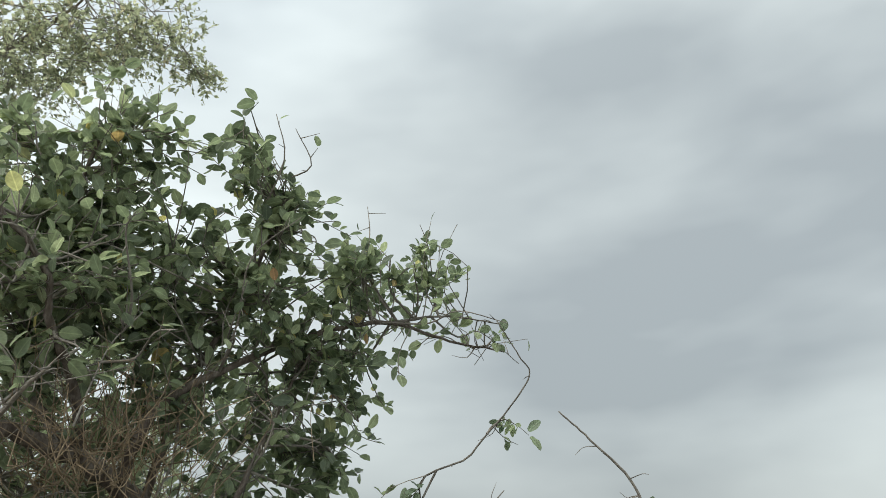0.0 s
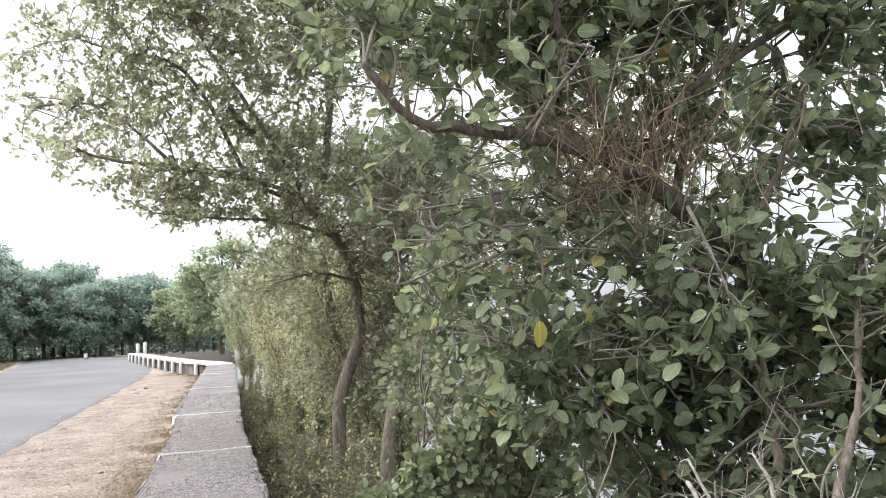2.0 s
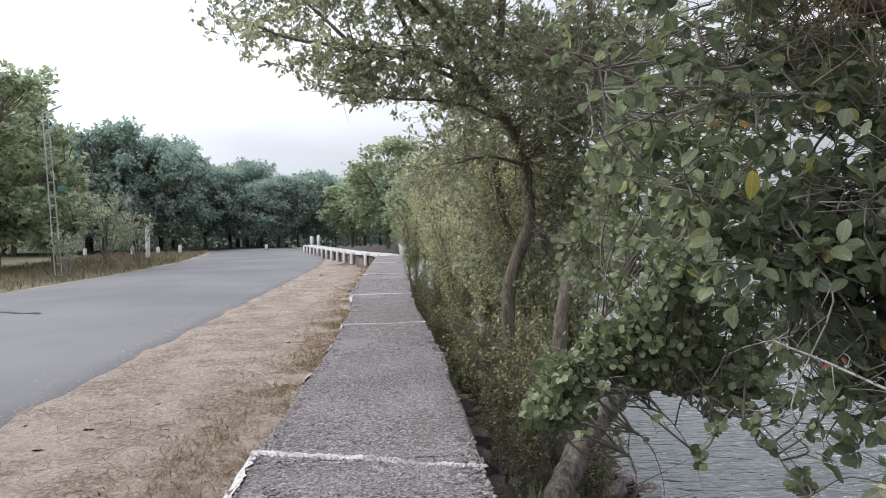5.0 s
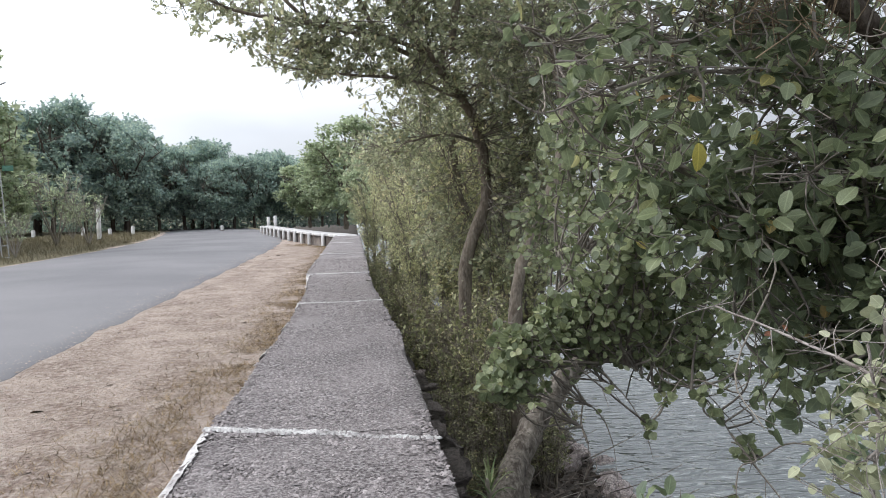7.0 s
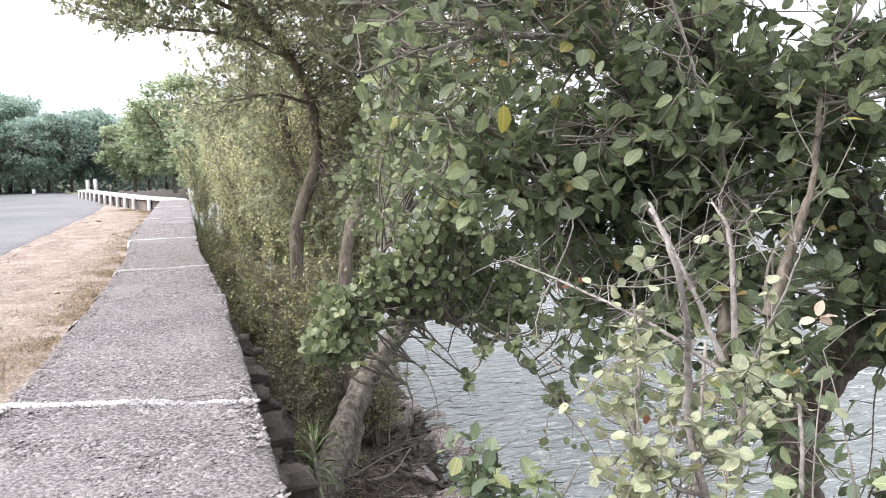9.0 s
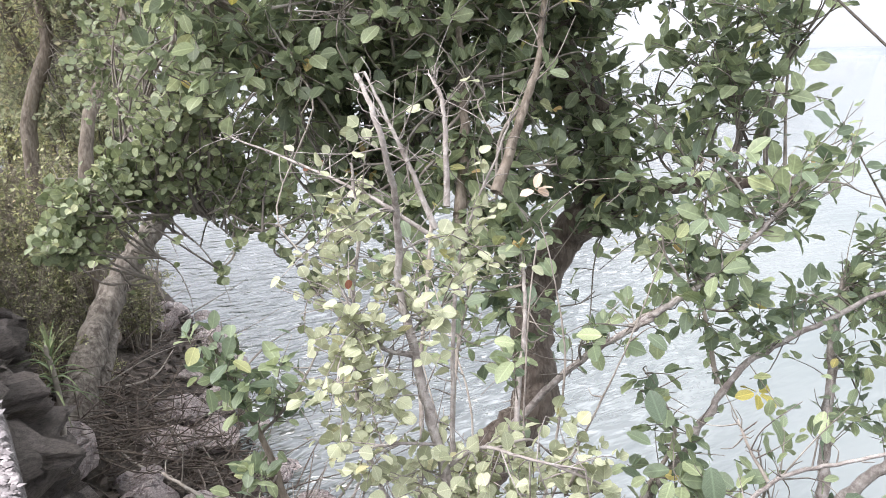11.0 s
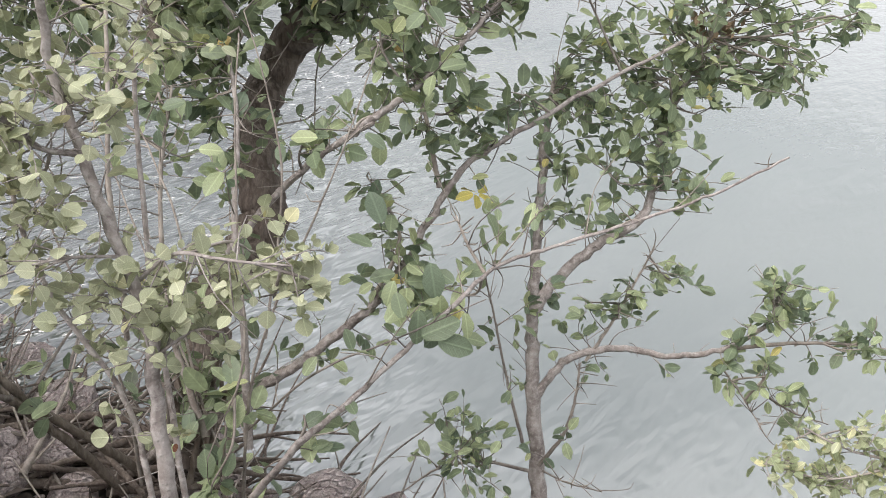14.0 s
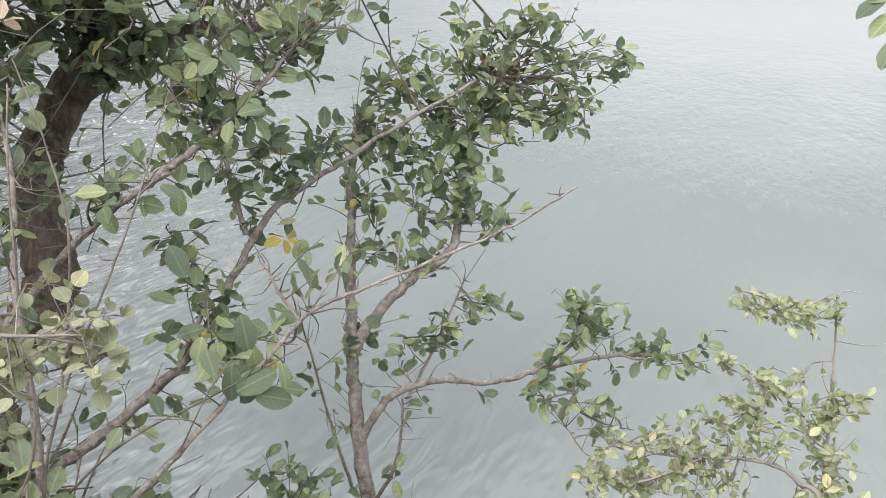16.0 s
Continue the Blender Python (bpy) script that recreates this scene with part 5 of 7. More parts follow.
tree_a = plant("tree", "spreading broad-leaved tree with a crooked dark trunk", "tree", ([("trunk", [(1.288, 1.508, -0.45), (1.43, 1.608, -0.202), (1.574, 1.652, -0.016), (1.73, 1.634, 0.122), (1.787, 1.709, 0.306), (1.88, 1.791, 0.447), (1.991, 1.775, 0.626), (1.958, 1.581, 0.794), (1.967, 1.61, 0.963), (1.882, 1.7, 1.183), (1.729, 1.821, 1.373)], 0.080, 0.054), ("limb", [(1.729, 1.821, 1.373), (1.397, 1.803, 1.647), (1.176, 1.761, 1.78), (1.049, 1.75, 1.828), (0.885, 1.755, 1.874), (0.701, 1.772, 1.898), (0.565, 1.769, 1.917), (0.446, 1.742, 2.044)], 0.036, 0.010), ("limb", [(1.838, 1.613, 0.711), (1.955, 1.504, 0.785), (2.006, 1.367, 0.833), (2.083, 1.211, 0.855), (2.155, 1.057, 0.877)], 0.036, 0.012)]
    + [('stem', [(1.24, 1.54, -0.5), (1.259, 1.431, -0.213), (1.215, 1.388, 0.009)], 0.011, 0.004), ('stem', [(1.27, 1.47, -0.5), (1.286, 1.397, -0.211), (1.267, 1.324, 0.013)], 0.011, 0.004), ('stem', [(1.32, 1.53, -0.5), (1.305, 1.373, -0.21), (1.302, 1.279, 0.015)], 0.011, 0.004), ('stem', [(1.29, 1.56, -0.5), (1.272, 1.415, -0.212), (1.24, 1.357, 0.011)], 0.011, 0.004), ('stem', [(1.21, 1.49, -0.5), (1.247, 1.445, -0.214), (1.195, 1.412, 0.008)], 0.011, 0.004), ('stem', [(1.34, 1.48, -0.5), (1.315, 1.362, -0.21), (1.325, 1.252, 0.016)], 0.011, 0.004), ('stem', [(1.31, 1.44, -0.5), (1.296, 1.385, -0.211), (1.285, 1.301, 0.014)], 0.011, 0.004)]
    + [('dead_branch', [(0.726, 1.912, 1.543), (0.822, 1.923, 1.573), (0.926, 1.933, 1.593), (1.061, 1.937, 1.591), (1.176, 1.944, 1.581), (1.307, 1.947, 1.535), (1.423, 1.949, 1.442), (1.508, 1.954, 1.356)], 0.0061, 0.0029), ('dead_branch', [(0.974, 1.771, 1.321), (1.124, 1.776, 1.352), (1.192, 1.79, 1.377)], 0.0036, 0.0014), ('dead_branch', [(0.99, 1.668, 1.311), (1.093, 1.676, 1.309), (1.211, 1.683, 1.31), (1.359, 1.687, 1.317)], 0.0018, 0.0025), ('dead_branch', [(0.762, 2.013, 1.616), (0.877, 2.021, 1.635), (1.024, 2.025, 1.638), (1.16, 2.031, 1.674)], 0.0036, 0.0014), ('dead_branch', [(0.753, 2.123, 1.766), (0.888, 2.128, 1.763), (1.026, 2.133, 1.784), (1.181, 2.135, 1.76)], 0.0029, 0.0014), ('dead_branch', [(0.898, 1.851, 1.709), (0.991, 1.858, 1.653), (1.07, 1.865, 1.583), (1.179, 1.868, 1.488), (1.291, 1.872, 1.421), (1.42, 1.874, 1.353)], 0.0022, 0.0036), ('dead_branch', [(0.767, 2.069, 1.722), (0.803, 2.081, 1.662), (0.863, 2.092, 1.609)], 0.0029, 0.0014), ('dead_branch', [(0.728, 1.858, 1.486), (0.755, 1.872, 1.423), (0.774, 1.887, 1.359), (0.832, 1.899, 1.337), (0.899, 1.912, 1.351)], 0.0022, 0.0014), ('dead_branch', [(0.542, 2.555, 1.849), (0.639, 2.561, 1.803), (0.778, 2.566, 1.802)], 0.0036, 0.0022), ('dead_branch', [(0.491, 2.142, 1.565), (0.59, 2.148, 1.516), (0.726, 2.155, 1.564), (0.832, 2.166, 1.605)], 0.0022, 0.0036), ('dead_branch', [(1.18, 1.769, 1.709), (1.195, 1.782, 1.616), (1.232, 1.792, 1.506), (1.262, 1.804, 1.422)], 0.0043, 0.0029), ('dead_branch', [(0.987, 1.882, 1.536), (1.083, 1.89, 1.5), (1.182, 1.899, 1.515)], 0.0022, 0.0014), ('dead_branch', [(1.015, 1.766, 1.312), (1.049, 1.787, 1.396), (1.111, 1.804, 1.46)], 0.0029, 0.0014), ('dead_branch', [(1.154, 1.661, 1.527), (1.204, 1.674, 1.489), (1.236, 1.688, 1.451)], 0.0036, 0.0029), ('dead_branch', [(0.972, 1.769, 1.272), (1.008, 1.782, 1.223), (1.044, 1.795, 1.158)], 0.0022, 0.0036), ('dead_branch', [(1.338, 1.74, 1.511), (1.237, 1.765, 1.391), (1.161, 1.788, 1.282)], 0.0022, 0.0014), ('dead_branch', [(0.584, 1.976, 1.629), (0.804, 1.878, 1.613), (0.893, 1.856, 1.593), (1.066, 1.787, 1.573), (1.187, 1.751, 1.539)], 0.0036, 0.0022), ('dead_branch', [(0.812, 1.851, 1.611), (0.936, 1.786, 1.677), (1.076, 1.715, 1.729)], 0.0022, 0.0014), ('dead_branch', [(0.864, 1.746, 1.888), (0.921, 1.718, 1.963), (0.98, 1.693, 2.016)], 0.0043, 0.0022), ('dead_branch', [(1.038, 1.651, 1.874), (1.071, 1.607, 2.055), (1.11, 1.588, 2.134)], 0.0029, 0.0014), ('dead_branch', [(1.12, 1.432, 1.635), (1.185, 1.448, 1.524), (1.238, 1.468, 1.426)], 0.0043, 0.0029)]
    + [("stem", [(1.274, 1.417, 0.743), (1.336, 1.48, 0.925), (1.39, 1.551, 1.118), (1.43, 1.625, 1.292), (1.542, 1.695, 1.369)], 0.019, 0.005), ("stem", [(1.278, 1.274, 0.904), (1.379, 1.31, 1.062), (1.466, 1.349, 1.202), (1.533, 1.406, 1.365), (1.664, 1.494, 1.573)], 0.014, 0.004), ("limb", [(1.131, 1.775, 1.806), (1.046, 1.722, 2.002), (0.954, 1.684, 2.128), (0.914, 1.677, 2.266), (0.79, 1.704, 2.407)], 0.017, 0.006), ("limb", [(1.245, 1.791, 1.762), (1.283, 1.733, 1.932), (1.433, 1.73, 2.062), (1.795, 1.651, 2.261), (2.052, 1.562, 2.33), (2.223, 1.474, 2.288), (2.384, 1.317, 2.241)], 0.018, 0.003)]
    + [("twig", [(2.052, 1.562, 2.33), (2.215, 1.437, 2.363), (2.351, 1.3, 2.333)], 0.006, 0.002), ("limb", [(1.131, 1.775, 1.806), (1.07, 2.114, 2.055), (1.041, 2.107, 2.257), (1.06, 2.001, 2.53), (1.088, 1.859, 2.846)], 0.018, 0.005), ("limb", [(1.333, 1.82, 1.7), (1.451, 1.845, 2.051), (1.54, 1.742, 2.323), (1.609, 1.681, 2.563), (1.624, 1.59, 2.684)], 0.014, 0.004), ("limb", [(0.885, 1.755, 1.874), (0.864, 1.536, 1.926), (0.867, 1.42, 1.957)], 0.008, 0.003), ("limb", [(1.432, 1.692, 1.571), (1.504, 1.641, 1.694), (1.64, 1.652, 1.95), (1.766, 1.669, 2.194)], 0.013, 0.004)]), ([((1.124, 1.869, 2.763), (0.29, 0.34, 0.28), 24), ((1.058, 2.023, 2.498), (0.39, 0.39, 0.34), 36), ((1.363, 1.799, 2.563), (0.31, 0.34, 0.29), 14), ((1.498, 1.679, 2.775), (0.16, 0.18, 0.16), 7), ((1.644, 1.663, 2.527), (0.25, 0.28, 0.22), 20), ((1.936, 1.589, 2.503), (0.22, 0.25, 0.17), 17), ((2.163, 1.44, 2.59), (0.19, 0.20, 0.17), 10), ((1.423, 1.934, 2.226), (0.39, 0.39, 0.33), 20), ((1.76, 1.723, 2.209), (0.29, 0.31, 0.22), 15), ((2.003, 1.706, 2.048), (0.18, 0.20, 0.20), 12), ((1.682, 1.806, 1.949), (0.30, 0.30, 0.24), 14)]
    + [((1.22, 2.002, 1.958), (0.35, 0.35, 0.25), 25), ((1.918, 1.746, 1.873), (0.20, 0.20, 0.16), 13), ((0.751, 1.858, 2.235), (0.33, 0.33, 0.29), 43), ((1.089, 1.817, 2.306), (0.39, 0.39, 0.33), 42), ((0.688, 1.849, 1.793), (0.28, 0.30, 0.24), 18), ((0.928, 1.905, 1.531), (0.28, 0.30, 0.22), 14), ((1.21, 1.791, 1.518), (0.30, 0.30, 0.25), 22), ((1.446, 1.599, 1.441), (0.30, 0.30, 0.24), 40), ((1.838, 1.704, 1.811), (0.26, 0.28, 0.24), 19), ((1.777, 1.575, 1.428), (0.25, 0.28, 0.22), 40), ((1.379, 1.661, 1.232), (0.30, 0.30, 0.20), 46)]
    + [((1.953, 1.483, 1.546), (0.20, 0.22, 0.16), 26), ((2.221, 1.761, 2.49), (0.28, 0.28, 0.18), 12), ((1.38, 1.861, 1.987), (0.30, 0.30, 0.25), 12), ((1.646, 1.808, 2.306), (0.31, 0.33, 0.28), 14), ((0.933, 1.956, 1.214), (0.28, 0.30, 0.20), 40), ((1.187, 1.86, 1.171), (0.25, 0.30, 0.16), 34), ((0.483, 1.963, 2.263), (0.28, 0.28, 0.22), 24), ((0.864, 2.291, 1.505), (0.22, 0.25, 0.22), 22), ((1.156, 2.169, 1.284), (0.26, 0.28, 0.26), 40), ((1.341, 2.056, 1.101), (0.28, 0.30, 0.25), 46), ((1.138, 2.27, 1.845), (0.30, 0.30, 0.26), 8)]
    + [((1.42, 2.148, 1.643), (0.30, 0.30, 0.26), 18), ((1.45, 1.846, 1.506), (0.28, 0.30, 0.22), 32), ((1.704, 1.645, 1.395), (0.30, 0.30, 0.25), 36), ((1.507, 1.79, 1.169), (0.24, 0.26, 0.20), 24), ((1.775, 1.59, 1.119), (0.26, 0.28, 0.22), 18), ((1.356, 2.163, 1.222), (0.26, 0.28, 0.26), 44), ((1.862, 1.497, 1.04), (0.26, 0.28, 0.22), 24), ((2.083, 1.266, 1.104), (0.28, 0.30, 0.25), 36), ((1.892, 1.494, 0.705), (0.10, 0.12, 0.08), 7), ((1.41, 2.11, 1.051), (0.22, 0.25, 0.18), 26), ((1.324, 2.312, 0.875), (0.20, 0.25, 0.12), 20)]
    + [((1.406, 1.899, 0.867), (0.18, 0.20, 0.12), 16), ((1.507, 1.556, 0.97), (0.20, 0.22, 0.16), 10), ((1.63, 1.402, 0.91), (0.20, 0.22, 0.16), 7), ((1.33, 1.719, 0.962), (0.18, 0.20, 0.14), 18), ((1.281, 1.931, 0.823), (0.16, 0.20, 0.12), 14), ((1.258, 1.57, 0.862), (0.16, 0.18, 0.14), 16), ((1.375, 1.37, 0.796), (0.16, 0.18, 0.14), 16), ((1.282, 1.912, 0.878), (0.18, 0.20, 0.14), 16), ((1.312, 2.084, 0.671), (0.15, 0.18, 0.10), 10), ((1.798, 1.225, 0.71), (0.20, 0.20, 0.14), 9), ((2.09, 1.19, 1.308), (0.25, 0.28, 0.20), 26)]
    + [((1.385, 1.576, 2.755), (0.18, 0.20, 0.15), 10), ((1.211, 1.684, 2.767), (0.20, 0.22, 0.17), 10), ((1.634, 1.6, 2.649), (0.13, 0.16, 0.11), 6), ((1.862, 1.568, 2.541), (0.13, 0.16, 0.09), 7), ((1.107, 1.753, 2.851), (0.17, 0.20, 0.15), 7), ((1.871, 1.619, 2.171), (0.18, 0.20, 0.13), 12), ((1.864, 1.801, 1.123), (0.17, 0.19, 0.15), 36), ((1.935, 1.64, 0.99), (0.17, 0.19, 0.15), 13), ((1.846, 1.657, 0.843), (0.17, 0.19, 0.15), 9), ((1.683, 1.842, 0.868), (0.17, 0.19, 0.15), 26), ((1.883, 1.429, 0.901), (0.17, 0.19, 0.15), 8), ((1.798, 1.856, 1.299), (0.17, 0.19, 0.15), 20), ((1.588, 1.915, 1.08), (0.17, 0.19, 0.15), 26), ((1.83, 1.432, 0.766), (0.17, 0.19, 0.15), 7), ((1.983, 1.761, 1.207), (0.17, 0.19, 0.15), 7)]
    + [((0.644, 2.109, 2.339), (0.2, 0.22, 0.16), 14), ((0.887, 2.077, 2.264), (0.2, 0.22, 0.16), 16), ((1.147, 1.962, 2.351), (0.2, 0.22, 0.16), 16), ((1.364, 1.832, 2.236), (0.2, 0.22, 0.16), 10), ((1.525, 1.645, 2.365), (0.2, 0.22, 0.16), 14), ((0.955, 1.954, 2.425), (0.2, 0.22, 0.16), 22), ((1.654, 1.614, 2.186), (0.2, 0.22, 0.16), 9)]
    + [((0.993, 2.057, 2.564), (0.19, 0.21, 0.16), 27), ((1.176, 1.97, 2.498), (0.19, 0.21, 0.16), 24), ((1.365, 1.877, 2.429), (0.19, 0.21, 0.16), 17), ((1.104, 2.069, 2.335), (0.19, 0.21, 0.16), 27), ((1.318, 1.96, 2.247), (0.19, 0.21, 0.16), 24), ((1.094, 2.124, 2.129), (0.19, 0.21, 0.16), 24), ((0.886, 2.051, 2.777), (0.19, 0.21, 0.16), 17)]
    + [((1.851, 2.482, 2.061), (0.2, 0.22, 0.17), 16), ((2.048, 2.459, 1.845), (0.2, 0.22, 0.17), 16), ((1.671, 2.566, 2.019), (0.2, 0.22, 0.17), 14), ((2.101, 2.431, 2.196), (0.2, 0.22, 0.17), 16), ((1.913, 2.536, 1.776), (0.2, 0.22, 0.17), 15), ((1.534, 2.576, 2.279), (0.2, 0.22, 0.17), 15), ((1.364, 2.713, 2.167), (0.2, 0.22, 0.17), 22), ((1.611, 2.688, 1.828), (0.2, 0.22, 0.17), 22)]), LEAF_BIG, L_BIG, 0.060, M_BARK_DARK, M_TWIG, 303, 8, dens=1.75, side=13, side_len=1.4, spurs=7, parts_at=(0.815, 1.493, 1.297), parts=280, twig_r=0.0028, sides=10, extra_bare=4, wands=120, wand_len=0.42)

# ---- saplings between the wall and the water ----
sap_1 = plant("sapling", "pale-stemmed sapling with whitish young leaves", "sapling", ([("stem", [(0.72, 0.66, -0.42), (0.70, 0.63, 0.05), (0.707, 0.635, 0.372), (0.721, 0.66, 0.523), (0.729, 0.668, 0.606), (0.723, 0.694, 0.699), (0.715, 0.736, 0.815), (0.713, 0.768, 0.899), (0.709, 0.764, 0.993), (0.672, 0.734, 1.11), (0.672, 0.795, 1.183)], 0.0125, 0.003), ("stem", [(0.75, 0.69, -0.42), (0.752, 0.67, 0.0), (0.759, 0.684, 0.308), (0.79, 0.742, 0.467), (0.831, 0.813, 0.722), (0.857, 0.834, 0.887), (0.897, 0.847, 0.979), (0.945, 0.848, 1.064), (0.986, 0.853, 1.141)], 0.0065, 0.001), ("stem", [(0.73, 0.70, -0.42), (0.715, 0.67, 0.02), (0.71, 0.683, 0.358), (0.722, 0.738, 0.48), (0.679, 0.815, 0.657), (0.69, 0.862, 0.843), (0.72, 0.893, 0.951), (0.734, 0.934, 1.051)], 0.0055, 0.002)]
    + [("shoot", [(0.734, 0.693, 0.662), (0.751, 0.633, 0.714), (0.769, 0.563, 0.723), (0.817, 0.514, 0.715)], 0.003, 0.0014), ("branch", [(0.715, 0.736, 0.815), (0.666, 0.75, 0.838), (0.639, 0.776, 0.895)], 0.004, 0.002), ("branch", [(0.814, 0.827, 0.944), (0.755, 0.906, 0.999), (0.717, 1.081, 1.036), (0.651, 1.213, 1.074)], 0.004, 0.0015), ("branch", [(0.802, 0.813, 0.965), (0.776, 0.855, 1.072), (0.757, 0.926, 1.183)], 0.005, 0.002), ("branch", [(0.832, 0.827, 0.991), (0.866, 0.884, 1.13), (0.877, 0.939, 1.178)], 0.005, 0.002)]), ([((0.771, 0.717, 0.642), (0.121, 0.135, 0.068), 12), ((0.853, 0.607, 0.663), (0.108, 0.121, 0.081), 10), ((0.702, 0.784, 0.598), (0.095, 0.121, 0.068), 8), ((0.818, 0.678, 0.587), (0.121, 0.121, 0.054), 8), ((0.645, 0.795, 0.94), (0.095, 0.108, 0.108), 9), ((0.628, 0.741, 0.812), (0.095, 0.108, 0.095), 9), ((0.616, 0.693, 0.703), (0.108, 0.108, 0.068), 8), ((0.703, 0.801, 0.853), (0.121, 0.135, 0.08), 9), ((0.685, 0.918, 0.901), (0.10, 0.12, 0.05), 4), ((0.78, 0.728, 0.898), (0.135, 0.135, 0.081), 8), ((0.779, 0.598, 0.669), (0.13, 0.12, 0.04), 10)]
    + [((0.84, 0.546, 0.678), (0.06, 0.08, 0.04), 5), ((0.637, 0.77, 0.746), (0.08, 0.1, 0.1), 8)]), LEAF_DISC, L_PALE, 0.0245, M_BARK_SAP, M_BARK_SAP, 401, 8, "saplings", (0.652, 0.438, 0.789), 220, twig_r=0.0013, dens=1.65, side=11, side_len=0.6, spurs=22, sides=8, extra_bare=2, reach=0.2)

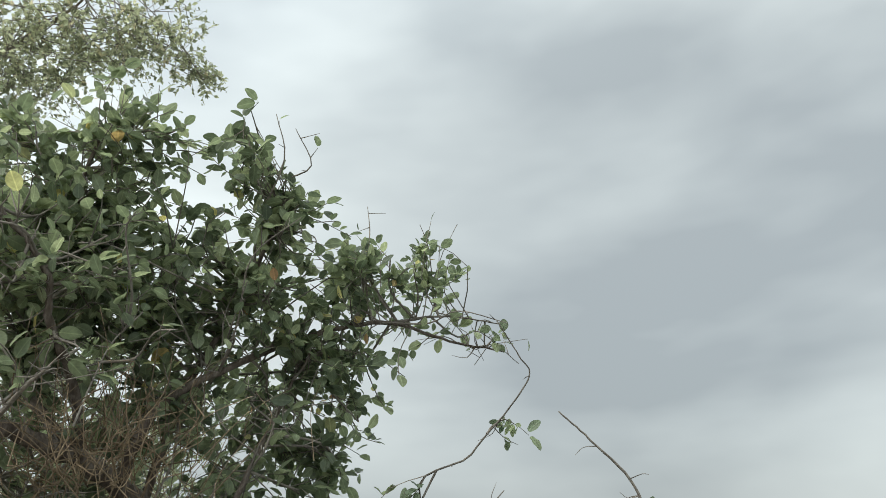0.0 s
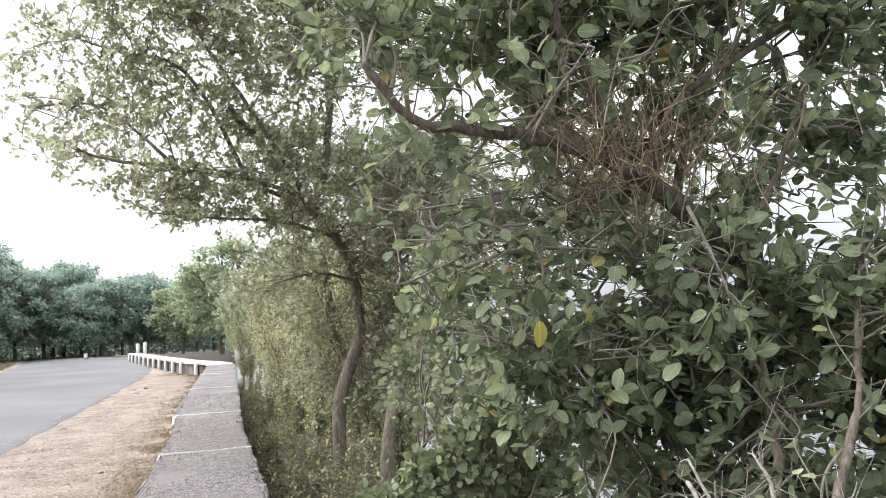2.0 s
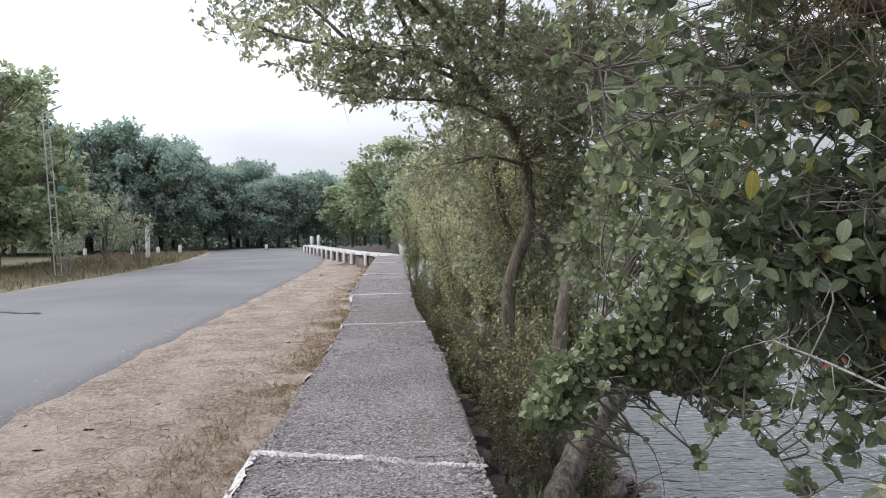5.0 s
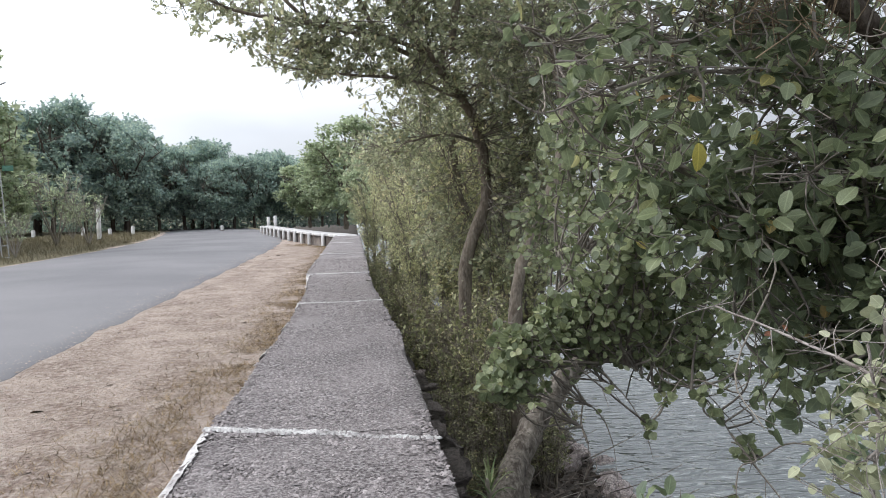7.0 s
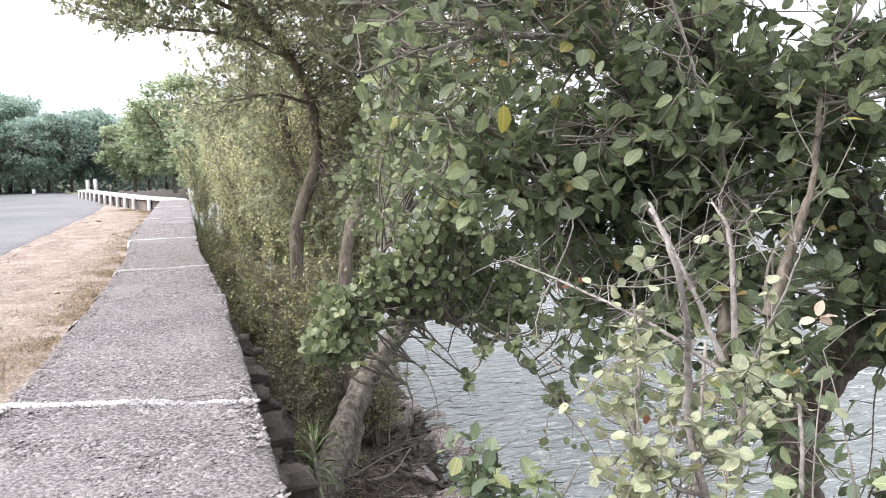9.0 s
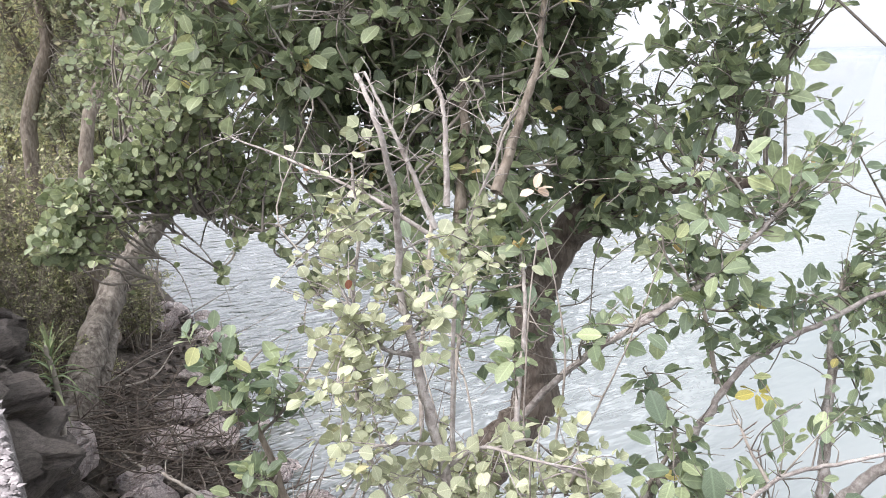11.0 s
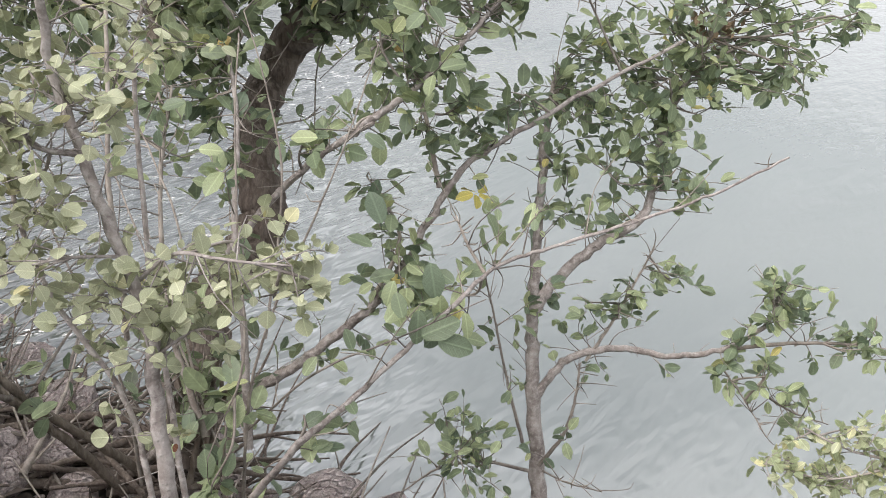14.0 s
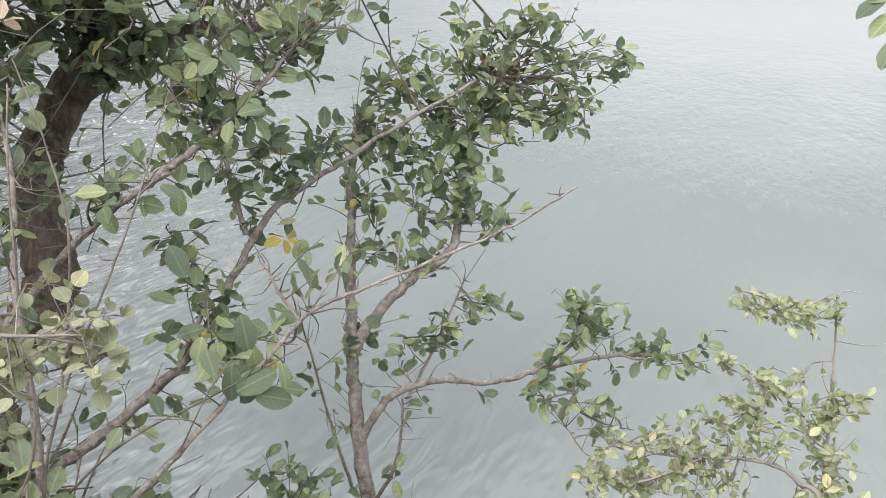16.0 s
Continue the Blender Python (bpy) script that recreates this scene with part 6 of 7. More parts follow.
sap_3 = plant("sapling", "leaning brown limb with glossy green leaves rising from the boulders", "sapling", ([("limb", [(1.288, 1.879, -0.725), (1.264, 1.523, -0.36), (1.286, 1.337, -0.184), (1.348, 1.23, -0.08), (1.406, 1.126, 0.02), (1.466, 1.031, 0.134), (1.502, 0.958, 0.231), (1.617, 0.922, 0.391), (1.699, 0.892, 0.503), (1.845, 0.835, 0.579), (2.033, 0.732, 0.677), (2.236, 0.612, 0.782)], 0.020, 0.004), ("branch", [(1.092, 1.192, -0.458), (0.989, 0.898, -0.044), (0.975, 0.773, 0.137), (1.003, 0.715, 0.237), (1.104, 0.694, 0.275), (1.223, 0.667, 0.338), (1.33, 0.646, 0.387), (1.442, 0.623, 0.441), (1.516, 0.545, 0.483), (1.619, 0.433, 0.537), (1.723, 0.323, 0.596), (1.826, 0.227, 0.669)], 0.0085, 0.0022)]
    + [("branch", [(1.483, 0.976, 0.217), (1.527, 0.932, 0.361), (1.503, 0.954, 0.459), (1.498, 1.008, 0.512)], 0.006, 0.002), ("branch", [(1.435, 0.999, 0.624), (1.509, 0.941, 0.687), (1.567, 0.9, 0.744), (1.65, 0.851, 0.834), (1.706, 0.824, 0.901)], 0.009, 0.004), ("branch", [(1.245, 1.225, 0.312), (1.353, 1.117, 0.496), (1.417, 1.013, 0.606), (1.469, 0.967, 0.648)], 0.010, 0.006), ("branch", [(1.657, 0.923, 0.464), (1.684, 0.983, 0.58), (1.711, 1.025, 0.674), (1.771, 1.027, 0.783)], 0.007, 0.003), ("branch", [(1.426, 0.638, 0.43), (1.425, 0.681, 0.477), (1.43, 0.715, 0.525)], 0.004, 0.002)]
    + [("branch", [(1.053, 0.913, 0.086), (1.118, 0.986, 0.282), (1.176, 1.068, 0.477), (1.281, 1.167, 0.66), (1.349, 1.279, 0.79)], 0.009, 0.004), ("branch", [(0.963, 0.921, 0.167), (0.995, 1.045, 0.365), (1.093, 1.172, 0.565), (1.193, 1.251, 0.715)], 0.007, 0.003)]
    + [('shoot', [(0.878, 0.988, 0.39), (0.862, 0.95, 0.548), (0.881, 0.983, 0.665), (0.921, 1.022, 0.781), (0.968, 1.071, 0.92)], 0.005, 0.003), ('shoot', [(0.983, 0.91, 0.011), (0.979, 0.878, 0.197), (1.017, 0.86, 0.356), (1.061, 0.912, 0.562), (1.107, 0.956, 0.741), (1.153, 0.991, 0.861)], 0.003, 0.0014), ('shoot', [(1.006, 0.88, 0.013), (1.034, 0.875, 0.242), (1.081, 0.86, 0.396), (1.167, 0.83, 0.575), (1.235, 0.813, 0.717), (1.31, 0.818, 0.851)], 0.0035, 0.0012), ('shoot', [(0.918, 0.96, 0.192), (0.907, 0.944, 0.385), (0.825, 0.998, 0.495), (0.822, 1.093, 0.651), (0.821, 1.163, 0.735)], 0.003, 0.0012), ('shoot', [(1.009, 0.972, 0.13), (0.988, 0.984, 0.34), (1.013, 1.007, 0.527), (1.028, 1.087, 0.648), (1.033, 1.173, 0.76)], 0.003, 0.0012), ('shoot', [(1.008, 0.941, 0.091), (0.975, 0.972, 0.303), (0.969, 1.059, 0.514), (0.988, 1.197, 0.713)], 0.0028, 0.0012), ('shoot', [(1.054, 0.911, 0.134), (1.109, 0.778, 0.298), (1.2, 0.671, 0.371), (1.304, 0.554, 0.453)], 0.003, 0.001), ('shoot', [(0.896, 1.044, 0.024), (0.89, 1.042, 0.242), (0.875, 1.064, 0.36), (0.844, 1.117, 0.486)], 0.0028, 0.001), ('shoot', [(1.13, 0.937, 0.293), (1.211, 0.963, 0.579), (1.233, 1.022, 0.756), (1.238, 1.077, 0.879)], 0.003, 0.0012)]), ([((1.567, 0.963, 0.815), (0.168, 0.182, 0.140), 10), ((1.567, 0.9, 0.744), (0.112, 0.140, 0.084), 5), ((1.471, 0.969, 0.653), (0.098, 0.112, 0.070), 4), ((1.403, 1.032, 0.605), (0.098, 0.112, 0.070), 4), ((1.48, 0.967, 0.435), (0.084, 0.098, 0.098), 4), ((1.536, 0.871, 0.307), (0.112, 0.126, 0.140), 8), ((1.344, 0.666, 0.317), (0.084, 0.084, 0.056), 3), ((1.695, 0.958, 0.57), (0.140, 0.140, 0.168), 10), ((1.832, 0.895, 0.624), (0.140, 0.140, 0.140), 7), ((1.294, 1.307, 0.723), (0.224, 0.224, 0.182), 13), ((1.265, 1.233, 0.589), (0.140, 0.168, 0.112), 7)]
    + [((1.203, 1.349, 0.612), (0.140, 0.168, 0.140), 6), ((0.949, 0.949, 0.174), (0.084, 0.084, 0.070), 2), ((1.006, 0.905, 0.225), (0.070, 0.070, 0.084), 2), ((0.955, 0.886, 0.113), (0.112, 0.112, 0.070), 4), ((1.063, 0.735, 0.249), (0.084, 0.084, 0.070), 2), ((1.198, 1.5, 0.773), (0.196, 0.210, 0.168), 10), ((1.608, 1.012, 0.954), (0.15, 0.16, 0.12), 9), ((1.725, 0.881, 0.912), (0.15, 0.16, 0.12), 9), ((1.956, 0.796, 1.016), (0.2, 0.16, 0.1), 10), ((1.626, 0.896, 0.772), (0.13, 0.14, 0.12), 7), ((1.482, 0.779, 0.311), (0.10, 0.1, 0.09), 5)]), LEAF_OVAL, L_SAP, 0.057, M_BARK_SAP, M_TWIG, 402, 5, "saplings", (1.176, 0.651, 0.7), 220, dens=1.65, side=14, spurs=12, twig_r=0.0019, sides=8, extra_bare=3, reach=0.3)

sap_2 = plant("sapling", "upright brown sapling standing in the shallow water", "sapling", ([("stem", [(1.821, 0.604, -0.654), (1.848, 0.66, -0.427), (1.884, 0.73, -0.168), (1.919, 0.777, 0.017), (1.963, 0.812, 0.179), (2.035, 0.857, 0.359), (2.092, 0.892, 0.498), (2.17, 0.918, 0.665)], 0.026, 0.008), ("branch", [(1.926, 0.778, 0.076), (1.987, 0.752, 0.156), (2.061, 0.684, 0.254), (2.128, 0.598, 0.344), (2.178, 0.613, 0.45), (2.234, 0.624, 0.559), (2.315, 0.608, 0.685), (2.392, 0.598, 0.81)], 0.018, 0.006), ("branch", [(1.889, 0.723, -0.167), (1.924, 0.688, -0.076), (1.962, 0.637, -0.019), (2.031, 0.547, -0.001), (2.051, 0.428, 0.016), (2.084, 0.32, 0.068), (2.166, 0.248, 0.13), (2.237, 0.234, 0.239)], 0.013, 0.005)]
    + [("branch", [(2.084, 0.32, 0.068), (2.166, 0.184, 0.105), (2.218, 0.064, 0.129), (2.268, -0.024, 0.116), (2.306, -0.118, 0.078)], 0.006, 0.002), ("branch", [(1.834, 0.659, -0.336), (1.867, 0.612, -0.215), (1.919, 0.619, -0.116), (1.948, 0.635, -0.047)], 0.006, 0.003), ("branch", [(1.828, 0.716, -0.282), (1.825, 0.789, -0.087), (1.826, 0.852, 0.1), (1.853, 0.927, 0.232)], 0.005, 0.002), ("branch", [(1.776, 0.663, -0.318), (1.68, 0.75, -0.271), (1.573, 0.82, -0.265), (1.505, 0.875, -0.323)], 0.005, 0.002), ("branch", [(1.959, 0.624, -0.039), (2.039, 0.595, 0.069), (2.127, 0.573, 0.198), (2.164, 0.565, 0.255)], 0.005, 0.002)]
    + [("branch", [(2.071, 0.308, 0.031), (2.077, 0.244, -0.031), (2.078, 0.158, -0.125)], 0.003, 0.0015), ("branch", [(2.11, 0.196, -0.027), (2.137, 0.124, -0.062), (2.177, 0.043, -0.083)], 0.004, 0.0015), ("branch", [(1.798, 0.631, -0.315), (1.79, 0.551, -0.304), (1.834, 0.47, -0.318)], 0.003, 0.0015), ("shoot", [(2.462, 0.562, 0.823), (1.899, 1.228, 1.646), (1.943, 1.118, 1.825), (1.998, 1.024, 1.943), (2.027, 0.959, 2.04), (1.991, 0.966, 2.094), (1.919, 0.986, 2.189)], 0.0036, 0.0016), ("shoot", [(2.468, 0.707, 1.447), (2.372, 0.754, 1.524), (2.293, 0.769, 1.644), (2.228, 0.779, 1.748), (2.102, 0.835, 1.863), (2.03, 0.869, 1.925)], 0.007, 0.002)]
    + [("shoot", [(2.198, 0.935, 1.432), (2.16, 0.93, 1.521), (2.14, 0.927, 1.565), (2.104, 0.947, 1.589)], 0.004, 0.0015), ("shoot", [(1.849, 1.178, 1.538), (1.897, 1.11, 1.607), (1.955, 1.016, 1.72)], 0.003, 0.0015)]), ([((2.152, 0.84, 0.544), (0.189, 0.189, 0.176), 18), ((2.263, 0.737, 0.623), (0.216, 0.216, 0.176), 21), ((2.356, 0.605, 0.754), (0.243, 0.243, 0.176), 21), ((2.442, 0.424, 0.699), (0.162, 0.162, 0.121), 11), ((2.196, 0.599, 0.465), (0.162, 0.162, 0.135), 11), ((2.146, 0.732, 0.412), (0.162, 0.162, 0.135), 9), ((2.523, 0.318, 0.838), (0.121, 0.121, 0.068), 4), ((1.984, 0.688, 0.076), (0.081, 0.081, 0.068), 4), ((2.159, 0.479, 0.149), (0.095, 0.095, 0.068), 4), ((2.063, 0.596, 0.111), (0.068, 0.068, 0.081), 4), ((2.214, 0.233, 0.199), (0.121, 0.121, 0.095), 11)]
    + [((2.133, 0.218, 0.038), (0.135, 0.135, 0.108), 12), ((2.226, 0.052, 0.13), (0.149, 0.149, 0.054), 8), ((1.653, 0.737, -0.218), (0.162, 0.162, 0.121), 11), ((1.649, 0.81, -0.143), (0.095, 0.095, 0.068), 4), ((2.069, 0.785, 0.337), (0.108, 0.108, 0.081), 5), ((2.226, 0.487, 0.391), (0.095, 0.095, 0.068), 4), ((2.012, 1.031, 1.897), (0.081, 0.081, 0.081), 2), ((2.314, 0.776, 1.585), (0.081, 0.081, 0.081), 2), ((1.802, 1.313, 1.636), (0.189, 0.203, 0.121), 11), ((1.913, 1.079, 1.65), (0.095, 0.095, 0.081), 2), ((2.217, 0.816, 0.743), (0.12, 0.13, 0.18), 13)]
    + [((2.304, 0.694, 0.84), (0.18, 0.18, 0.14), 16), ((2.36, 0.464, 0.907), (0.16, 0.16, 0.12), 11), ((2.419, 0.275, 0.881), (0.08, 0.08, 0.07), 4), ((2.187, 0.724, 0.592), (0.15, 0.16, 0.10), 13), ((2.275, 0.567, 0.663), (0.16, 0.16, 0.10), 11), ((2.316, 0.365, 0.718), (0.12, 0.12, 0.06), 6), ((1.941, 1.38, 1.538), (0.270, 0.270, 0.216), 14), ((1.875, 1.295, 1.422), (0.243, 0.243, 0.162), 13), ((2.011, 1.111, 1.379), (0.162, 0.162, 0.135), 8)]), LEAF_OVAL, L_SAP, 0.048, M_BARK_SAP, M_TWIG, 403, 6, "saplings", (1.693, 0.442, 0.678), 280, dens=1.75, side=14, spurs=11, twig_r=0.0019, sides=9, extra_bare=2, reach=0.28)

sap_4 = plant("sapling", "low bush of lime-green young leaves over the water", "sapling", [('stem', [(1.93, -0.45, -0.95), (1.9, -0.43, -0.4), (1.8, -0.42, 0.042), (1.837, -0.391, 0.101), (1.885, -0.369, 0.179), (1.93, -0.363, 0.235), (1.972, -0.346, 0.347), (2.021, -0.322, 0.482)], 0.008, 0.002), ('stem', [(1.93, -0.46, -0.95), (1.89, -0.4, -0.3), (1.805, -0.375, 0.093), (1.806, -0.32, 0.143), (1.802, -0.282, 0.167), (1.782, -0.213, 0.18), (1.76, -0.159, 0.176), (1.715, -0.039, 0.174), (1.693, 0.049, 0.197)], 0.007, 0.0018), ('shoot', [(1.792, -0.234, 0.184), (1.814, -0.223, 0.245), (1.839, -0.217, 0.31), (1.827, -0.129, 0.358)], 0.003, 0.001), ('shoot', [(1.973, -0.342, 0.353), (1.945, -0.303, 0.349), (1.925, -0.281, 0.322)], 0.002, 0.001), ('shoot', [(2.004, -0.329, 0.437), (1.966, -0.254, 0.441), (1.935, -0.147, 0.46)], 0.002, 0.001), ('shoot', [(1.99, -0.342, 0.393), (2.011, -0.402, 0.389), (2.034, -0.455, 0.399)], 0.0018, 0.001), ('shoot', [(2.017, -0.325, 0.471), (2.03, -0.333, 0.492), (2.041, -0.366, 0.491)], 0.0018, 0.001), ('shoot', [(1.747, -0.127, 0.173), (1.683, -0.019, 0.117), (1.627, 0.09, 0.131)], 0.003, 0.001), ('shoot', [(1.888, -0.489, -0.3), (1.993, -0.607, 0.333), (1.977, -0.488, 0.8), (1.917, -0.342, 1.053), (1.844, -0.263, 1.085), (1.816, -0.242, 1.039)], 0.006, 0.0015)], [((1.914, -0.168, 0.474), (0.072, 0.072, 0.055), 9), ((1.935, -0.237, 0.463), (0.072, 0.072, 0.055), 9), ((1.952, -0.295, 0.451), (0.058, 0.058, 0.044), 6), ((1.846, -0.13, 0.346), (0.029, 0.029, 0.022), 4), ((1.861, -0.224, 0.301), (0.065, 0.065, 0.050), 8), ((1.828, -0.183, 0.258), (0.072, 0.072, 0.055), 9), ((1.788, -0.12, 0.219), (0.080, 0.080, 0.061), 10), ((1.749, -0.048, 0.191), (0.072, 0.072, 0.055), 10), ((1.749, -0.096, 0.151), (0.072, 0.072, 0.055), 10), ((1.837, -0.253, 0.22), (0.072, 0.072, 0.055), 9), ((1.865, -0.311, 0.236), (0.080, 0.080, 0.061), 10), ((1.889, -0.357, 0.251), (0.072, 0.072, 0.055), 9), ((1.917, -0.38, 0.297), (0.051, 0.051, 0.039), 6), ((1.859, -0.39, 0.153), (0.072, 0.072, 0.055), 9), ((1.693, 0.025, 0.123), (0.072, 0.072, 0.055), 8), ((1.664, 0.089, 0.112), (0.065, 0.065, 0.050), 7), ((1.693, -0.023, 0.083), (0.072, 0.072, 0.055), 9), ((1.748, -0.152, 0.1), (0.072, 0.072, 0.055), 9), ((1.849, -0.418, 0.106), (0.058, 0.058, 0.044), 8), ((1.81, -0.333, 0.087), (0.072, 0.072, 0.055), 6), ((1.702, 0.066, 0.181), (0.043, 0.043, 0.033), 5)], LEAF_OVAL, L_LIME, 0.028, M_TWIG_PALE, M_TWIG_PALE, 404, 7, "saplings", (1.454, -0.19, 0.506), 200, dens=1.6, spurs=6, twig_r=0.0013, sides=7, reach=0.16)

sap_5 = plant("sapling", "small leafy sapling leaning out beside the boulders", "sapling", [
    ("stem", [(1.203, 1.634, -0.616), (0.964, 1.452, -0.143), (0.81, 1.386, 0.148), (0.753, 1.407, 0.36), (0.713, 1.442, 0.492), (0.668, 1.483, 0.626)], 0.014, 0.004),
    ("stem", [(1.285, 1.631, -0.616), (1.054, 1.473, -0.221), (0.88, 1.409, 0.041), (0.783, 1.39, 0.245), (0.748, 1.465, 0.324)], 0.014, 0.006),
    ("branch", [(0.831, 1.384, 0.101), (0.706, 1.305, 0.228), (0.613, 1.232, 0.338), (0.543, 1.263, 0.412), (0.505, 1.312, 0.439)], 0.007, 0.003),
    ("branch", [(0.744, 1.433, 0.393), (0.799, 1.363, 0.494), (0.87, 1.358, 0.604)], 0.004, 0.002),
], [
    ((0.721, 1.47, 0.556), (0.156, 0.156, 0.130), 11), ((0.652, 1.481, 0.595), (0.104, 0.104, 0.104), 7), ((0.751, 1.396, 0.471), (0.104, 0.104, 0.104), 6), ((0.709, 1.364, 0.341), (0.078, 0.078, 0.065), 3), ((0.574, 1.248, 0.383), (0.078, 0.078, 0.039), 1),
], LEAF_OVAL, L_SAP, 0.052, M_BARK_DARK, M_TWIG, 405, 6, "saplings", (0.597, 1.08, 0.708), 60, dens=1.4, side=14, spurs=8, twig_r=0.0018, sides=7, reach=0.25)


# ---- undergrowth on the bank and below the trees ----
rnd = np.random.default_rng(31)


def undergrowth(seed, height, spread, leaf_mat, leaf, size, count, label, bare=6, stems=M_TWIG):
    r = np.random.default_rng(seed)
    limbs, blobs = [], []
    for k in range(11):
        a, q = r.random() * 6.28, spread * (0.2 + 0.8 * r.random())
        h = height * (0.55 + 0.45 * r.random())
        limbs.append(("shoot", [(math.cos(a) * q * 0.3, math.sin(a) * q * 0.3, -0.15), (math.cos(a) * q * 0.6, math.sin(a) * q * 0.6, h * 0.5), (math.cos(a) * q, math.sin(a) * q, h)], 0.007, 0.002))
        for z in (0.2, 0.45, 0.75, 0.95):
            blobs.append(((math.cos(a) * q * (0.3 + 0.7 * z), math.sin(a) * q * (0.3 + 0.7 * z), h * z), (0.16, 0.16, 0.16), count))
    return plant("shrub", label, "shrub", limbs, blobs, leaf, leaf_mat, size, stems, stems, seed, 7, "bank undergrowth", twig_r=0.002, sides=5, extra_bare=bare, reach=0.3)


u1 = undergrowth(501, 1.35, 0.46, L_UNDER, LEAF_SMALL, 0.040, 13, "olive undergrowth shrub with dry stems below the wall", 12, M_DRYTWIG)
u2 = undergrowth(502, 0.8, 0.4, L_UNDER, LEAF_SMALL, 0.034, 12, "low brownish-green undergrowth with small leaves below the wall", 14, M_DRYTWIG)
u3 = undergrowth(503, 0.9, 0.38, L_UNDER, LEAF_SMALL, 0.028, 5, "nearly bare brown shrub with fine upright stems", 26, M_DRYTWIG)
u1.matrix_world = pose(0.92, 5.7, -0.3) @ Matrix.Diagonal((0.45, 0.2, 0.16, 1))
u2.matrix_world = pose(0.8, 4.8, -0.3) @ Matrix.Diagonal((0.8, 0.8, 0.8, 1))
u3.matrix_world = pose(1.2, 4.7, -0.55) @ Matrix.Diagonal((0.8, 0.8, 0.6, 1))
for k, (x, y, sc, kind_) in enumerate((((0.75, 6.9, 0.8, 0), (1.2, 7.3, 1.1, 0), (0.7, 7.6, 1.0, 1), (1.3, 7.8, 1.4, 0), (0.68, 8.6, 1.2, 0), (0.7, 9.8, 1.1, 1), (0.65, 11, 1.2, 0), (0.6, 12.4, 1.2, 1), (0.6, 14, 1.2, 0), (0.55, 15.8, 1.2, 1), (0.5, 17.8, 1.3, 0), (0.62, 3.8, 0.5, 1), (1.25, 5.3, 0.7, 0), (1.4, 6.0, 0.6, 0), (0.6, 5.2, 0.7, 1), (0.55, 6.0, 0.7, 0), (0.5, 4.4, 0.5, 0), (0.5, 6.8, 0.8, 1), (1.6, 8.2, 1.5, 0), )
    + ((1.4, 5.3, 0.5, 2), (0.95, 4.5, 0.9, 2), (1.15, 6.2, 1.2, 1), (0.68, 4.4, 0.6, 2), (0.72, 6.1, 0.9, 2), (0.55, 5.0, 0.8, 0), (0.6, 5.7, 0.85, 1), (0.6, 6.6, 0.9, 0), (0.62, 7.5, 1.0, 2), (1.0, 5.2, 1.0, 0), (1.0, 6.8, 1.1, 0), (0.7, 8.4, 1.1, 2), (1.3, 6.6, 1.3, 0), (0.9, 7.9, 1.3, 0), (0.68, 4.9, 1.1, 2), (0.8, 5.6, 1.2, 2), (0.66, 5.5, 1.0, 2), (0.62, 6.4, 1.1, 2), (0.72, 7.1, 1.2, 2), (0.6, 8.0, 1.2, 2), (0.62, 4.3, 0.9, 2), (1.0, 4.7, 1.0, 2), (1.1, 5.6, 1.1, 2),))):
    copy_thing((u1, u2, u3)[kind_], pose(x, y, ground_height(x, y) - 0.02, 0, 0, 71 * k) @ Matrix.Diagonal((sc, sc, sc, 1)))

for k in range(15):
    y = 7.6 + 0.85 * k
    x = 0.42 + 0.10 * math.sin(k * 2.3)
    sc = 0.75 + 0.2 * math.sin(k * 1.7)
    copy_thing((u1, u2)[k % 2], pose(x, y, ground_height(x, y) - 0.02, 0, 0, 83 * k) @ Matrix.Diagonal((sc, sc, sc, 1)))

for k, (at, sc) in enumerate((((1.138, 6.28, 0.421), 1.5), ((1.2, 5.467, 0.358), 0.9), ((1.37, 7.27, 0.505), 1.6), ((1.2, 4.872, 0.596), 0.7), ((0.854, 4.506, 0.634), 1.2), ((0.915, 5.309, 0.628), 1.5), ((0.877, 4.094, 0.664), 1.0))):
    copy_thing((u1, u2)[k % 2], pose(at[0], at[1], ground_height(at[0], at[1]) - 0.03, 0, 0, 50 * k) @ Matrix.Diagonal((sc, sc, sc, 1)))

# thickets at the foot of the far trees, in the same haze-tinted leaf colour
und = Soup()
for k in range(40000):
    x = -42 + 52 * rnd.random()
    y = 51.5 + 8 * rnd.random()
    z = GROUND + 2.3 * rnd.random() ** 1.2 * (0.6 + 0.4 * noise.noise((x * 0.35, y * 0.3, 0)) + 0.3)
    und.v.append((x, y, z))
pos = np.array(und.v)
und = Soup()
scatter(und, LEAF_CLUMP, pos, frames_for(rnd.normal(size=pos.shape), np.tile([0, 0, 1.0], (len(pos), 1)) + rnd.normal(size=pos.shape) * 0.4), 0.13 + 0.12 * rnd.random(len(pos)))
tagged(new("thicket", und.mesh("thicket", L_FAR_HAZE)), "dense dark thicket at the foot of the roadside trees", "thicket", kind="stuff")

# dry grass and straw
BLADE = (np.array([(0, -0.03, 0), (0, 0.03, 0), (0.45, 0.022, 0.10), (0.45, -0.022, 0.10), (1, 0, 0.05)]), [np.array([(0, 1, 2, 3)]), np.array([(3, 2, 4)])])


def straw(name, label, n, place, size, rise, material):
    pos = np.array([place() for _ in range(n)])
    a = rnd.random(n) * 6.28
    way = np.stack([np.cos(a), np.sin(a), rise * rnd.random(n)], axis=1)
    s = Soup()
    scatter(s, BLADE, pos, frames_for(way, np.tile([0, 0, 1.0], (n, 1)) + rnd.normal(size=(n, 3)) * 0.3), size * (0.4 + rnd.random(n)))
    return tagged(new(name, s.mesh(name, material)), label, name.replace("_", " "), kind="stuff")


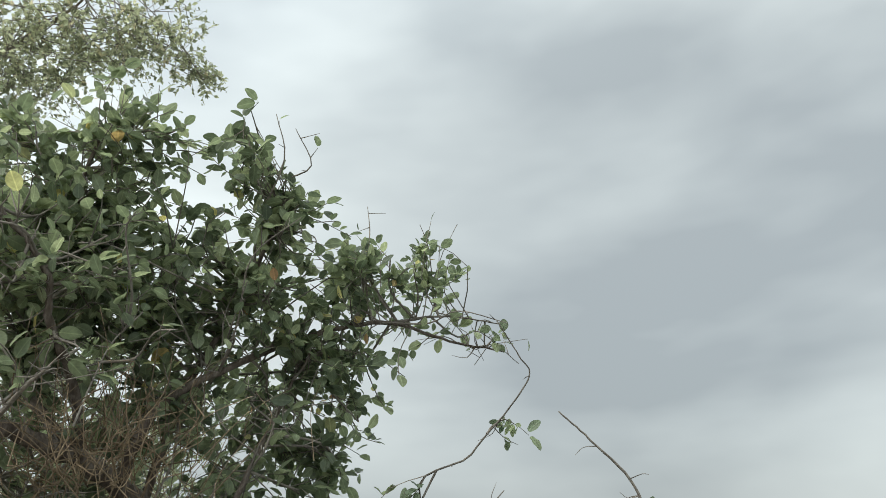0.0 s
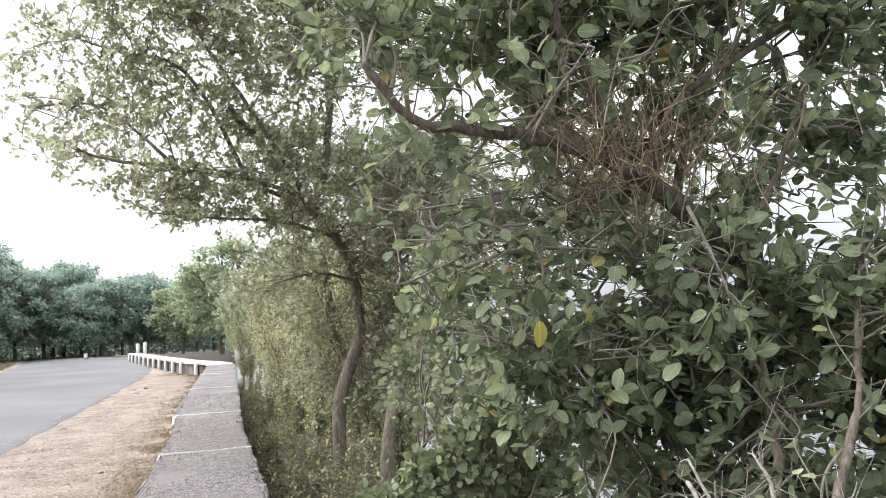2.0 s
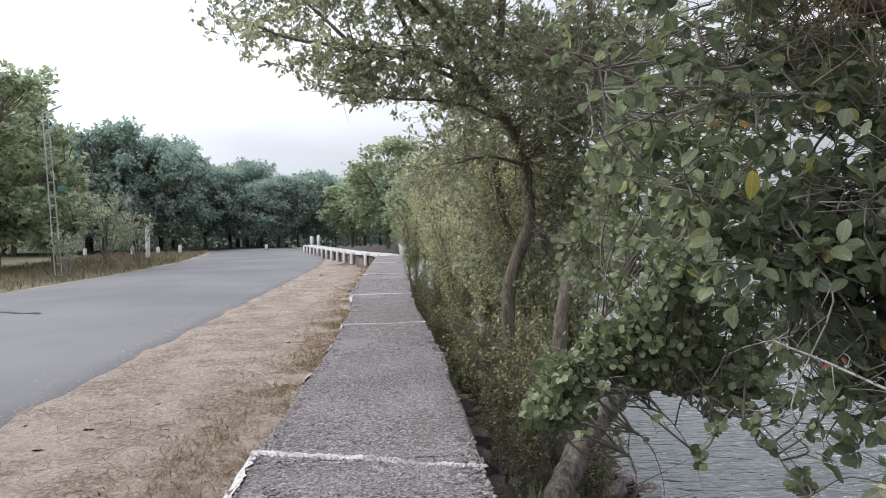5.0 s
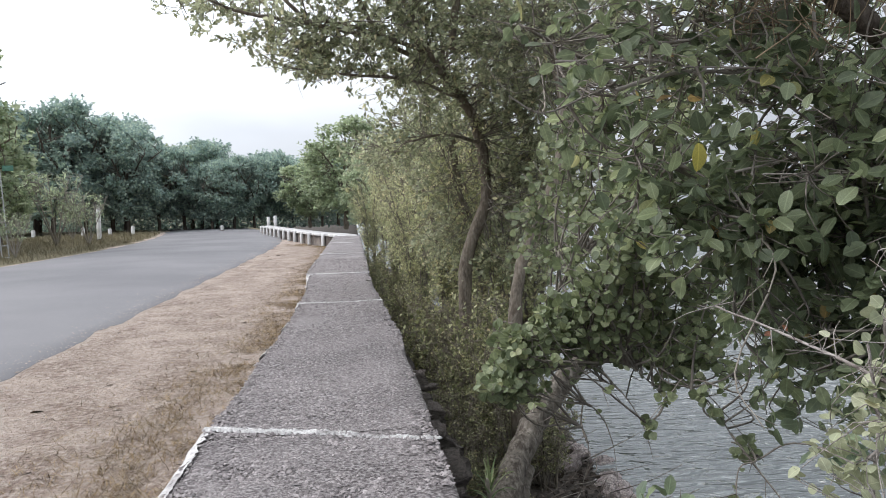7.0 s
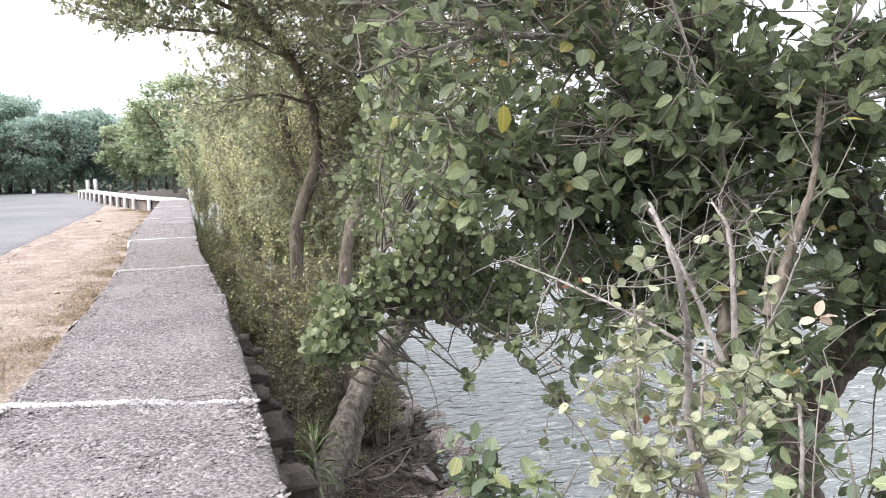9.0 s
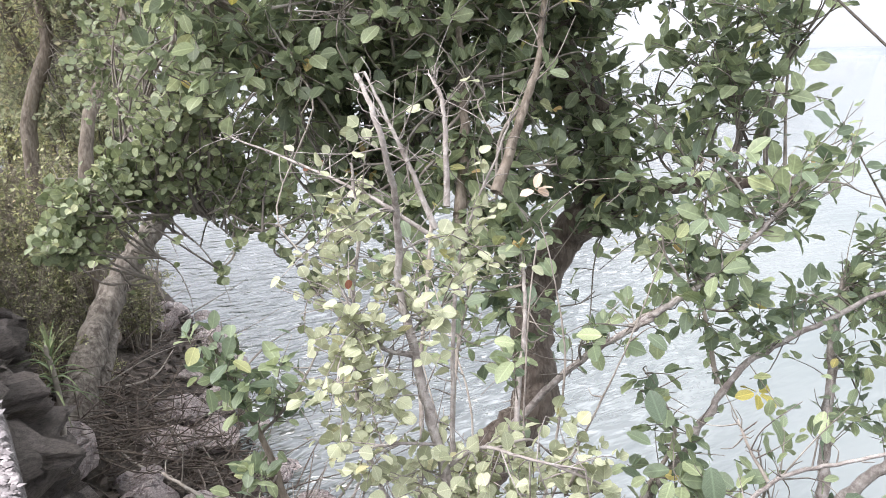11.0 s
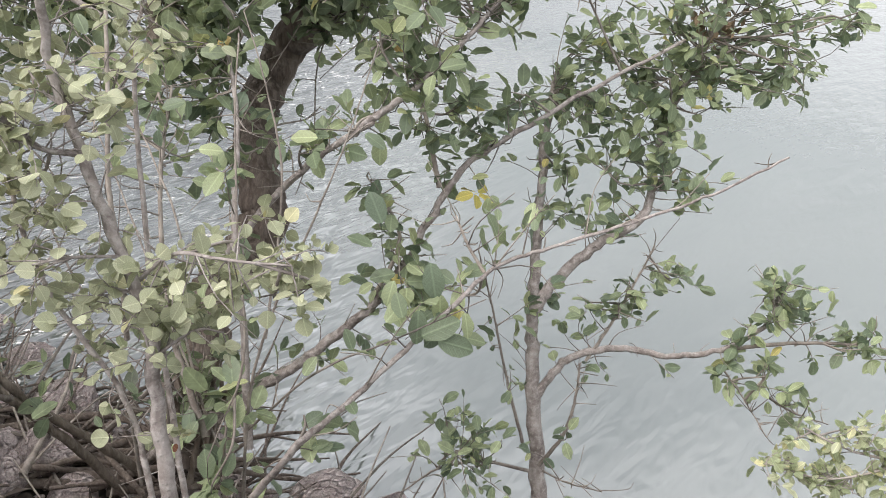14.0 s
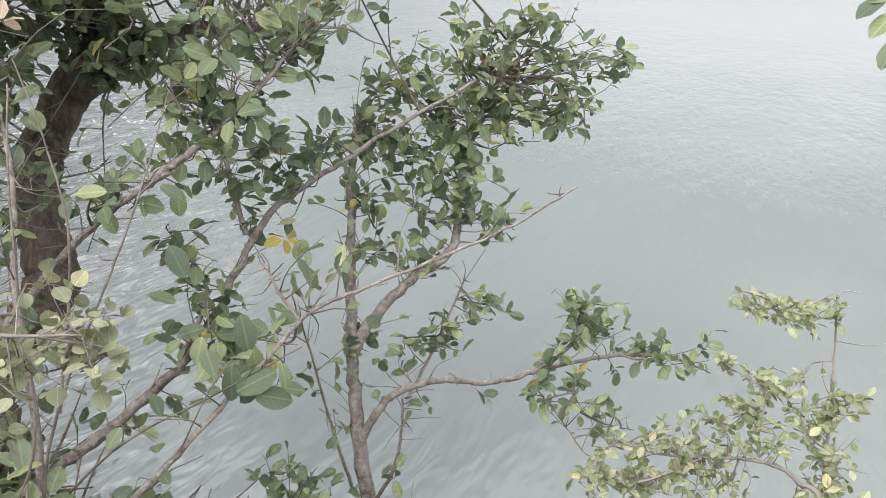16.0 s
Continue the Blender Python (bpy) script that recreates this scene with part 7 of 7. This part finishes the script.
def by_wall():
    while True:
        y = 1.0 + 24 * rnd.random() ** 1.7 if rnd.random() < 0.85 else 1.0 - 8 * rnd.random() ** 2.2
        x = -0.44 - abs(rnd.normal()) * (0.27 + 0.17 * math.exp(-((y - 2.5) / 2.5) ** 2)) + wall_bend(y)
        if noise.noise((x * 3.5, y * 2.2, 6)) + 0.6 * noise.noise((x * 11, y * 9, 3)) + 0.55 > rnd.random() * 0.9:
            break
    return (x, y, ground_height(x, y) + 0.004)


def on_verge():
    y = 1.0 + 22 * rnd.random() ** 1.6 if rnd.random() < 0.85 else 1.0 - 8 * rnd.random() ** 2.2
    x = -0.5 - 1.75 * rnd.random() ** 1.4
    return (x, y, ground_height(x, y) + 0.003)


def far_verge():
    y = 15 + 30 * rnd.random()
    x = road_centre(y) - 2.9 - 6 * rnd.random()
    return (x, y, ground_height(x, y))


straw("dry_grass", "trampled yellow-brown dry grass along the wall's foot", 88000, by_wall, 0.044, 0.9, M_DRY)
straw("straw_litter", "scattered straw and dead leaf scraps on the verge", 17000, on_verge, 0.036, 0.45, M_LITTER)
straw("pale_straw", "bleached straw scraps strewn over the sandy verge", 7000, on_verge, 0.03, 0.4, M_DRY)
n = 9000
clod_y = np.where(rnd.random(n) < 0.88, 1.0 + 22 * rnd.random(n) ** 1.6, 1.0 - 8 * rnd.random(n) ** 2)
clod_x = -0.5 - 1.75 * rnd.random(n)
s = Soup()
size = (0.005 + 0.030 * rnd.random(n) ** 2.8) * (1 + 0.05 * np.maximum(0, clod_y))
a = rnd.random(n) * 6.28
scatter(s, CHIP, np.array([(x, y, ground_height(x, y)) for x, y in zip(clod_x, clod_y)]), frames_for(np.stack([np.cos(a), np.sin(a), 0 * a], axis=1), np.tile([0, 0, 1.0], (n, 1)) + rnd.normal(size=(n, 3)) * 0.2), np.stack([size, size * 0.8, size * 0.5], axis=1))
tagged(new("soil_clods", s.mesh("soil_clods", M_SOIL)), "crumbled clods of sandy soil on the verge", "soil clods", kind="stuff")
straw("verge_grass", "rough dry grass on the far verge", 20000, far_verge, 0.20, 2.2, M_VERGE)

def road_grit(n):
    y = 1.5 + 30 * rnd.random(n) ** 1.6
    x = np.array([road_centre(v) + 2.75 for v in y]) + rnd.normal(size=n) * 0.22
    z = np.array([max(ground_height(a, b), GROUND - 0.006 + 0.06 * (1 - min(1, (a - road_centre(b)) / 2.75) ** 2) if a < road_centre(b) + 2.7 else 0) for a, b in zip(x, y)])
    s = Soup()
    size = 0.003 + 0.010 * rnd.random(n) ** 3
    a = rnd.random(n) * 6.28
    scatter(s, CHIP, np.stack([x, y, z], axis=1), frames_for(np.stack([np.cos(a), np.sin(a), 0 * a], axis=1), np.tile([0, 0, 1.0], (n, 1))), np.stack([size, size * 0.8, size * 0.5], axis=1))
    tagged(new("road_grit", s.mesh("road_grit", M_SOIL)), "loose grit and gravel along the asphalt's broken edge", "grit", kind="stuff")


road_grit(12000)

# leaf litter and drift sticks on the bank
n = 5200
by = 0.4 + 8 * rnd.random(n)
bx = 0.5 + 1.25 * rnd.random(n)
pos = np.array([(x, y, ground_height(x, y) + 0.012 + 0.03 * rnd.random()) for x, y in zip(bx, by)])
s = Soup()
scatter(s, LEAF_SMALL, pos, frames_for(rnd.normal(size=(n, 3)) * np.array([1, 1, 0.3]), np.tile([0, 0, 1.0], (n, 1)) + rnd.normal(size=(n, 3)) * 0.5), 0.03 + 0.05 * rnd.random(n))
tagged(new("leaf_litter", s.mesh("leaf_litter", M_MULCH)), "brown leaf litter lying between the boulders", "leaf litter", kind="stuff")
for k in range(230):
    y = 0.8 + 4.6 * rnd.random() ** (1.0 if k < 46 else 2.2) if k < 150 else 1.4 + 1.2 * rnd.random()
    x = 0.6 + 1.2 * rnd.random() if k < 150 else 0.85 + 0.7 * rnd.random()
    a, ln = rnd.random() * 3.14, 0.25 + 0.55 * rnd.random()
    p0 = np.array([x, y, ground_height(x, y) + 0.04 + 0.08 * rnd.random()])
    d = np.array([math.cos(a), math.sin(a), 0.10 * rnd.normal()]) * ln
    s = Soup()
    tube(s, smooth_path([(0, 0, 0), d * 0.5 + rnd.normal(size=3) * 0.03, d], 5), 0.004 + 0.008 * rnd.random() ** 2, 0.002, 5, 0.1, rnd)
    ob = tagged(new("stick", s.mesh("stick", M_BARK_DARK if k % 2 else M_TWIG, True)), "dead drift stick lying on the bank", "stick", "drift sticks")
    ob.location = p0

for k in range(46):
    a = np.array([0.92 + 0.30 * rnd.random(), 1.55 + 0.85 * rnd.random(), 0.0])
    a[2] = ground_height(a[0], a[1]) + 0.03 + 0.05 * rnd.random()
    d = np.array([0.42 + 0.2 * rnd.random(), -0.22 + 0.16 * rnd.normal(), -0.10 - 0.05 * rnd.random()]) * (0.5 + 0.8 * rnd.random())
    s = Soup()
    tube(s, smooth_path([(0, 0, 0), d * 0.4 + rnd.normal(size=3) * 0.03, d * 0.75 + rnd.normal(size=3) * 0.03, d], 5), 0.006 + 0.014 * rnd.random() ** 2, 0.003, 7, 0.16, rnd)
    ob = tagged(new("driftwood", s.mesh("driftwood", M_BARK_DARK, True)), "brown bark-covered driftwood root lying over the stones", "driftwood", "driftwood on the bank")
    ob.location = a
mat_soup = Soup()
for k in range(420):
    a = np.array([0.50 + 0.75 * rnd.random(), 2.75 + 1.0 * rnd.random(), 0.0])
    a[2] = ground_height(a[0], a[1]) + 0.02 + 0.22 * rnd.random() ** 1.5
    d = rnd.normal(size=3) * np.array([1, 0.8, 0.3])
    d = d / np.linalg.norm(d) * (0.10 + 0.25 * rnd.random())
    tube(mat_soup, smooth_path([a, a + d * 0.5 + rnd.normal(size=3) * 0.02, a + d], 2), 0.0025 + 0.003 * rnd.random(), 0.0015, 4)
tagged(new("brushwood", mat_soup.mesh("brushwood", M_BARK_DARK)), "matted brown brushwood and roots on the bank", "brushwood", kind="stuff")

# spiky plant at the wall's foot
spiky = thing("spiky_plant", "small spiky plant with narrow arching blades", "plant", at=(0.47, 2.50, 0.0))
s = Soup()
tube(s, smooth_path([(0, 0, -0.1), (0.01, 0, 0.15), (-0.01, 0, 0.33)], 4), 0.012, 0.008, 7)
piece("stalk", s.mesh("stalk", M_TWIG, True), spiky)
for k in range(30):
    a, up = k * 2.4, 0.25 + 1.1 * (k / 30)
    ln = 0.12 + 0.06 * rnd.random()
    s = Soup()
    rows = []
    for q in np.linspace(0, 1, 6):
        c = np.array([math.cos(a) * math.cos(up) * ln * q, math.sin(a) * math.cos(up) * ln * q, math.sin(up) * ln * q - 0.13 * q * q * math.cos(up)])
        w = 0.0040 * (1 - q ** 2) + 0.0004
        side = np.array([-math.sin(a), math.cos(a), 0]) * w
        rows += [c - side, c + np.array([0, 0, -0.003]), c + side]
    i = np.arange(5)[:, None] * 3 + np.arange(2)[None, :]
    s.add(np.array(rows) + np.array([0, 0, 0.17 + 0.16 * k / 30]), np.stack([i, i + 1, i + 4, i + 3], axis=-1).reshape(-1, 4), [(q, w, 0) for q in np.linspace(0, 1, 6) for w in (-0.2, 0, 0.2)])
    piece("blade", s.mesh("blade", L_BLADE), spiky)

# single leaves that stand out
def lone_leaf(name, label, tree, at, size, way, up, material, shape):
    s = Soup()
    s.add(*shape, shape[0])
    m = Matrix(frames_for(np.array([way], dtype=float), np.array([up], dtype=float))[0].tolist()).to_4x4() @ Matrix.Diagonal((size, size, size, 1))
    m.translation = Vector(at) - tree.location
    piece(name, s.mesh(name, material), tree, label).matrix_local = m


lone_leaf("yellow_leaf", "yellowed leaf hanging down", tree_a, (0.866, 1.737, 1.402), 0.078, (0.02, -0.1, -1), (0.3, -1, 0.1), L_YELLOW, LEAF_BIG)
for at, size, way in [((0.76, 1.806, 1.513), 0.062, (-1, 0, -0.2)), ((0.821, 1.746, 1.471), 0.075, (-1, -0.1, -0.15)), ((0.753, 1.753, 1.452), 0.066, (-0.8, 0, -0.6)), ((0.766, 1.7, 1.43), 0.062, (1, 0, -0.25)), ((0.878, 1.685, 1.391), 0.045, (0.3, 0, 1)), ((0.921, 1.68, 1.389), 0.05, (0.25, 0, 1)), ((0.748, 1.746, 1.307), 0.05, (0.2, -0.1, -1)), ((1.095, 1.551, 1.227), 0.07, (0.6, 0, 0.75)), ((0.998, 1.565, 1.279), 0.06, (-0.4, 0, -1))]:
    lone_leaf("broad_leaf", "large dull green leaf", tree_a, at, size, way, (-0.55, -0.5, 0.8), L_BIG, LEAF_BIG)
for at, size, way, up in (((1.297, 0.677, 0.497), 0.077, (-0.32, -0.51, -0.81), (-0.79, -0.69, 0.8)),
                          ((1.251, 0.746, 0.547), 0.07, (-0.02, 0.48, 0.89), (-0.85, -0.72, 0.8)),
                          ((1.231, 0.747, 0.514), 0.055, (-0.47, 0.76, 0.47), (-0.24, -0.13, 1.09)),
                          ((1.235, 0.653, 0.362), 0.087, (0.57, -0.68, 0.49), (-0.8, -0.34, 0.7)),
                          ((1.253, 0.629, 0.364), 0.077, (0.38, -0.93, -0.12), (-0.84, -0.69, 0.65)),
                          ((1.249, 0.715, 0.462), 0.056, (-0.61, -0.08, -0.8), (-0.24, -0.11, 1.13)),
                          ((1.258, 0.667, 0.418), 0.071, (-0.43, -0.38, -0.84), (-0.34, -0.62, 0.73)),
                          ((1.267, 0.816, 0.705), 0.05, (0.25, -0.92, -0.34), (-0.48, -0.19, 1.17)),
                          ((1.222, 0.868, 0.692), 0.055, (-0.68, 0.74, 0.09), (-0.27, -0.7, 0.97)),
                          ((1.071, 1.024, 0.669), 0.047, (0.49, -0.88, 0.12), (-0.44, -0.37, 0.62)),
                          ((1.085, 1.049, 0.746), 0.048, (-0.75, 0.66, -0.14), (-0.6, -0.7, 1.23)),
                          ((0.972, 0.854, 0.202), 0.07, (0.31, 0.08, 0.96), (-0.28, -0.33, 0.72)),
                          ((0.923, 0.93, 0.165), 0.051, (0.43, -0.15, 0.9), (-0.25, -0.31, 1.19)),
                          ((0.93, 0.874, 0.108), 0.061, (0.15, 0.29, 0.96), (-0.3, -0.37, 0.81)),
                          ((0.947, 0.855, 0.114), 0.051, (0.39, -0.07, 0.93), (-0.5, -0.43, 0.61)),
                          ((1.069, 0.784, 0.191), 0.052, (0.55, -0.5, 0.68), (-0.73, -0.12, 0.52)),
                          ((1.09, 0.795, 0.287), 0.046, (0.46, -0.22, 0.87), (-0.94, -0.27, 0.71))):
    lone_leaf("broad_leaf", "large fresh green leaf", sap_3, at, size, way, up, L_SAP, LEAF_OVAL)
lone_leaf("rust_leaf", "rust-red dead leaf", tree_a, (0.995, 1.60, 0.97), 0.022, (0.5, -0.2, -0.6), (0.2, -1, 0.3), L_RUST, LEAF_BIG)
lone_leaf("rust_leaf", "rust-red dead leaf", tree_a, (0.985, 1.62, 0.95), 0.02, (-0.6, 0.2, -0.3), (0.0, -1, 0.5), L_RUST, LEAF_BIG)
for k, (w, u) in enumerate((((1, -0.3, -0.25), (0, -1, 0.6)), ((-0.8, 0.1, -0.1), (0, -0.7, 1)), ((0.1, -0.2, 1), (-1, -0.6, 0)), ((0.6, -0.6, 0.3), (0.2, -0.3, 1)))):
    lone_leaf("dead_leaf", "curled pale buff dead leaf", tree_a, (1.247, 1.104, 0.935), 0.036, w, u, L_BUFF, LEAF_OVAL)
lone_leaf("orange_leaf", "small orange leaf", sap_1, (0.585, 0.671, 0.962), 0.014, (0.1, -0.2, -1), (0.2, -1, 0.2), L_RUST, LEAF_ROUND)
lone_leaf("orange_leaf", "small orange leaf", sap_1, (0.741, 0.673, 0.424), 0.014, (0.4, -0.2, -0.6), (0.2, -1, 0.4), L_RUST, LEAF_ROUND)
for k in range(5):
    lone_leaf("yellow_leaf", "bright yellow-green leaf", sap_3, (1.701, 0.849, 0.457), 0.05, (math.cos(k * 1.3), math.sin(k * 1.3), 0.2 - 0.15 * k), (0.2, -0.8, 0.8), L_YELLOW, LEAF_OVAL)

hanging = [((1.78, -0.237, 1.094), (1.758, -0.204, 1.07)), ((1.778, -0.254, 1.074), (1.747, -0.218, 1.032)), ((1.767, -0.267, 1.036), (1.734, -0.242, 0.981)), ((1.782, -0.278, 1.063), (1.752, -0.266, 1.002)), ((1.794, -0.26, 1.104), (1.775, -0.224, 1.093))]
for a, b in hanging:
    lone_leaf("hanging_leaf", "dark green hanging leaf", sap_4, a, 0.062, np.array(b) - np.array(a), (-0.6, 0.3, 0.7), L_SAP, LEAF_OVAL)

# tangle of dead twigs in the fork of the big tree
dead = Soup()
c = np.array((1.152, 1.719, 1.765)) - np.array(tree_a.location)
for _ in range(240):
    a = c + rnd.normal(size=3) * np.array([0.14, 0.13, 0.08])
    d = np.array([rnd.normal() * 0.6, rnd.normal() * 0.6, 0.35 + 0.8 * rnd.random()])
    d = d / np.linalg.norm(d) * (0.10 + 0.24 * rnd.random())
    tube(dead, smooth_path([a, a + d * 0.5 + rnd.normal(size=3) * 0.045, a + d], 4), 0.0019, 0.0009, 4)
piece("dead_twig_tangle", dead.mesh("dead_twig_tangle", M_NEST), tree_a, "tangle of dead straw-brown twigs", "stuff")

# bare grey twigs spread below the fork
bare = Soup()
c = np.array((1.054, 2.238, 1.725)) - np.array(tree_a.location)
for _ in range(230):
    a = c + rnd.normal(size=3) * np.array([0.20, 0.18, 0.11])
    d = rnd.normal(size=3) * np.array([1.0, 0.9, 0.55])
    d = d / np.linalg.norm(d) * (0.08 + 0.26 * rnd.random())
    tube(bare, smooth_path([a, a + d * 0.5 + rnd.normal(size=3) * 0.03, a + d], 3), 0.0012 + 0.0022 * rnd.random() ** 2, 0.0007, 4)
piece("bare_twig_tangle", bare.mesh("bare_twig_tangle", M_TWIG), tree_a, "tangle of bare grey twigs", "stuff")

# dead leaf clump caught in the standing sapling
clump = Soup()
c = np.array((2.367, 0.587, 0.799))
pos = c + rnd.normal(size=(60, 3)) * np.array([0.035, 0.035, 0.03])
scatter(clump, LEAF_SMALL, pos - c, frames_for(rnd.normal(size=(60, 3)) + np.array([0, 0, -0.6]), rnd.normal(size=(60, 3))), 0.018 + 0.022 * rnd.random(60))
ob = tagged(new("dead_leaf_clump", clump.mesh("dead_leaf_clump", M_NEST)), "clump of dead brown leaves caught in the sapling's twigs", "dead leaves", kind="stuff")
ob.location = c

# blue plastic rag between the boulders
bm = bmesh.new()
bmesh.ops.create_grid(bm, x_segments=22, y_segments=16, size=1.0)
for v in bm.verts:
    q = v.co.copy()
    v.co = Vector((q.x * 0.06, q.y * 0.045, 0.045 * noise.noise((q.x * 2.3, q.y * 2.3, 4)) + 0.025 * noise.noise((q.x * 6, q.y * 6, 1)) - 0.02 * q.length))
    v.co += 0.018 * Vector((noise.noise((q.x * 4, q.y * 4, 8)), noise.noise((q.x * 4, q.y * 4, 18)), 0))
bmesh.ops.solidify(bm, geom=bm.faces[:], thickness=0.0015)
me = bpy.data.meshes.new("plastic_rag")
bm.to_mesh(me)
bm.free()
me.materials.append(M_PLASTIC)
ob = tagged(new("plastic_rag", me), "crumpled bright blue plastic rag between the boulders", "plastic rag")
ob.matrix_world = look((0.812, 1.84, -0.275), (1.049, 2.63, -0.854)) @ pose(0, 0, 0, -50, 0, 10) @ Matrix.Diagonal((0.72, 0.55, 0.7, 1))
